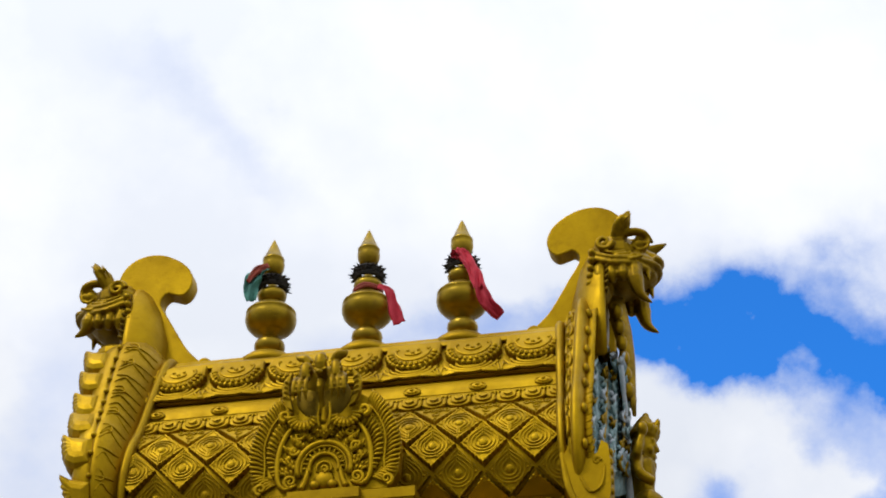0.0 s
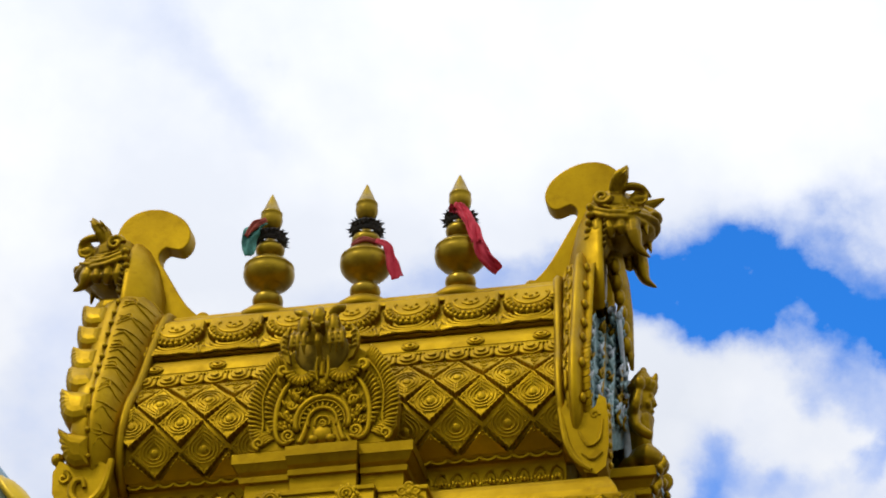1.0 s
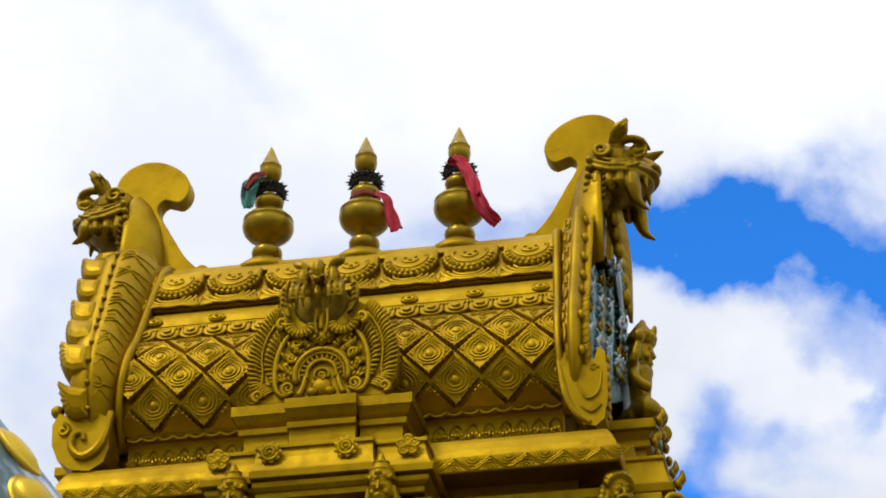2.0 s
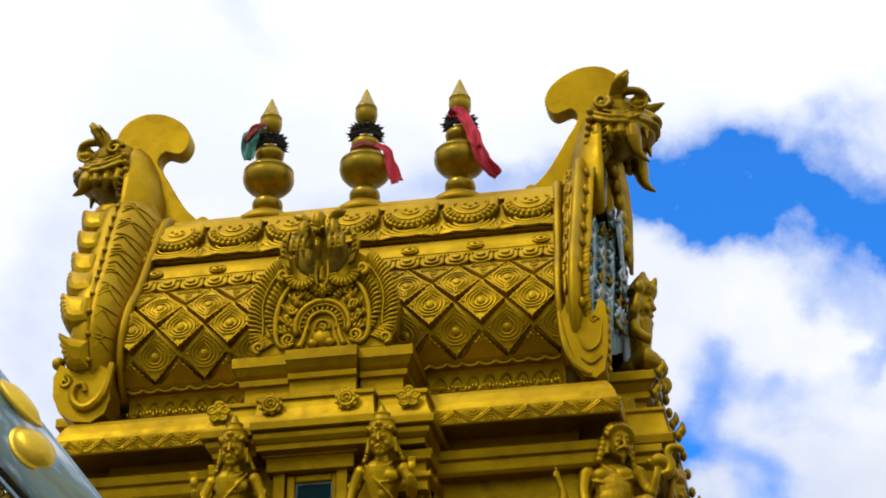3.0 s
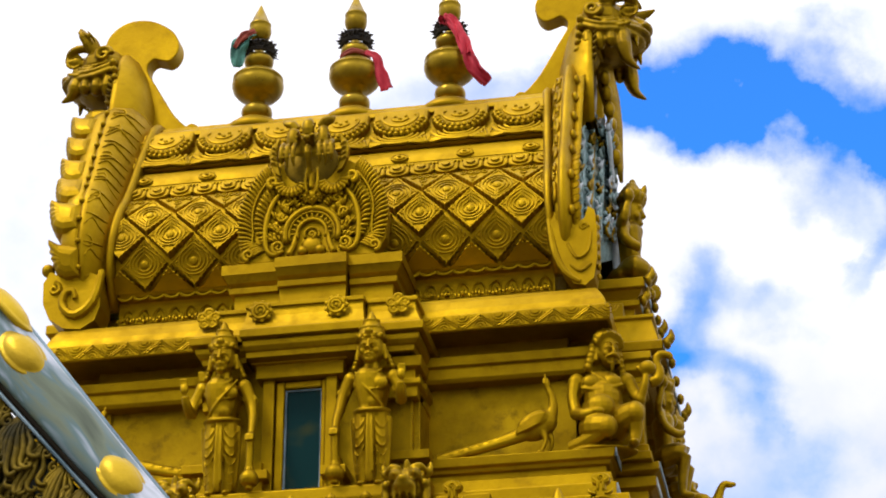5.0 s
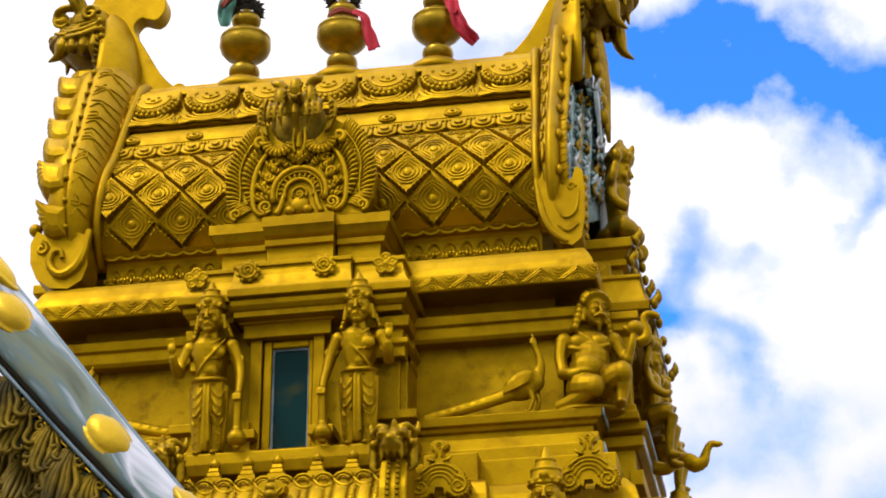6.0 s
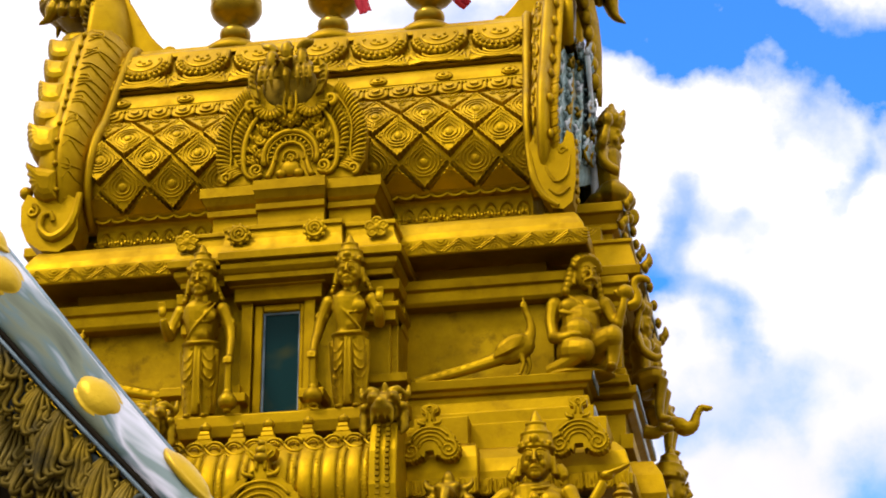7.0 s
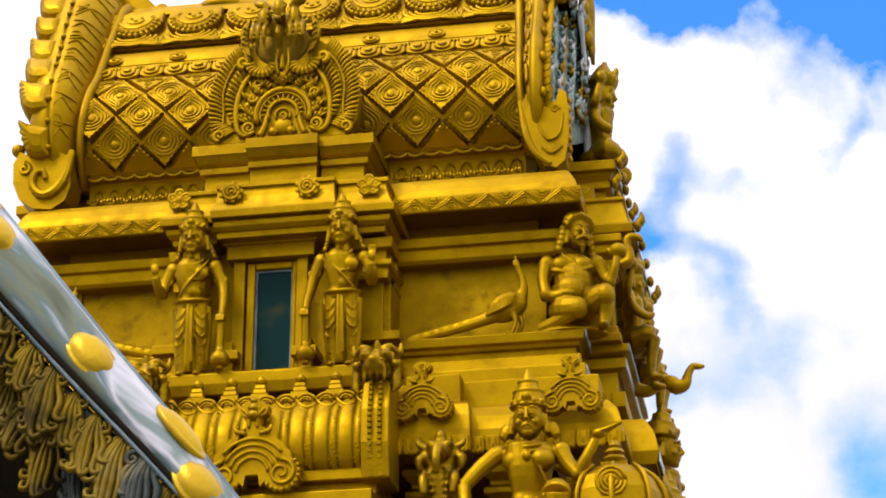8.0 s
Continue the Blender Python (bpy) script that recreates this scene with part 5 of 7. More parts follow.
# ---- small vaulted roof under the door ----
vault = under(thing("small_vault", (0, -0.9, 6.6), "", ""), tower)
for key in ("label", "category"):
    if key in vault:
        del vault[key]
VP = smooth_line([(0, -0.66, 7.24), (0, -0.82, 7.20), (0, -0.93, 7.10), (0, -1.03, 6.95), (0, -1.06, 6.80), (0, -1.03, 6.66), (0, -0.98, 6.60)], None, 5)[0]
b = bmesh.new()
prism(b, [(p.y, p.z) for p in VP] + [(-0.3, 6.60), (-0.3, 7.24)], -0.80, 0.78)
part("vault_shell", b, GOLD, vault, smooth=False)
def rib(name, x, half, out, material, rough_=False):
    b = bmesh.new()
    rows_ = []
    for p, q in zip(VP[4:], VP[5:] + [VP[-1] + (VP[-1] - VP[-2])]):
        d = (q - p).normalized()
        n = Vector((0, d.z, -d.y))
        rows_.append([(x - half, p.y - n.y * -0.01, p.z - n.z * -0.01)] + [(x + half * math.cos(math.pi * (1 - k / 6)), p.y + n.y * out * math.sin(math.pi * k / 6), p.z + n.z * out * math.sin(math.pi * k / 6)) for k in range(7)] + [(x + half, p.y - n.y * -0.01, p.z - n.z * -0.01)])
    loft(b, rows_)
    if rough_:
        for i, p in enumerate(VP[5:-1]):
            for k in range(4):
                blob(b, (x + half * (-0.7 + 0.47 * k) + 0.008 * math.sin(i * 3.7 + k * 2), p.y - 0.004, p.z + 0.01 * math.sin(i * 5 + k)), (0.009, 0.010, 0.010), u=5, v=4)
    return part(name, b, material, vault, smooth=True)
for k in range(-5, 5):
    rib("plain_rib", 0.005 + 0.176 * k + 0.088, 0.056, 0.016, GOLD)
for k in range(-4, 5):
    rib("beaded_rib", 0.005 + 0.176 * k, 0.026, 0.004, GOLD, True)
b = bmesh.new()
for k in range(11):
    x = -0.72 + 0.146 * k
    arc(b, (x, 7.155), 0.066, 10, 170, 0.012, y=-0.905, n=7, seg=5, squash=0.75)
    arc(b, (x, 7.150), 0.036, -20, 200, 0.010, y=-0.915, n=6, seg=5, squash=0.8)
    tube(b, [(x - 0.07, -0.92, 7.16), (x - 0.02, -0.94, 7.10), (x + 0.04, -0.95, 7.085), (x + 0.08, -0.93, 7.12)], [0.008, 0.018, 0.018, 0.006], seg=6)
    tube(b, [(x - 0.05, -0.95, 7.10), (x + 0.0, -0.965, 7.06), (x + 0.06, -0.965, 7.055)], [0.006, 0.014, 0.006], seg=6)
prism(b, [(-0.80, 7.215), (-0.895, 7.165), (-0.955, 7.07), (-0.94, 7.04), (-0.80, 7.10)], -0.80, 0.78)
part("cloud_frieze", b, GOLD, vault, smooth=True)
b = bmesh.new()
for y0, z0, z1 in ((-1.0, 6.52, 6.60), (-0.92, 6.42, 6.52), (-1.08, 6.28, 6.42), (-0.95, 5.9, 6.28)):
    box(b, -0.84, 0.82, y0, -0.2, z0, z1)
part("vault_base", b, GOLD, vault, bevel=0.008)


def stupa_mesh():
    b = bmesh.new()
    ring(b, -0.05, 0.05, -0.04, 0.04, [(0.012, 0.0), (0.015, 0.01), (0.012, 0.045), (-0.008, 0.05)])
    ring(b, -0.038, 0.038, -0.035, 0.035, [(0.004, 0.045), (0.010, 0.055), (0.004, 0.085), (-0.010, 0.09)])
    ring(b, -0.03, 0.03, -0.03, 0.03, [(0.0, 0.085), (0.008, 0.095), (0.002, 0.12), (-0.01, 0.125)])
    lathe(b, [(0.022, 0.12), (0.040, 0.135), (0.044, 0.155), (0.034, 0.175), (0.016, 0.185), (0.012, 0.195), (0.003, 0.20)], seg=14)
    return flat_mesh("stupa_knob", b, GOLD)


KNOB = stupa_mesh()
for x in (-0.53, -0.28, -0.06, 0.235, 0.495):
    put("stupa_knob", KNOB, Matrix.Translation((x, -0.80, 7.205)), vault)
roof_crest(-0.02, 6.42, -1.12, 1.55, vault)
b = bmesh.new()
for k, r in enumerate((0.055, 0.045, 0.03)):
    blob(b, (-0.02, -1.13, 6.98 + 0.055 * k), (r, r, r * 0.8))
part("palmette_knob", b, GOLD_DULL, vault, smooth=True)


# lion masks on beaded pillars at the ends of the small vault
def lion_pillar(x):
    b = bmesh.new()
    y, z = -1.02, 7.34
    blob(b, (x, y + 0.04, z), (0.12, 0.13, 0.13))
    blob(b, (x, y - 0.09, z - 0.04), (0.085, 0.09, 0.06))
    blob(b, (x, y - 0.15, z - 0.01), (0.045, 0.045, 0.04))
    tube(b, [(x, y + 0.02, z + 0.10), (x, y - 0.02, z + 0.19)], [0.05, 0.012])
    for s in (-1, 1):
        blob(b, (x + s * 0.075, y - 0.07, z + 0.05), (0.045, 0.045, 0.045))
        blob(b, (x + s * 0.075, y - 0.11, z + 0.05), (0.02, 0.02, 0.02))
        tube(b, [(x + s * 0.03, y - 0.06, z + 0.10), (x + s * 0.10, y - 0.05, z + 0.12), (x + s * 0.16, y, z + 0.08)], [0.02, 0.03, 0.012])
        tube(b, [(x + s * 0.09, y + 0.04, z + 0.05), (x + s * 0.16, y + 0.02, z + 0.10), (x + s * 0.17, y, z + 0.17)], [0.05, 0.045, 0.01], flat=0.6)
        tube(b, [(x + s * 0.06, y - 0.10, z - 0.05), (x + s * 0.075, y - 0.10, z - 0.16)], [0.03, 0.008])
        tube(b, [(x + s * 0.02, y - 0.13, z - 0.07), (x + s * 0.03, y - 0.12, z - 0.14)], [0.02, 0.006])
        for k in range(3):
            tube(b, [(x + s * 0.10, y + 0.02, z - 0.02 - 0.05 * k), (x + s * 0.15, y - 0.02, z - 0.06 - 0.05 * k), (x + s * 0.12, y - 0.04, z - 0.12 - 0.05 * k)], [0.04, 0.035, 0.01])
        blob(b, (x + s * 0.14, y - 0.04, z - 0.01), (0.035, 0.04, 0.035))
    part("lion_mask", b, GOLD_DULL, vault, "lion mask with bulging eyes and fangs, its gold dulled as shade", remesh=0.011)
    b = bmesh.new()
    prism(b, [(-0.95, 7.26), (-1.03, 7.22), (-1.09, 7.0), (-1.10, 6.75), (-1.05, 6.5), (-0.70, 6.5), (-0.70, 7.26)], x - 0.10, x + 0.10)
    col = part("lion_pillar", b, GOLD, vault, bevel=0.012)
    b = bmesh.new()
    for k in range(17):
        t = k / 16
        yy = -1.045 - 0.065 * math.sin(math.pi * min(1, t * 1.1))
        for dx in (-0.035, 0.035):
            box(b, x + dx - 0.014, x + dx + 0.014, yy - 0.018, yy + 0.03, 7.19 - 0.68 * t, 7.215 - 0.68 * t)
    tagged(part("pillar_beading", b, GOLD_DULL, col), kind="stuff")


lion_pillar(0.84)
lion_pillar(-0.86)
# ---- side bay of the right flank, and the lower tier ----
side = under(thing("side_bay", (2.2, YC, 7.4), "", ""), tower)
for key in ("label", "category"):
    if key in side:
        del side[key]


def side_block(name, x1, half, prof, material=GOLD, bevel=0.006):
    for s in (1, -1):
        b = bmesh.new()
        loft(b, [[(s * 1.85, YC - half - o, z), (s * (x1 + o), YC - half - o, z), (s * (x1 + o), YC + half + o, z), (s * 1.85, YC + half + o, z)] for o, z in prof])
        part(name, b, material, side, bevel=bevel)


side_block("side_wall", 2.30, 0.62, [(0, 7.5), (0, 9.2)], GOLD_WALL)
side_block("side_top_slab", 2.45, 0.48, [(-0.08, 9.10), (-0.08, 9.24), (-0.03, 9.25), (-0.03, 9.30), (-0.05, 9.31), (-0.01, 9.38), (0.02, 9.39), (0.02, 9.47), (0, 9.48)])
side_block("side_cornice", 2.54, 0.66, [(-0.10, 8.62), (-0.03, 8.66), (-0.02, 8.72), (0.06, 8.74), (0.07, 8.81), (0.03, 8.83), (0.0, 8.95), (-0.02, 9.03), (0.0, 9.04), (0.0, 9.07), (-0.12, 9.08)])
side_block("side_ledge", 2.46, 0.70, [(0.0, 7.60), (0.05, 7.62), (0.05, 7.70), (0.02, 7.71), (0.08, 7.74), (0.08, 7.80), (0.0, 7.81)])
side_block("side_lower_cornice", 2.62, 0.80, [(0.0, 6.80), (0.10, 6.80), (0.12, 6.90), (0.09, 7.05), (0.02, 7.18), (-0.1, 7.22)])
for k, (x, half, z0, z1) in enumerate(((2.472, 0.50, 9.395, 9.465), (2.612, 0.72, 8.745, 8.805), (2.543, 0.78, 7.745, 7.795), (2.742, 0.90, 6.815, 6.89), (2.422, 0.44, 9.26, 9.30), (2.512, 0.74, 7.62, 7.69))):
    b = bmesh.new()
    box(b, x - 0.004, x + 0.004, YC - half, YC + half, z0, z1)
    part("side_bay_trim", b, WHITE_TRIM if k % 2 else BLUE_TRIM, side, "blue-grey painted moulding edge")
side_block("side_pedestal", 2.44, 0.70, [(0, 6.9), (0, 7.62)], GOLD_WALL)
for e in (-1, 1):
    for s in (-1, 1):
        b = bmesh.new()
        xa, xb = sorted((s * 2.0, s * 2.44))
        ring(b, xa, xb, YC + e * 0.70 - 0.10, YC + e * 0.70 + 0.10, [(0.05, 7.80), (0.05, 7.86), (0.03, 7.87), (0.03, 7.92), (0.0, 7.94), (0.0, 8.35), (0.03, 8.38), (0.03, 8.42), (0.0, 8.44), (0.0, 8.48), (0.05, 8.52), (0.05, 8.58), (0.08, 8.60), (0.08, 8.66)])
        part("side_pilaster", b, GOLD, side, bevel=0.006)
for z0, z1, reach in ((7.05, 7.20, 2.52), (7.30, 7.42, 2.50)):
    b = bmesh.new()
    box(b, 2.40, reach, YC - 0.78, YC + 0.78, z0, z1)
    part("side_step", b, GOLD, side, bevel=0.006)
# leaf knobs along the ends of the mouldings
b = bmesh.new()
for z, x, half in ((9.43, 2.48, 0.5), (9.28, 2.43, 0.45), (8.77, 2.62, 0.73)):
    for k in range(5):
        blob(b, (x + 0.02, YC - half + 2 * half * k / 4, z), (0.03, 0.05, 0.045), u=8, v=6)
    for e in (-1, 1):
        tube(b, [(x, YC + e * half, z), (x + 0.05, YC + e * half, z + 0.05), (x + 0.05, YC + e * half, z + 0.12)], [0.04, 0.035, 0.008], seg=6)
part("edge_leaves", b, GOLD_DULL, side, smooth=True)

# forward step of the lower cornice with its rounded nose
for x0, x1 in ((0.88, 1.42), (-1.42, -0.88)):
    b = bmesh.new()
    loft(b, [[(x0 - o * 0.3, -0.60 - o, z), (x1 + o * 0.3, -0.60 - o, z), (x1 + o * 0.3, -0.2, z), (x0 - o * 0.3, -0.2, z)] for o, z in ((0.0, 6.775), (0.10, 6.775), (0.115, 6.79), (0.115, 6.88), (0.10, 6.89), (0.10, 6.95), (0.085, 7.06), (0.04, 7.16), (-0.04, 7.205))])
    part("cornice_step", b, GOLD, lower_cornice, bevel=0.012)
    b = bmesh.new()
    box(b, x0 + 0.08, x1 - 0.06, -0.56, -0.2, 7.20, 7.42)
    part("step_block", b, GOLD, tower, bevel=0.008)
    fringe(x0 - 0.03, x1 + 0.03, -0.718, 6.828)
for x, z0, y in ((1.115, 7.015, -0.755), (2.175, 7.020, -0.70), (-1.115, 7.015, -0.755)):
    roof_crest(x, z0, y)

# lower tier: stub columns and the corner pavilion's dome
pav = under(thing("corner_pavilion", (2.48, -0.80, 6.0), "", ""), tower)
for key in ("label", "category"):
    if key in pav:
        del pav[key]
b = bmesh.new()
lathe(b, [(0.30, 5.95), (0.33, 6.05), (0.345, 6.20), (0.33, 6.34), (0.28, 6.45), (0.20, 6.52), (0.10, 6.56)], (2.48, -0.80, 0), seg=8)
part("dome", b, GOLD, pav, smooth=False, bevel=0.02)
for k in range(8):
    a = 2 * math.pi * k / 8
    b = bmesh.new()
    tube(b, [(2.48 + r * math.cos(a), -0.80 + r * math.sin(a), z) for r, z in ((0.32, 6.05), (0.352, 6.20), (0.34, 6.34), (0.285, 6.46), (0.19, 6.54))], [0.016, 0.02, 0.02, 0.018, 0.012], seg=6)
    part("dome_rib", b, GOLD, pav, smooth=True)
b = bmesh.new()
ring(b, 2.42, 2.54, -0.86, -0.74, [(0.03, 6.53), (0.03, 6.575), (0.0, 6.58), (0.0, 6.60)])
lathe(b, [(0.08, 6.59), (0.09, 6.61), (0.07, 6.635), (0.055, 6.64), (0.075, 6.66), (0.06, 6.685), (0.04, 6.69), (0.05, 6.71), (0.035, 6.735), (0.02, 6.75), (0.004, 6.76)], (2.48, -0.80, 0), seg=20)
part("dome_finial", b, GOLD, pav)
b = bmesh.new()
for r in (0.10, 0.07, 0.04):
    arc(b, (2.48, 6.36), r, 0, 360, 0.014, y=-1.125 + 0.0, n=14, seg=5)
blob(b, (2.48, -1.12, 6.36), (0.03, 0.03, 0.03))
part("dome_medallion", b, GOLD, pav, smooth=True)
b = bmesh.new()
ring(b, 2.25, 2.71, -1.03, -0.57, [(0.04, 5.6), (0.04, 5.9), (0.0, 5.95), (0.0, 6.0)])
part("pavilion_base", b, GOLD, pav, bevel=0.01)
for x in (1.05, 1.62, 2.16):
    b = bmesh.new()
    box(b, x - 0.07, x + 0.07, -0.44, -0.28, 6.1, 6.55)
    ring(b, x - 0.07, x + 0.07, -0.44, -0.28, [(0, 6.50), (0.04, 6.53), (0.04, 6.57), (0, 6.60), (0.0, 6.63), (0.06, 6.68), (0.06, 6.73), (0.02, 6.78)])
    part("stub_column", b, GOLD, tower, bevel=0.006)

# ---- statues, each one plain cast mass ----
def cast(name, build, m, label, voxel=0.013, material=None, category="statue", group="", relax=2):
    b = bmesh.new()
    build(b)
    bmesh.ops.transform(b, matrix=m, verts=b.verts)
    ob = part(name, b, material or GOLD, None, "", remesh=voxel, relax=relax)
    return tagged(ob, label, category, group)


def crown(b, x, y, z, k=1.0, tall=1.0):
    lathe(b, [(r, h * tall) for r, h in ((0.088 * k, 0.0), (0.098 * k, 0.02 * k), (0.094 * k, 0.05 * k), (0.078 * k, 0.055 * k), (0.085 * k, 0.075 * k), (0.080 * k, 0.11 * k), (0.064 * k, 0.115 * k), (0.068 * k, 0.135 * k), (0.060 * k, 0.17 * k), (0.044 * k, 0.178 * k), (0.048 * k, 0.195 * k), (0.040 * k, 0.22 * k), (0.022 * k, 0.23 * k), (0.026 * k, 0.25 * k), (0.018 * k, 0.275 * k), (0.003 * k, 0.29 * k))], (x, y, z), seg=20)
    for i in range(7):
        a = math.pi + math.pi * (i + 0.5) / 7
        blob(b, (x + 0.095 * k * math.cos(a), y + 0.095 * k * math.sin(a), z + 0.05 * k), (0.018 * k, 0.018 * k, 0.03 * k), u=6, v=5)
    blob(b, (x, y - 0.085 * k, z + 0.10 * k), (0.028 * k, 0.02 * k, 0.04 * k), u=8, v=6)


def face(b, x, y, z, k=1.0):
    blob(b, (x, y, z), (0.082 * k, 0.088 * k, 0.108 * k))
    blob(b, (x, y - 0.045 * k, z - 0.055 * k), (0.05 * k, 0.045 * k, 0.045 * k))
    tube(b, [(x, y - 0.085 * k, z + 0.03 * k), (x, y - 0.103 * k, z - 0.015 * k)], [0.012 * k, 0.020 * k], seg=6)
    blob(b, (x, y - 0.088 * k, z - 0.048 * k), (0.028 * k, 0.014 * k, 0.012 * k), u=8, v=6)
    for s in (-1, 1):
        blob(b, (x + s * 0.036 * k, y - 0.080 * k, z + 0.012 * k), (0.022 * k, 0.014 * k, 0.011 * k), u=8, v=6)
        tube(b, [(x + s * 0.012 * k, y - 0.088 * k, z + 0.033 * k), (x + s * 0.04 * k, y - 0.086 * k, z + 0.042 * k), (x + s * 0.066 * k, y - 0.066 * k, z + 0.032 * k)], 0.007 * k, seg=5)
        blob(b, (x + s * 0.048 * k, y - 0.062 * k, z - 0.025 * k), (0.026 * k, 0.022 * k, 0.026 * k), u=8, v=6)
        tube(b, [(x + s * 0.088 * k, y + 0.01, z + 0.03 * k), (x + s * 0.098 * k, y, z - 0.02 * k), (x + s * 0.098 * k, y - 0.01, z - 0.075 * k)], [0.018 * k, 0.022 * k, 0.026 * k], seg=7)
    tube(b, [(x, y + 0.02, z - 0.06 * k), (x, y + 0.025, z - 0.16 * k)], [0.055 * k, 0.062 * k], seg=10)


def head_on(b, at, build, tip=16, turn=0):
    """Sets a head on a body at a place: built round 0, bowed by tip degrees, turned aside by turn."""
    h = bmesh.new()
    build(h)
    bmesh.ops.transform(h, matrix=Matrix.Translation(at) @ Matrix.Rotation(radians(turn), 4, "Z") @ Matrix.Rotation(radians(tip), 4, "X"), verts=h.verts)
    tmp = bpy.data.meshes.new("head")
    h.to_mesh(tmp)
    h.free()
    b.from_mesh(tmp)
    bpy.data.meshes.remove(tmp)


def palm_of(b, p, d, k=1.0):
    """A raised or hanging palm with fingers along d."""
    p, d = Vector(p), Vector(d).normalized()
    side_ = d.cross(Vector((0, 1, 0))).normalized()
    blob(b, p + d * 0.03 * k, (0.036 * k, 0.026 * k, 0.040 * k), u=8, v=6)
    for i in range(4):
        q = p + side_ * (0.012 * k * (i - 1.5) * 1.4) + d * 0.05 * k
        tube(b, [q, q + d * 0.035 * k, q + d * 0.06 * k + Vector((0, -0.008, 0))], [0.010 * k, 0.010 * k, 0.006 * k], seg=5, step=2)


def calm_head(h):
    """A smooth oval face with long ears under the crown's brim."""
    blob(h, (0, 0.01, 0.005), (0.092, 0.098, 0.125), u=20, v=14)
    blob(h, (0, -0.045, -0.062), (0.060, 0.052, 0.052))
    blob(h, (0, -0.076, -0.096), (0.034, 0.026, 0.024))
    tube(h, [(0, -0.092, 0.045), (0, -0.114, -0.004), (0, -0.126, -0.026)], [0.009, 0.014, 0.020], seg=8)
    for e in (-1, 1):
        blob(h, (e * 0.016, -0.108, -0.030), (0.011, 0.012, 0.009), u=8, v=6)
    tube(h, [(-0.034, -0.088, -0.060), (-0.012, -0.106, -0.055), (0.012, -0.106, -0.055), (0.034, -0.088, -0.060)], [0.002, 0.006, 0.006, 0.002], seg=6)
    tube(h, [(-0.022, -0.094, -0.071), (0, -0.102, -0.073), (0.022, -0.094, -0.071)], [0.002, 0.007, 0.002], seg=6)
    for e in (-1, 1):
        tube(h, [(e * 0.014, -0.090, 0.014), (e * 0.036, -0.098, 0.018), (e * 0.060, -0.078, 0.012)], [0.005, 0.011, 0.004], seg=7)
        tube(h, [(e * 0.016, -0.090, -0.001), (e * 0.036, -0.094, -0.004), (e * 0.058, -0.078, 0.002)], [0.003, 0.007, 0.003], seg=6)
        tube(h, [(e * 0.010, -0.100, 0.044), (e * 0.04, -0.102, 0.056), (e * 0.072, -0.072, 0.042)], [0.006, 0.010, 0.004], seg=6)
        blob(h, (e * 0.046, -0.072, -0.030), (0.028, 0.022, 0.026), u=10, v=7)
        tube(h, [(e * 0.094, 0.01, 0.03), (e * 0.104, 0.0, -0.04), (e * 0.106, 0.0, -0.085)], [0.018, 0.018, 0.024], seg=8)


def tall_crown(h, k=1.0):
    lift_ = 0.034
    tube(h, [(0, 0.03, z * k + lift_) for z in (0.045, 0.10, 0.17, 0.185, 0.25, 0.26, 0.31, 0.365)], [0.104, 0.106, 0.090, 0.078, 0.058, 0.046, 0.030, 0.006], seg=18)
    for z, r in ((0.062, 0.108), (0.176, 0.088), (0.256, 0.056)):
        tube(h, [(r * math.cos(2 * math.pi * i / 18), 0.03 + r * math.sin(2 * math.pi * i / 18), z * k + lift_) for i in range(19)], 0.011, seg=6, step=1)
    blob(h, (0, -0.080, 0.118 * k + lift_), (0.030, 0.020, 0.034 * k))
    for i in range(-2, 3):
        blob(h, (0.045 * i, 0.03 - 0.108 * math.cos(0.42 * i), 0.085 * k + lift_), (0.017, 0.014, 0.022 * k), u=8, v=6)


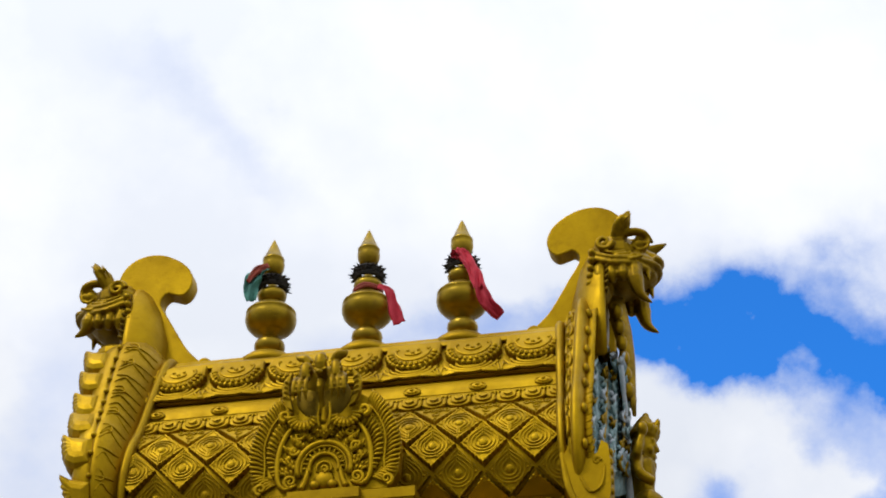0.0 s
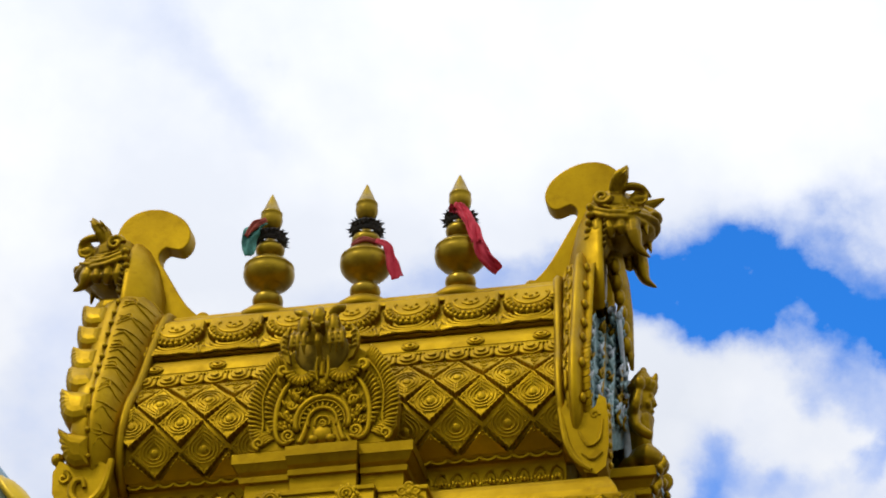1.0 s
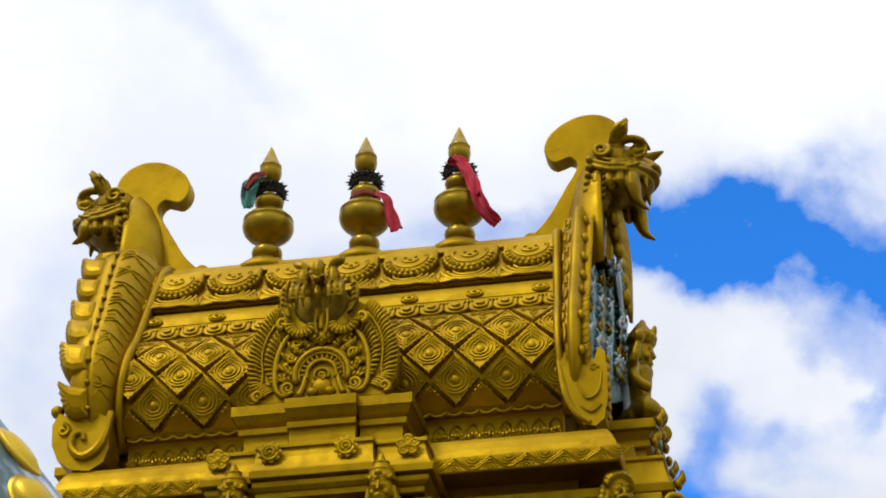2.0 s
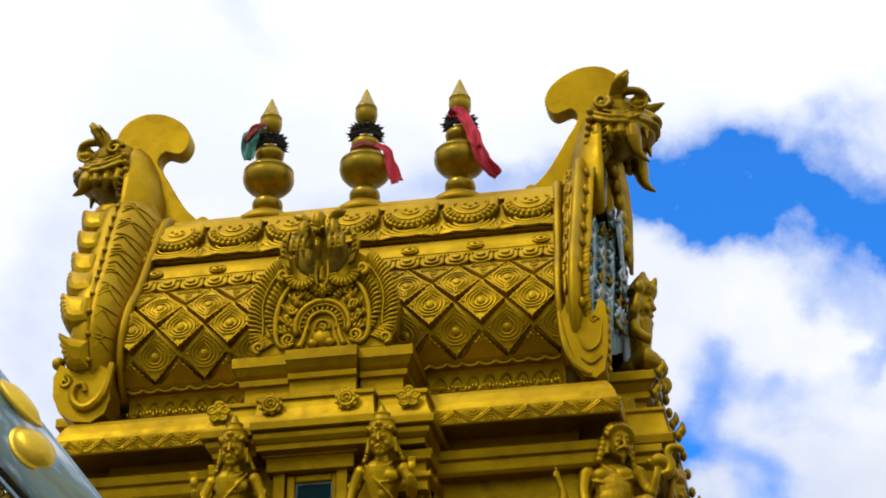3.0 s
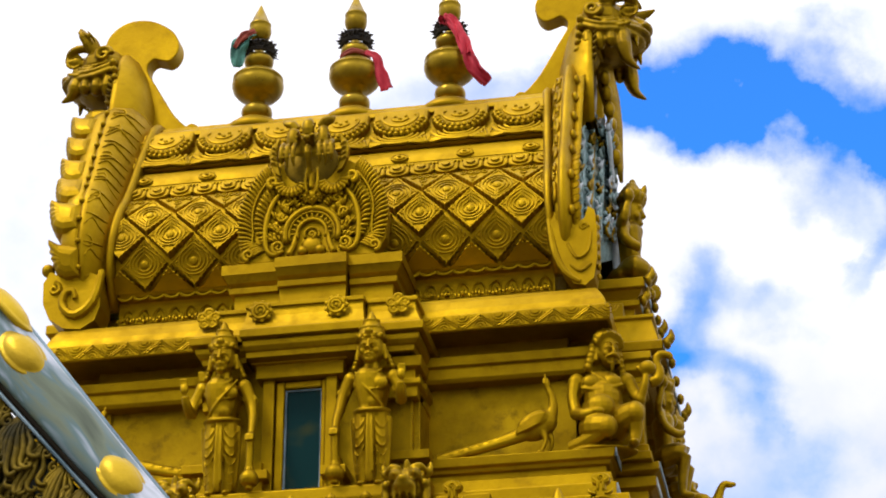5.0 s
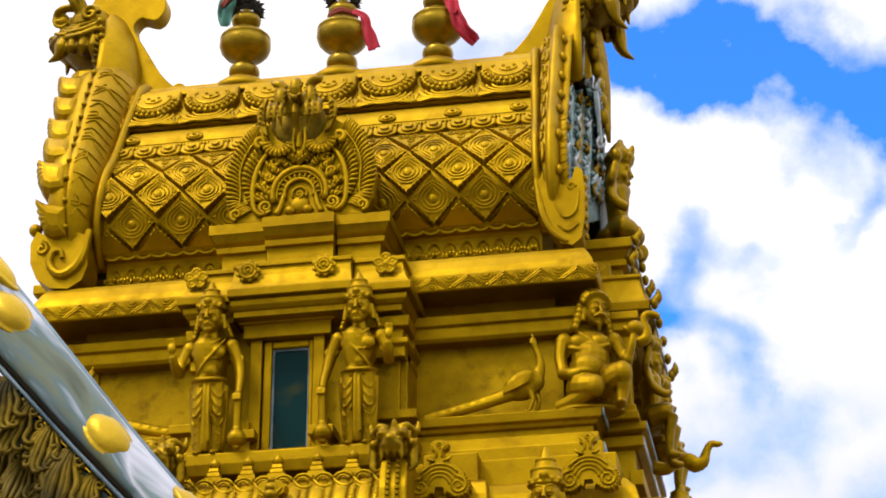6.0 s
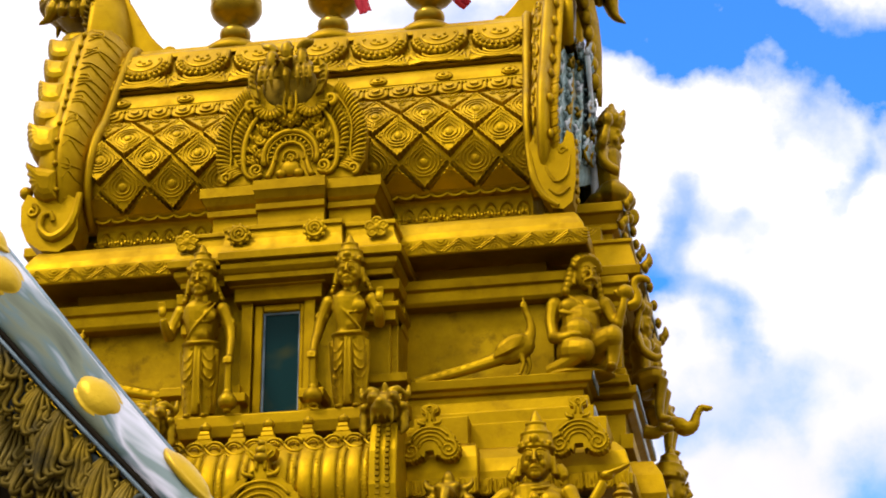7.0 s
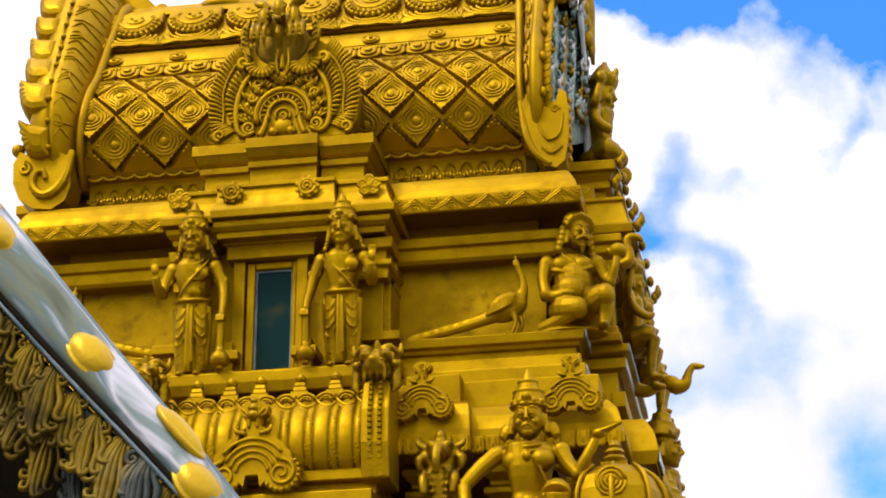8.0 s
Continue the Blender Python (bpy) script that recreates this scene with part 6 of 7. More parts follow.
def guardian(b, s):
    """Standing guardian: one palm raised on side s, the other on a mace. Feet at 0, about 1.38 high."""
    for e in (-1, 1):
        tube(b, [(e * 0.055, 0.0, 0.62), (e * 0.068, -0.015, 0.42), (e * 0.062, 0.0, 0.26), (e * 0.060, 0.01, 0.06)], [0.088, 0.080, 0.070, 0.066], seg=12)
        blob(b, (e * 0.07, -0.06, 0.02), (0.042, 0.085, 0.032))
        for i in range(6):
            z = 0.54 - 0.08 * i
            tube(b, [(e * 0.040, -0.088, z + 0.055), (e * 0.070, -0.096, z - 0.010), (e * 0.108, -0.080, z - 0.035), (e * 0.142, -0.040, z + 0.045)], [0.002, 0.006, 0.007, 0.003], seg=6)
        tube(b, [(e * 0.145, -0.02, 0.62), (e * 0.140, -0.01, 0.45), (e * 0.115, 0.0, 0.15), (e * 0.105, 0.02, 0.06)], [0.025, 0.025, 0.028, 0.02], seg=8)
    tube(b, [(0, -0.085, 0.64), (0, -0.105, 0.42), (0, -0.095, 0.10), (0, -0.085, 0.04)], [0.036, 0.036, 0.042, 0.030], seg=8, flat=0.5)
    tube(b, [(0.022, -0.10, 0.62), (0.026, -0.115, 0.36), (0.030, -0.10, 0.12)], 0.011, seg=6)
    blob(b, (0, 0.0, 0.64), (0.148, 0.105, 0.075))
    tube(b, [(0, 0.01, 0.63), (0, 0.0, 0.71), (0, 0.0, 0.82), (0, 0.0, 0.92), (0, 0.02, 0.985)], [0.125, 0.116, 0.146, 0.160, 0.09], seg=16, flat=0.70)
    blob(b, (0, -0.03, 0.735), (0.090, 0.078, 0.075))
    for e in (-1, 1):
        blob(b, (e * 0.068, -0.068, 0.870), (0.076, 0.042, 0.055))
        blob(b, (e * 0.178, 0.0, 0.93), (0.062, 0.060, 0.060))
    tube(b, [(-0.145, 0, 0.675), (-0.08, -0.095, 0.662), (0.0, -0.118, 0.655), (0.08, -0.095, 0.662), (0.145, 0, 0.675)], 0.018, seg=7)
    tube(b, [(-0.13, -0.03, 0.845), (-0.05, -0.110, 0.815), (0.05, -0.110, 0.815), (0.13, -0.03, 0.845)], 0.007, seg=5)
    tube(b, [(-s * 0.13, -0.05, 0.975), (-s * 0.08, -0.115, 0.885), (s * 0.02, -0.118, 0.78), (s * 0.11, -0.08, 0.685)], 0.010, seg=6)
    tube(b, [(-0.085, -0.045, 0.985), (-0.05, -0.090, 0.945), (0, -0.108, 0.92), (0.05, -0.090, 0.945), (0.085, -0.045, 0.985)], 0.014, seg=6)
    blob(b, (0, -0.112, 0.90), (0.020, 0.016, 0.026))
    def head(h):
        calm_head(h)
        tall_crown(h, 0.70)
        for e in (-1, 1):
            for i in range(4):
                blob(h, (e * (0.098 + 0.014 * i), 0.055, -0.02 - 0.034 * i), (0.026, 0.030, 0.024), u=8, v=6)
        bmesh.ops.scale(h, vec=(1.10, 1.10, 1.02), verts=h.verts)
    for v in b.verts:                       # long legs taken in, shoulders lowered
        v.co.z = v.co.z * 0.87 if v.co.z < 0.65 else v.co.z - 0.0845
    tube(b, [(0, 0.0, 0.86), (0, -0.01, 0.99)], [0.075, 0.055], seg=10)
    head_on(b, (0, -0.035, 1.065), head, 6)
    # raised arm
    tube(b, [(s * 0.185, 0, 0.835), (s * 0.235, -0.01, 0.73), (s * 0.250, -0.05, 0.64)], [0.058, 0.050, 0.044], seg=10)
    tube(b, [(s * 0.250, -0.05, 0.64), (s * 0.265, -0.13, 0.69), (s * 0.270, -0.17, 0.75)], [0.046, 0.038, 0.030], seg=10)
    palm_of(b, (s * 0.273, -0.175, 0.77), (s * 0.1, -0.1, 1))
    arc(b, (s * 0.225, 0.75), 0.054, 0, 360, 0.012, y=-0.03, n=10, seg=5, squash=0.5)
    # lowered arm on the mace
    tube(b, [(-s * 0.185, 0, 0.835), (-s * 0.240, 0.0, 0.71), (-s * 0.262, -0.03, 0.60)], [0.058, 0.050, 0.042], seg=10)
    tube(b, [(-s * 0.262, -0.03, 0.60), (-s * 0.272, -0.08, 0.52), (-s * 0.275, -0.12, 0.44)], [0.042, 0.036, 0.028], seg=10)
    blob(b, (-s * 0.275, -0.14, 0.41), (0.045, 0.05, 0.04))
    for i in range(4):
        tube(b, [(-s * (0.245 + 0.02 * i), -0.175, 0.425), (-s * (0.245 + 0.02 * i), -0.185, 0.375)], [0.012, 0.009], seg=5)
    arc(b, (-s * 0.228, 0.745), 0.054, 0, 360, 0.012, y=-0.02, n=10, seg=5, squash=0.5)
    tube(b, [(-s * 0.275, -0.14, 0.40), (-s * 0.27, -0.13, 0.16)], [0.030, 0.034], seg=10)
    lathe(b, [(0.02, 0.02), (0.035, 0.03), (0.03, 0.045), (0.065, 0.06), (0.078, 0.09), (0.078, 0.115), (0.060, 0.145), (0.040, 0.155), (0.045, 0.17), (0.03, 0.185)], (-s * 0.27, -0.13, 0.0), seg=16)
    blob(b, (0, 0.02, -0.01), (0.22, 0.12, 0.03))


G1 = cast("guardian_statue", lambda b: guardian(b, -1), Matrix.Translation((-0.645, -0.60, 7.485)) @ Matrix.Rotation(radians(3), 4, "X") @ Matrix.Diagonal((0.92, 0.98, 1.03, 1)), "gold guardian statue with crown, mace and raised palm beside doorway", 0.0065, group="doorway guardians", relax=1)
G2 = cast("guardian_statue", lambda b: guardian(b, 1), Matrix.Translation((0.495, -0.60, 7.485)) @ Matrix.Rotation(radians(3), 4, "X") @ Matrix.Diagonal((0.92, 0.98, 1.02, 1)), "gold guardian statue with crown and mace on the door sill", 0.0065, group="doorway guardians", relax=1)


def squatter(b):
    """Stout squatting figure, one knee down, one arm raised aside; about 0.97 high."""
    blob(b, (0.0, 0.0, 0.30), (0.20, 0.17, 0.19))
    blob(b, (0.01, -0.03, 0.42), (0.17, 0.15, 0.16))
    blob(b, (0, 0.0, 0.54), (0.20, 0.125, 0.12))
    blob(b, (-0.02, -0.15, 0.33), (0.13, 0.09, 0.10))
    for e in (-1, 1):
        blob(b, (e * 0.09, -0.09, 0.545), (0.085, 0.05, 0.06))
        blob(b, (e * 0.215, 0.0, 0.575), (0.075, 0.07, 0.07))
    tube(b, [(-0.18, -0.10, 0.50), (-0.02, -0.155, 0.465), (0.18, -0.10, 0.52)], 0.016, seg=6)
    def head_of(head):
        calm_head(head)
        tube(head, [(-0.075, -0.085, -0.070), (-0.02, -0.125, -0.042), (0.02, -0.125, -0.042), (0.075, -0.085, -0.070)], [0.006, 0.016, 0.016, 0.006], seg=6)
        tube(head, [(0, -0.10, -0.10), (0, -0.095, -0.17)], [0.03, 0.006], seg=7)
        blob(head, (0, 0.035, 0.045), (0.118, 0.11, 0.115))
        for i in range(9):
            q = math.pi * i / 8
            tube(head, [(0.112 * math.cos(q), -0.045 - 0.03 * math.sin(q), 0.045 + 0.075 * math.sin(q)), (0.122 * math.cos(q), 0.0, 0.07 + 0.085 * math.sin(q)), (0.11 * math.cos(q), 0.06, 0.06 + 0.08 * math.sin(q))], [0.026, 0.032, 0.02], seg=7)
        for e_ in (-1, 1):
            for i in range(5):
                blob(head, (e_ * (0.118 + 0.012 * i), 0.045, 0.03 - 0.042 * i), (0.042, 0.05, 0.036), u=8, v=6)
    head_on(b, (0.06, -0.05, 0.80), head_of, 8, 26)
    tube(b, [(-0.10, -0.07, 0.64), (0.0, -0.12, 0.565), (0.06, -0.13, 0.52), (0.12, -0.09, 0.60)], 0.012, seg=6)
    # arm that rests on the thigh
    tube(b, [(-0.225, 0, 0.58), (-0.25, -0.02, 0.44), (-0.235, -0.07, 0.31)], [0.070, 0.058, 0.048], seg=10)
    tube(b, [(-0.235, -0.07, 0.31), (-0.17, -0.17, 0.27), (-0.08, -0.22, 0.275)], [0.05, 0.042, 0.03], seg=10)
    blob(b, (-0.05, -0.23, 0.275), (0.055, 0.035, 0.025))
    arc(b, (-0.24, 0.47), 0.062, 0, 360, 0.014, y=-0.02, n=10, seg=5, squash=0.5)
    # raised arm with a shell
    tube(b, [(0.225, 0, 0.58), (0.29, -0.02, 0.46), (0.33, -0.06, 0.42)], [0.068, 0.055, 0.046], seg=10)
    tube(b, [(0.33, -0.06, 0.42), (0.37, -0.10, 0.52), (0.385, -0.10, 0.60)], [0.046, 0.036, 0.028], seg=10)
    blob(b, (0.40, -0.10, 0.65), (0.075, 0.06, 0.055))
    tube(b, [(0.30, -0.10, 0.66), (0.38, -0.10, 0.62), (0.47, -0.10, 0.64)], [0.012, 0.04, 0.02], seg=7)
    # thighs, knees, feet
    tube(b, [(-0.10, -0.02, 0.20), (-0.08, -0.16, 0.17), (0.03, -0.26, 0.15)], [0.115, 0.11, 0.085], seg=12)
    tube(b, [(0.03, -0.26, 0.14), (-0.13, -0.15, 0.08), (-0.29, -0.05, 0.05)], [0.075, 0.06, 0.045], seg=10)
    tube(b, [(0.10, -0.02, 0.20), (0.20, -0.14, 0.25), (0.27, -0.20, 0.27)], [0.115, 0.105, 0.085], seg=12)
    tube(b, [(0.27, -0.20, 0.27), (0.27, -0.16, 0.14), (0.25, -0.17, 0.04)], [0.078, 0.062, 0.045], seg=10)
    for p_, r_ in (((0.03, -0.26, 0.145), 0.088), ((0.27, -0.20, 0.265), 0.090), ((-0.235, -0.07, 0.31), 0.054), ((0.33, -0.06, 0.42), 0.050)):
        blob(b, p_, r_)
    blob(b, (0.25, -0.22, 0.025), (0.05, 0.09, 0.03))
    blob(b, (0, -0.05, 0.01), (0.30, 0.18, 0.03))


cast("squatting_statue", squatter, Matrix.Translation((2.15, -0.16, 7.80)) @ Matrix.Rotation(radians(8), 4, "Z") @ Matrix.Diagonal((0.86, 0.8, 1.03, 1)), "stout gold squatting statue with curled hair and raised shell", 0.0065, GOLD, relax=1)


def peacock(b):
    blob(b, (-0.01, 0, 0.19), (0.145, 0.075, 0.092), Matrix.Rotation(radians(-18), 4, "Y"))
    blob(b, (0.06, 0, 0.225), (0.09, 0.07, 0.085))
    tube(b, [(0.07, 0, 0.23), (0.115, 0, 0.31), (0.11, -0.005, 0.39), (0.085, -0.01, 0.455), (0.07, -0.015, 0.495)], [0.070, 0.042, 0.029, 0.024, 0.028], seg=10)
    blob(b, (0.065, -0.015, 0.51), (0.030, 0.026, 0.028))
    tube(b, [(0.06, -0.03, 0.51), (0.045, -0.045, 0.48)], [0.014, 0.003], seg=6)
    tube(b, [(0.065, -0.01, 0.53), (0.06, 0.0, 0.565)], [0.008, 0.012], seg=6)
    arc(b, (0.10, 0.42), 0.03, 0, 360, 0.007, y=-0.015, n=8, seg=5, squash=0.4)
    tube(b, [(-0.03, 0, 0.175), (-0.20, 0, 0.125), (-0.42, 0, 0.075), (-0.62, 0, 0.035), (-0.78, 0, 0.005)], [0.072, 0.055, 0.048, 0.045, 0.050], seg=12, flat=0.8)
    blob(b, (-0.73, 0, 0.0), (0.07, 0.03, 0.04))
    for i in range(9):
        t = i / 8
        blob(b, (-0.14 - 0.60 * t, -0.036, 0.150 - 0.135 * t), (0.020, 0.008, 0.014), u=8, v=6)
    blob(b, (-0.03, -0.055, 0.215), (0.135, 0.040, 0.065), Matrix.Rotation(radians(-22), 4, "Y"))
    for i in range(4):
        tube(b, [(0.07 - 0.012 * i, -0.082, 0.262 - 0.018 * i), (-0.03, -0.092, 0.232 - 0.020 * i), (-0.16, -0.06, 0.165 - 0.010 * i)], [0.012, 0.015, 0.006], seg=6)
    for e, x in ((-1, 0.035), (1, 0.075)):
        tube(b, [(x, e * 0.03, 0.15), (x + 0.025, e * 0.03 - 0.01, 0.08), (x - 0.01, e * 0.03 - 0.01, 0.0)], [0.032, 0.018, 0.014], seg=8)
        blob(b, (x - 0.02, e * 0.03 - 0.02, 0.0), (0.03, 0.025, 0.012))


cast("peacock_statue", peacock, Matrix.Translation((1.675, -0.245, 7.815)) @ Matrix.Diagonal((0.98, 0.9, 1.13, 1)), "gold peacock statue with a long trailing tail, on the ledge", 0.0065, GOLD, group="ledge birds", relax=1)
cast("peacock_statue", peacock, Matrix.Translation((-1.65, -0.245, 7.815)) @ Matrix.Diagonal((-0.98, 0.9, 1.13, 1)), "gold peacock statue with a long trailing tail, on the ledge", 0.0065, GOLD, group="ledge birds", relax=1)


def bearer(b):
    """Crowned half-kneeling figure, one arm raised to carry the cornice; crown's tip at 1.15."""
    tube(b, [(0, 0, 0.10), (0, 0, 0.25), (0, -0.02, 0.42), (0, 0, 0.56), (0, 0.01, 0.62)], [0.17, 0.145, 0.175, 0.19, 0.10], seg=20, flat=0.68)
    blob(b, (0, -0.01, 0.54), (0.20, 0.11, 0.09), u=20, v=12)
    for e in (-1, 1):
        blob(b, (e * 0.088, -0.085, 0.475), (0.095, 0.078, 0.082), u=18, v=12)
        blob(b, (e * 0.215, 0.0, 0.56), (0.068, 0.065, 0.065))
        tube(b, [(e * 0.10, 0.03, 0.72), (e * 0.155, 0.02, 0.74), (e * 0.18, 0.0, 0.68), (e * 0.20, 0.0, 0.73)], [0.06, 0.05, 0.035, 0.012], seg=8)
    def head(h):
        calm_head(h)
        tall_crown(h, 0.80)
        bmesh.ops.scale(h, vec=(1.16, 1.16, 1.16), verts=h.verts)
    head_on(b, (0, -0.05, 0.785), head, 5)
    for r, z in ((0.085, 0.60), (0.115, 0.575), (0.14, 0.54)):
        tube(b, [(-r, -0.04, z + 0.04), (-r * 0.6, -0.12, z), (0, -0.155, z - 0.02), (r * 0.6, -0.12, z), (r, -0.04, z + 0.04)], 0.012, seg=6)
    blob(b, (0, -0.17, 0.485), (0.03, 0.025, 0.035))
    tube(b, [(-0.17, 0, 0.20), (0, -0.155, 0.17), (0.17, 0, 0.20)], 0.03, seg=7)
    blob(b, (0, -0.16, 0.17), (0.045, 0.03, 0.04))
    tube(b, [(0.205, 0, 0.57), (0.27, -0.02, 0.45), (0.33, -0.05, 0.375)], [0.066, 0.056, 0.046], seg=10)
    blob(b, (0.33, -0.05, 0.375), 0.052)
    tube(b, [(0.33, -0.05, 0.375), (0.40, -0.08, 0.48), (0.46, -0.08, 0.60)], [0.048, 0.040, 0.032], seg=10)
    for k in range(3):
        arc(b, (0.425 + 0.010 * k, 0.52 + 0.024 * k), 0.040, 0, 360, 0.009, y=-0.08, n=8, seg=5, squash=0.5)
    blob(b, (0.49, -0.08, 0.645), (0.05, 0.045, 0.035))
    for k in range(4):
        tube(b, [(0.50, -0.11 + 0.026 * k, 0.655), (0.575, -0.115 + 0.028 * k, 0.675 + 0.006 * k), (0.65, -0.115 + 0.028 * k, 0.71 + 0.008 * k)], [0.016, 0.015, 0.008], seg=5)
    tube(b, [(-0.225, 0, 0.56), (-0.35, -0.03, 0.45), (-0.455, -0.07, 0.32)], [0.068, 0.058, 0.048], seg=10)
    tube(b, [(-0.455, -0.07, 0.32), (-0.43, -0.14, 0.16), (-0.36, -0.2, 0.05)], [0.048, 0.042, 0.032], seg=10)
    for k in range(2):
        arc(b, (-0.445, 0.24 - 0.03 * k), 0.045, 0, 360, 0.010, y=-0.10, n=8, seg=5, squash=0.5)
    blob(b, (0, 0, 0.05), (0.24, 0.18, 0.14))
    tube(b, [(0.10, -0.02, 0.06), (0.20, -0.22, 0.18), (0.21, -0.26, 0.17)], [0.12, 0.105, 0.09], seg=12)
    tube(b, [(0.21, -0.26, 0.17), (0.20, -0.22, -0.10)], [0.09, 0.07], seg=10)
    tube(b, [(-0.10, -0.02, 0.06), (-0.22, -0.18, 0.0), (-0.28, -0.2, -0.10)], [0.12, 0.10, 0.08], seg=12)
    tube(b, [(-0.08, -0.1, 0.60), (0.05, -0.14, 0.46), (0.13, -0.10, 0.30)], 0.012, seg=6)


cast("bearer_statue", bearer, Matrix.Translation((1.905, -0.92, 6.10)), "gold crowned statue that bears the cornice on one raised palm", 0.0065, GOLD, relax=1)


def yali(b):
    blob(b, (0, 0, 0.62), (0.10, 0.11, 0.09))
    blob(b, (0, -0.10, 0.58), (0.07, 0.09, 0.06))
    tube(b, [(0, -0.16, 0.60), (0, -0.22, 0.50), (0.0, -0.20, 0.40)], [0.05, 0.035, 0.02], seg=8)
    for e in (-1, 1):
        blob(b, (e * 0.06, -0.06, 0.66), (0.035, 0.035, 0.035))
        tube(b, [(e * 0.08, 0, 0.66), (e * 0.15, -0.01, 0.68), (e * 0.17, 0.0, 0.74)], [0.045, 0.04, 0.01], seg=8, flat=0.6)
        tube(b, [(e * 0.09, 0.02, 0.60), (e * 0.15, -0.02, 0.56), (e * 0.14, -0.03, 0.48)], [0.05, 0.045, 0.015], seg=8)
        tube(b, [(e * 0.08, 0, 0.45), (e * 0.11, -0.10, 0.40), (e * 0.10, -0.12, 0.28)], [0.05, 0.04, 0.03], seg=8)
    tube(b, [(0, 0.05, 0.60), (0, 0.04, 0.40), (0, 0.05, 0.15), (0, 0.05, 0.0)], [0.11, 0.12, 0.11, 0.10], seg=12)
    tube(b, [(0, 0, 0.66), (0, -0.02, 0.74), (0, 0.02, 0.80)], [0.05, 0.045, 0.01], seg=8)
    for k in range(9):
        for e in (-1, 1):
            blob(b, (e * 0.05, -0.075, 0.46 - 0.05 * k), (0.022, 0.03, 0.018), u=6, v=5)


cast("beast_statue", yali, Matrix.Translation((1.27, -0.86, 6.10)), "dull-gold rearing beast statue under the cornice", 0.012, GOLD_DULL)


def sitter(b):
    """Crowned figure seated with crossed legs, facing -y; about 0.95 high."""
    blob(b, (0, 0, 0.10), (0.28, 0.20, 0.10))
    for e in (-1, 1):
        tube(b, [(e * 0.10, 0.0, 0.14), (e * 0.26, -0.10, 0.12), (e * 0.10, -0.22, 0.09)], [0.10, 0.095, 0.06], seg=10)
        blob(b, (e * 0.185, 0, 0.50), (0.062, 0.06, 0.06))
        tube(b, [(e * 0.195, 0, 0.50), (e * 0.25, -0.02, 0.36), (e * 0.20, -0.14, 0.30)], [0.056, 0.048, 0.036], seg=9)
        tube(b, [(e * 0.20, 0.02, 0.50), (e * 0.30, -0.02, 0.50), (e * 0.30, -0.06, 0.62)], [0.05, 0.045, 0.03], seg=9)
        blob(b, (e * 0.30, -0.07, 0.68), (0.05, 0.05, 0.06))
    tube(b, [(0, 0, 0.12), (0, 0, 0.28), (0, 0, 0.42), (0, 0, 0.52), (0, 0.01, 0.56)], [0.15, 0.13, 0.16, 0.16, 0.08], seg=14, flat=0.72)
    blob(b, (0, -0.06, 0.26), (0.11, 0.09, 0.09))
    tube(b, [(-0.08, -0.05, 0.56), (0, -0.13, 0.49), (0.08, -0.05, 0.56)], 0.016, seg=6)
    def head(h):
        face(h, 0, 0, 0, 1.25)
        crown(h, 0, 0.01, 0.075, 1.3, 0.58)
    head_on(b, (0, -0.04, 0.675), head, 10)


turn_side = Matrix.Rotation(radians(90), 4, "Z")
cast("seated_statue", sitter, Matrix.Translation((2.30, YC - 0.1, 9.475)) @ turn_side @ Matrix.Diagonal((1.1, 0.95, 1.13, 1)), "dull-gold crowned statue seated below the gable", 0.013, GOLD_DULL)


def percher(b):
    """Crowned figure that sits with hanging legs and outstretched palms, facing -y; hips at 0."""
    blob(b, (0, 0, 0.02), (0.15, 0.13, 0.10))
    tube(b, [(0, 0, 0.05), (0, -0.01, 0.20), (0, 0, 0.34), (0, 0.01, 0.40)], [0.125, 0.12, 0.15, 0.08], seg=14, flat=0.72)
    def head(h):
        face(h, 0, 0, 0, 1.1)
        crown(h, 0, 0.012, 0.068, 1.0, 0.75)
    head_on(b, (0, -0.04, 0.52), head, 10)
    for e in (-1, 1):
        blob(b, (e * 0.165, 0, 0.355), (0.058, 0.056, 0.056))
        tube(b, [(e * 0.175, 0, 0.35), (e * 0.22, -0.06, 0.22), (e * 0.20, -0.18, 0.16)], [0.052, 0.044, 0.034], seg=9)
        tube(b, [(e * 0.20, -0.18, 0.16), (e * 0.18, -0.22, 0.17), (e * 0.17, -0.25, 0.20)], [0.034, 0.03, 0.022], seg=8)
        tube(b, [(e * 0.17, 0.02, 0.35), (e * 0.26, 0.0, 0.40), (e * 0.28, -0.05, 0.52)], [0.048, 0.042, 0.03], seg=9)
        blob(b, (e * 0.28, -0.07, 0.57), (0.045, 0.045, 0.055))
        tube(b, [(e * 0.08, 0.0, 0.02), (e * 0.12, -0.16, 0.04), (e * 0.13, -0.24, 0.02)], [0.095, 0.085, 0.072], seg=10)
        tube(b, [(e * 0.13, -0.24, 0.02), (e * 0.12, -0.20, -0.14), (e * 0.11, -0.19, -0.28)], [0.072, 0.058, 0.042], seg=10)
        blob(b, (e * 0.11, -0.24, -0.30), (0.045, 0.085, 0.03))
        tube(b, [(e * 0.06, -0.10, 0.10), (e * 0.10, -0.18, 0.10), (e * 0.17, -0.20, 0.06)], 0.010, seg=5)
    tube(b, [(-0.08, -0.05, 0.40), (0, -0.12, 0.33), (0.08, -0.05, 0.40)], 0.014, seg=6)
    tube(b, [(-0.13, 0, 0.08), (0, -0.12, 0.07), (0.13, 0, 0.08)], 0.018, seg=6)


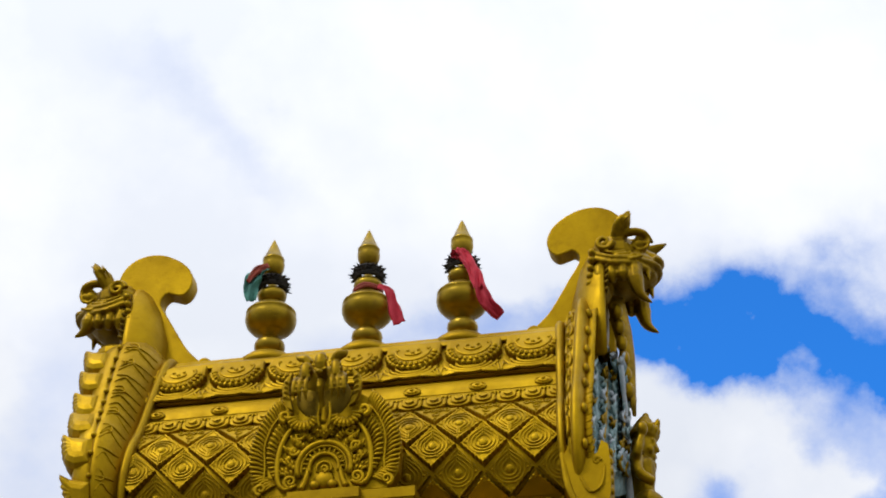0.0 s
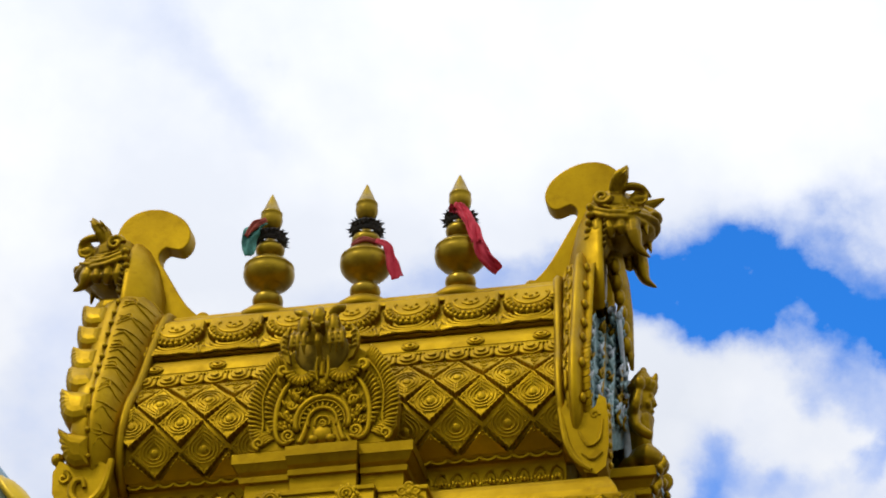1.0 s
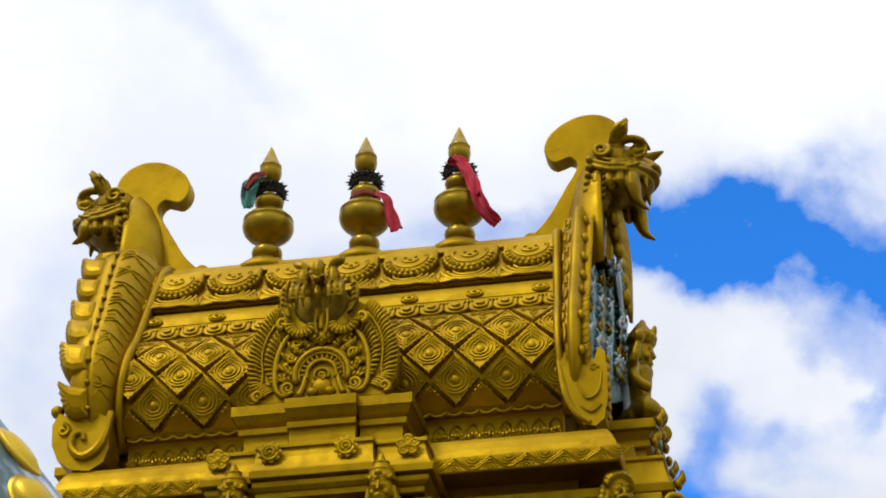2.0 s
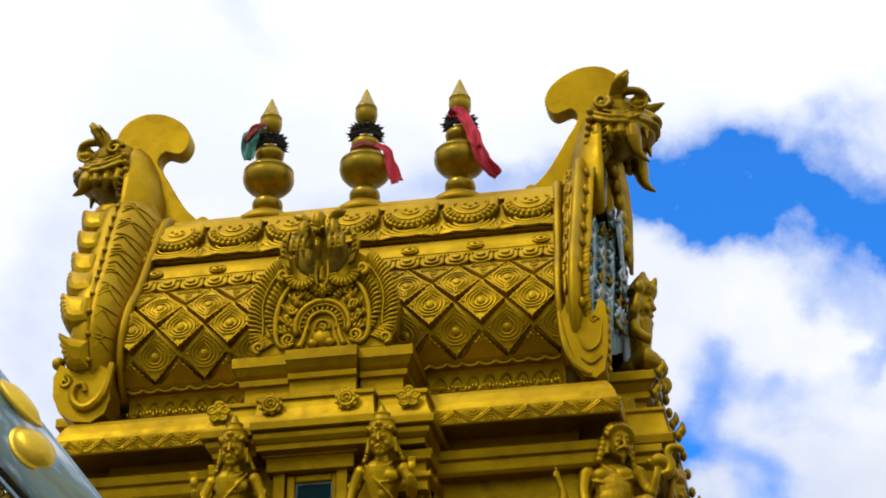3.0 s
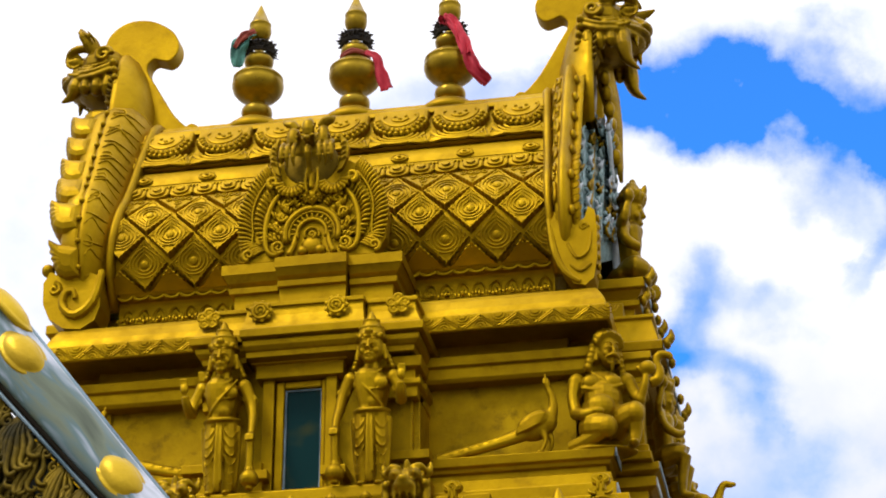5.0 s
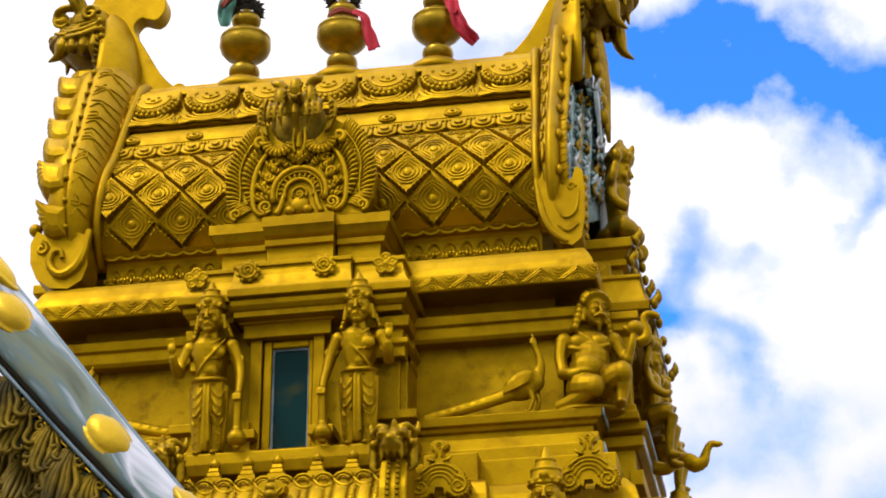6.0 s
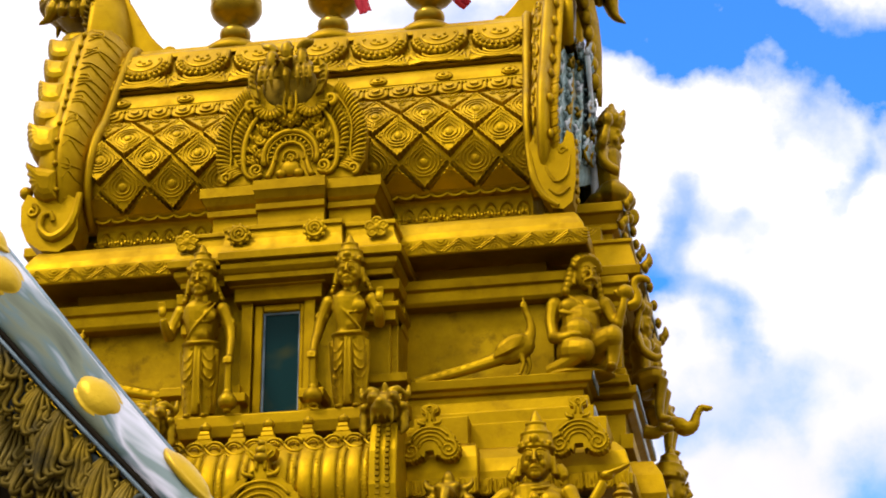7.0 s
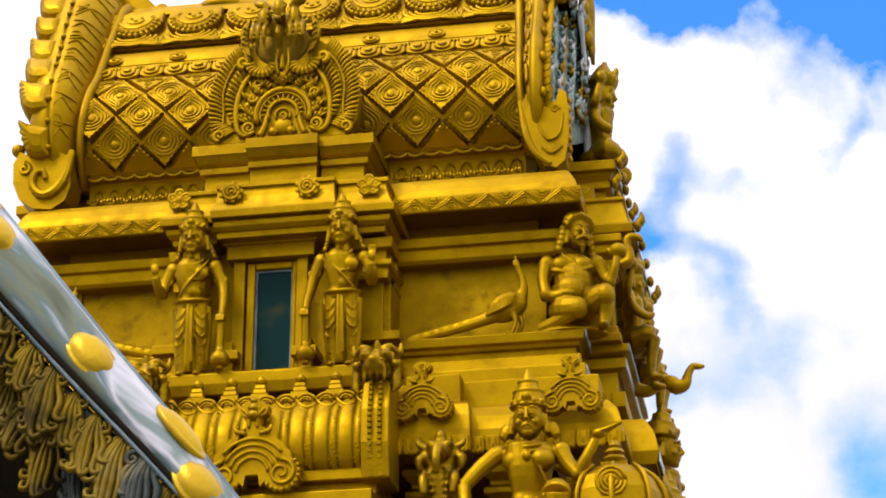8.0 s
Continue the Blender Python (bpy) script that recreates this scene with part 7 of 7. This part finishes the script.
cast("perched_statue", percher, Matrix.Translation((2.54, 0.46, 7.94)) @ turn_side @ Matrix.Diagonal((1, 0.72, 1, 1)), "dull-gold crowned statue perched on the side ledge", 0.011, GOLD_DULL, group="perched flank statues")
cast("perched_statue", percher, Matrix.Translation((2.54, 1.25, 7.94)) @ turn_side @ Matrix.Diagonal((1, 0.72, 1, 1)), "dull-gold crowned statue perched on the side ledge", 0.012, GOLD_DULL, group="perched flank statues")
cast("flank_bearer_statue", bearer, Matrix.Translation((2.68, 0.62, 6.36)) @ turn_side, "dull-gold crowned statue crouching under the flank ledge", 0.012, GOLD_DULL)
cast("flank_bearer_statue", bearer, Matrix.Translation((2.72, 0.30, 5.72)) @ turn_side, "dull-gold crowned statue crouching low on the flank", 0.012, GOLD_DULL)


def serpent(b):
    tube(b, [(0, 0, 0), (0.10, 0, -0.02), (0.20, 0, 0.05), (0.27, 0, 0.04), (0.33, 0, 0.0), (0.40, 0, 0.02), (0.43, 0, 0.10), (0.47, 0, 0.16), (0.53, 0, 0.15)], [0.06, 0.05, 0.05, 0.06, 0.065, 0.05, 0.035, 0.03, 0.025], seg=10)
    blob(b, (0.28, -0.02, 0.03), (0.08, 0.05, 0.06))
    blob(b, (0.53, 0, 0.155), (0.04, 0.025, 0.022))


cast("serpent_statue", serpent, Matrix.Translation((2.53, YC - 0.1, 7.68)) @ Matrix.Diagonal((0.94, 1, 1, 1)), "gold rearing serpent that juts out from the flank", 0.009, GOLD, group="serpents")
cast("serpent_statue", lambda b: tube(b, [(0, 0, 0), (0.06, 0, 0.02), (0.075, 0, 0.09), (0.05, 0, 0.16), (0.08, 0, 0.22), (0.15, 0, 0.215), (0.17, 0, 0.18)], [0.045, 0.045, 0.04, 0.038, 0.036, 0.03, 0.02], seg=10), Matrix.Translation((2.50, -0.02, 8.42)), "small gold serpent coiled beside the squatting statue", 0.009, GOLD, group="serpents")
# ---- three brass finials on the ridge ----
def finial():
    f = thing("roof_finial", (0, 0, 0), "brass pot-shaped roof finial with pointed tip and dried garland", "finial", "finials on the ridge")
    b = bmesh.new()
    lathe(b, [(0.29, -0.16), (0.265, -0.08), (0.20, -0.02), (0.135, 0.015), (0.10, 0.03)], seg=36)
    part("lotus_foot", b, GOLD, f, smooth=True)
    b = bmesh.new()
    lathe(b, [(0.070, 0.028), (0.110, 0.045), (0.131, 0.075), (0.136, 0.108), (0.130, 0.140), (0.106, 0.165), (0.070, 0.178)], seg=32)
    part("lower_ring", b, BRASS, f, smooth=True)
    b = bmesh.new()
    lathe(b, [(0.070, 0.172), (0.072, 0.222), (0.112, 0.230), (0.120, 0.246), (0.130, 0.248), (0.178, 0.274), (0.212, 0.315), (0.226, 0.358), (0.227, 0.392), (0.218, 0.432), (0.223, 0.436), (0.221, 0.450), (0.208, 0.454), (0.182, 0.490), (0.140, 0.520), (0.100, 0.536), (0.085, 0.554)], seg=40)
    part("pot", b, BRASS, f, smooth=True)
    b = bmesh.new()
    lathe(b, [(0.072, 0.545), (0.110, 0.578), (0.127, 0.608), (0.130, 0.636), (0.115, 0.668), (0.072, 0.688), (0.045, 0.70), (0.042, 0.83), (0.055, 0.84)], seg=32)
    part("neck", b, BRASS, f, smooth=True)
    b = bmesh.new()
    lathe(b, [(0.045, 0.832), (0.075, 0.858), (0.096, 0.912), (0.101, 0.955), (0.093, 0.998), (0.098, 1.003), (0.097, 1.018), (0.088, 1.024), (0.046, 1.13), (0.012, 1.212), (0.002, 1.228)], seg=32)
    part("pointed_bud", b, BRASS, f, smooth=True)
    b = bmesh.new()
    rnd = random.Random(7)
    for zz in (0.715, 0.75, 0.778):
        pts = [(0.115 * math.cos(2 * math.pi * i / 16), 0.115 * math.sin(2 * math.pi * i / 16), zz) for i in range(17)]
        tube(b, pts, 0.024, seg=6, step=1)
    for i in range(64):
        a = 2 * math.pi * i / 64 + rnd.uniform(-0.04, 0.04)
        z = 0.705 + 0.085 * rnd.random()
        r1 = 0.158 + 0.028 * rnd.random()
        tube(b, [(0.11 * math.cos(a), 0.11 * math.sin(a), z), (r1 * math.cos(a + 0.05), r1 * math.sin(a + 0.05), z + rnd.uniform(-0.02, 0.025))], [0.016, 0.002], seg=4, step=1)
    part("garland", b, GARLAND, f, "dark dried flower garland")
    return f


first = finial()
first.location = (-0.891, YC, 11.50)
for x in (-0.018, 0.826):
    copy_thing(first, Matrix.Translation((x, YC, 11.50)))


# ---- cloth strips tied to the finials ----
def ribbon(name, line, widths, material, label, wave=0.02, seed=1, turn=(0, 0, 1)):
    """A strip of cloth along a line; its breadth lies across the line, rippled."""
    P, W = smooth_line(line, widths, 6)
    b = bmesh.new()
    rows_ = []
    for i, p in enumerate(P):
        d = (P[min(i + 1, len(P) - 1)] - P[max(i - 1, 0)]).normalized()
        across = (Vector(turn) - d * d.dot(Vector(turn))).normalized()
        out = d.cross(across)
        row = []
        for k in range(9):
            q = k / 8 - 0.5
            rip = wave * (math.sin(9 * q + i * 0.55 + seed) + 0.6 * math.sin(17 * q - i * 0.35 + seed * 2)) * min(1, i / 4)
            row.append(b.verts.new(p + across * q * W[i] * (1 + 0.1 * math.sin(i * 0.9 + seed)) + out * rip))
        rows_.append(row)
    for r0, r1 in zip(rows_, rows_[1:]):
        for k in range(8):
            b.faces.new((r0[k], r0[k + 1], r1[k + 1], r1[k]))
    ob = part(name, b, material, None, smooth=True)
    m = ob.modifiers.new("cloth", "SOLIDIFY")
    m.thickness = 0.004
    return tagged(ob, label, "cloth")


def band(name, x, r, z, material, label):
    b = bmesh.new()
    for k in range(2):
        tube(b, [(x + r * math.cos(2 * math.pi * i / 20), YC + r * math.sin(2 * math.pi * i / 20), z + 0.02 * k + 0.008 * math.sin(i * 1.3 + k)) for i in range(21)], 0.016, seg=6, step=1)
    return tagged(part(name, b, material, None, smooth=True), label, "cloth")


x3 = 0.826
ribbon("red_cloth", [(x3 - 0.06, YC - 0.12, 12.29), (x3 + 0.05, YC - 0.16, 12.22), (x3 + 0.14, YC - 0.22, 12.04), (x3 + 0.20, YC - 0.24, 11.86), (x3 + 0.26, YC - 0.22, 11.70), (x3 + 0.36, YC - 0.15, 11.60)], [0.05, 0.08, 0.10, 0.11, 0.12, 0.09], RED, "bright red cloth strip knotted round the finial neck, blowing", 0.022, 1.3, (1, 0, 0.5))
ribbon("red_cloth", [(x3 - 0.07, YC - 0.13, 12.27), (x3 + 0.0, YC - 0.17, 12.30), (x3 + 0.08, YC - 0.18, 12.20), (x3 + 0.15, YC - 0.22, 12.02), (x3 + 0.18, YC - 0.24, 11.85)], [0.05, 0.08, 0.08, 0.10, 0.08], RED, "bright red cloth end hanging from the finial neck", 0.018, 4.0, (1, 0, 0.3))
x2 = -0.018
band("faded_red_band", x2, 0.122, 12.062, RUST, "faded red cloth band wound round the finial neck")
ribbon("red_cloth", [(x2 + 0.10, YC - 0.08, 12.08), (x2 + 0.215, YC - 0.12, 11.99), (x2 + 0.255, YC - 0.12, 11.82), (x2 + 0.31, YC - 0.10, 11.66)], [0.05, 0.07, 0.10, 0.12], RED, "short red cloth strip hanging beside the finial pot", 0.012, 2.2, (1, 0, 0.4))
x1 = -0.891
ribbon("teal_cloth", [(x1 - 0.02, YC - 0.14, 12.34), (x1 - 0.10, YC - 0.17, 12.27), (x1 - 0.15, YC - 0.16, 12.16), (x1 - 0.15, YC - 0.13, 12.02)], [0.10, 0.14, 0.14, 0.09], TEAL, "teal cloth scrap tied to the garland", 0.016, 0.7, (1, 0, 0.3))
ribbon("brown_red_cloth", [(x1 + 0.0, YC - 0.16, 12.36), (x1 - 0.09, YC - 0.19, 12.30), (x1 - 0.18, YC - 0.17, 12.20)], [0.05, 0.07, 0.06], RUST, "faded brown-red cloth scrap tied to the garland", 0.010, 3.1, (0, 0, 1))
# ---- a nearer shrine's arch, low beside the camera ----
AX, AY = 0.30, -12.2
shrine = thing("shrine_arch", (AX, AY + 0.1, 0), "silver-blue painted shrine arch with gold bosses and carved leaf fringe", "shrine")
# the keel-shaped outer edge, from a foot up the nearly straight flank to the crown: (x, z)
FLANK = [(3.66, 0.95), (3.58, 1.50), (3.30, 2.16), (2.884, 2.744), (2.628, 3.062), (2.358, 3.402), (1.90, 3.96), (1.32, 4.56), (0.72, 4.96), (AX, 5.06)]
EDGE = smooth_line([(x, 0, z) for x, z in FLANK] + [(2 * AX - x, 0, z) for x, z in FLANK[-2::-1]], None, 10)[0]
RUN = [0.0]
for a, b in zip(EDGE, EDGE[1:]):
    RUN.append(RUN[-1] + (b - a).length)


def on_edge(d):
    """The point a length d along the arch's edge, the way along it and the way outwards."""
    for i in range(len(EDGE) - 1):
        if RUN[i] <= d <= RUN[i + 1]:
            p = EDGE[i].lerp(EDGE[i + 1], (d - RUN[i]) / (RUN[i + 1] - RUN[i]))
            along = (EDGE[min(i + 2, len(EDGE) - 1)] - EDGE[max(i - 1, 0)]).normalized()
            out = Vector((along.z, 0, -along.x))
            return p, along, out if out.dot(p - Vector((AX, 0, 1.5))) > 0 else -out
    return EDGE[-1], Vector((0, 0, -1)), Vector((-1, 0, 0))


def groove(z):
    """How far in from the edge the groove runs: the band swells towards the crown."""
    return min(0.115, max(0.05, 0.055 + 0.088 * (z - 2.78)))


def arch_sweep(section, n=150):
    """A band of the arch; section(groove's inset) gives (inset from the edge, y) points."""
    b = bmesh.new()
    rows_ = []
    for i in range(n + 1):
        p, along, out = on_edge(RUN[-1] * i / n)
        rows_.append([(p.x - out.x * q, y, p.z - out.z * q) for q, y in section(groove(p.z))])
    loft(b, rows_)
    return b


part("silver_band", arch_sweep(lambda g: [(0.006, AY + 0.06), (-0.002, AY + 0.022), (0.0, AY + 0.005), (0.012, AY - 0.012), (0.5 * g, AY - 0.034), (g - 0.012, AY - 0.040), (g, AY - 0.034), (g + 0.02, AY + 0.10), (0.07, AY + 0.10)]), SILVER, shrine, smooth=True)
part("edge_line", arch_sweep(lambda g: [(-0.006, AY + 0.075), (-0.007, AY + 0.028), (0.004, AY + 0.024), (0.02, AY + 0.075)]), BLUE_TRIM, shrine, "dark weathered rim behind the silver band", smooth=True)
part("dark_groove", arch_sweep(lambda g: [(g - 0.001, AY - 0.02), (g - 0.001, AY - 0.036), (g + 0.008, AY - 0.036), (g + 0.008, AY)]), DARK, shrine, "dark groove line", smooth=True)
part("inner_roll", arch_sweep(lambda g: [(g + 0.008, AY), (g + 0.009, AY - 0.033), (g + 0.012, AY - 0.035), (g + 0.016, AY - 0.030), (g + 0.019, AY + 0.10), (g + 0.01, AY + 0.10)]), BLUE_TRIM, shrine, smooth=True)
part("leaf_bed", arch_sweep(lambda g: [(g + 0.022, AY + 0.01), (g + 0.028, AY - 0.015), (g + 0.070, AY + 0.01), (g + 0.105, AY + 0.05), (g + 0.115, AY + 0.11), (g + 0.05, AY + 0.11)]), TEAL_GOLD, shrine, "worn teal and gold bed of the leaf fringe, darkened as shade", smooth=True)
# the vault's shade comes from its near-black colour
part("arch_hood", arch_sweep(lambda g: [(g + 0.04, AY + 0.10), (g + 0.115, AY + 0.11), (g + 0.28, AY + 0.50), (g + 0.28, AY + 1.75), (g + 0.20, AY + 1.75), (g + 0.18, AY + 0.50)]), DARK, shrine, "inside of the arch, its shade painted near-black")


def boss_mesh(long_, wide_, high_):
    """A domed oval boss with a flat rim: length along x, breadth along y, height along z."""
    b = bmesh.new()
    rings_ = []
    for q, h in ((1.0, -0.5), (1.0, 0.12), (0.95, 0.22), (0.86, 0.24), (0.80, 0.42), (0.62, 0.76), (0.34, 0.96), (0.08, 1.0)):
        rings_.append([(q * long_ * math.cos(2 * math.pi * i / 24), q * wide_ * math.sin(2 * math.pi * i / 24), h * high_) for i in range(24)])
    loft(b, rings_)
    return flat_mesh("boss", b, GOLD_BRIGHT, smooth=True)


BOSS, SIDE_BOSS = boss_mesh(0.060, 0.036, 0.022), boss_mesh(0.066, 0.030, 0.016)
START = min(range(len(EDGE) // 2), key=lambda i: (EDGE[i] - Vector((2.836, 0, 2.804))).length)
for k in range(-2, 18):
    p, along, out = on_edge(RUN[START] + 0.318 * k)
    if out.z < -0.2:
        continue
    if p.x < AX:
        along = -along
    face_ = (out * 0.52 + Vector((0, -0.86, 0))).normalized()
    flat_ = face_.cross(along).normalized()
    c = p - out * 0.036 + Vector((0, AY - 0.020, 0))
    put("boss", BOSS, Matrix(((along.x, flat_.x, face_.x, c.x), (along.y, flat_.y, face_.y, c.y), (along.z, flat_.z, face_.z, c.z), (0, 0, 0, 1))), shrine)
    if k % 2 == 0:
        p, along, out = on_edge(RUN[START] + 0.318 * k + 0.108)
        face_ = (out * 0.96 + Vector((0, -0.25, 0))).normalized()
        flat_ = face_.cross(along).normalized()
        c = p - out * 0.002 + Vector((0, AY + 0.004, 0))
        put("boss", SIDE_BOSS, Matrix(((along.x, flat_.x, face_.x, c.x), (along.y, flat_.y, face_.y, c.y), (along.z, flat_.z, face_.z, c.z), (0, 0, 0, 1))), shrine)


def leaf_mesh(seed):
    """A hanging acanthus spray: thin ridges that fan out of one stalk and curl over at their ends."""
    rnd = random.Random(seed)
    b = bmesh.new()
    long_ = rnd.uniform(0.11, 0.15)
    lean_ = rnd.uniform(0.010, 0.030)
    for k in range(7):
        t = (k - 3) / 3
        w = 0.030 * t + rnd.uniform(-0.003, 0.003)
        low = -long_ * (1.0 - 0.35 * t * t) * rnd.uniform(0.92, 1.06)
        curl = 0.014 * (1 if t >= 0 else -1) * rnd.uniform(0.7, 1.3)
        y = -0.014 - 0.008 * (1 - abs(t))
        tube(b, [(0.004 * t, -0.006, 0.016), (0.7 * w, y, 0.25 * low), (1.15 * w + lean_ * 0.4, y - 0.004, 0.6 * low), (0.9 * w + lean_, y - 0.008, 0.92 * low), (0.9 * w + lean_ + curl, y - 0.012, low), (0.9 * w + lean_ + 1.5 * curl, y - 0.008, 0.90 * low), (0.9 * w + lean_ + 0.8 * curl, y - 0.006, 0.86 * low)], [0.003, 0.0065, 0.0085, 0.008, 0.0065, 0.005, 0.002], seg=6, step=3, flat=0.9)
    for e in (-1, 1):
        scroll(b, (e * 0.026, -0.012), 0.014, 0.006, turns=1.3, start=math.pi / 2, hand_=-e, y=-0.016)
    return b


LEAVES = [flat_mesh("hanging_leaf", leaf_mesh(q), OLD_GOLD if q % 8 else TEAL_GOLD, smooth=True) for q in range(3, 12)]
rnd = random.Random(5)
for k in range(96):
    d = 0.9 + 0.062 * k
    p, along, out = on_edge(d)
    if p.x < AX:
        continue
    for layer in range(2):
        q = groove(p.z) + 0.020 + 0.062 * layer + rnd.uniform(-0.010, 0.010)
        turn_ = math.atan2(-out.x, out.z) * 0.55 + radians(rnd.uniform(-12, 12))
        m = Matrix.Translation((p.x - out.x * q, AY - 0.008 + 0.05 * layer + rnd.uniform(-0.006, 0.006), p.z - out.z * q)) @ Matrix.Rotation(-turn_, 4, "Y") @ Matrix.Scale(rnd.uniform(0.72, 1.05), 4)
        put("hanging_leaf", LEAVES[(k * 7 + layer * 4) % 9], m, shrine)
b = bmesh.new()
box(b, AX - 3.4, AX + 3.4, AY + 0.05, AY + 1.75, 0.0, 0.95)
part("shrine_wall", b, PLASTER, shrine, "plain cream plaster wall")
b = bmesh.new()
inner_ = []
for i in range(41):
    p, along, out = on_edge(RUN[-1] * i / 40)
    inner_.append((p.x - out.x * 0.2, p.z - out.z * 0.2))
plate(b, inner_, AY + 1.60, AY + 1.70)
part("shrine_back", b, DARK, shrine, "recessed back of the arch, painted near-black as shade")

# ---- ground and the yard's far walls ----
bm = bmesh.new()
box(bm, -400, 400, -400, 400, -0.3, 0.0)
tagged(part("ground", bm, CONCRETE), "grey paved temple courtyard", "ground", kind="structure")
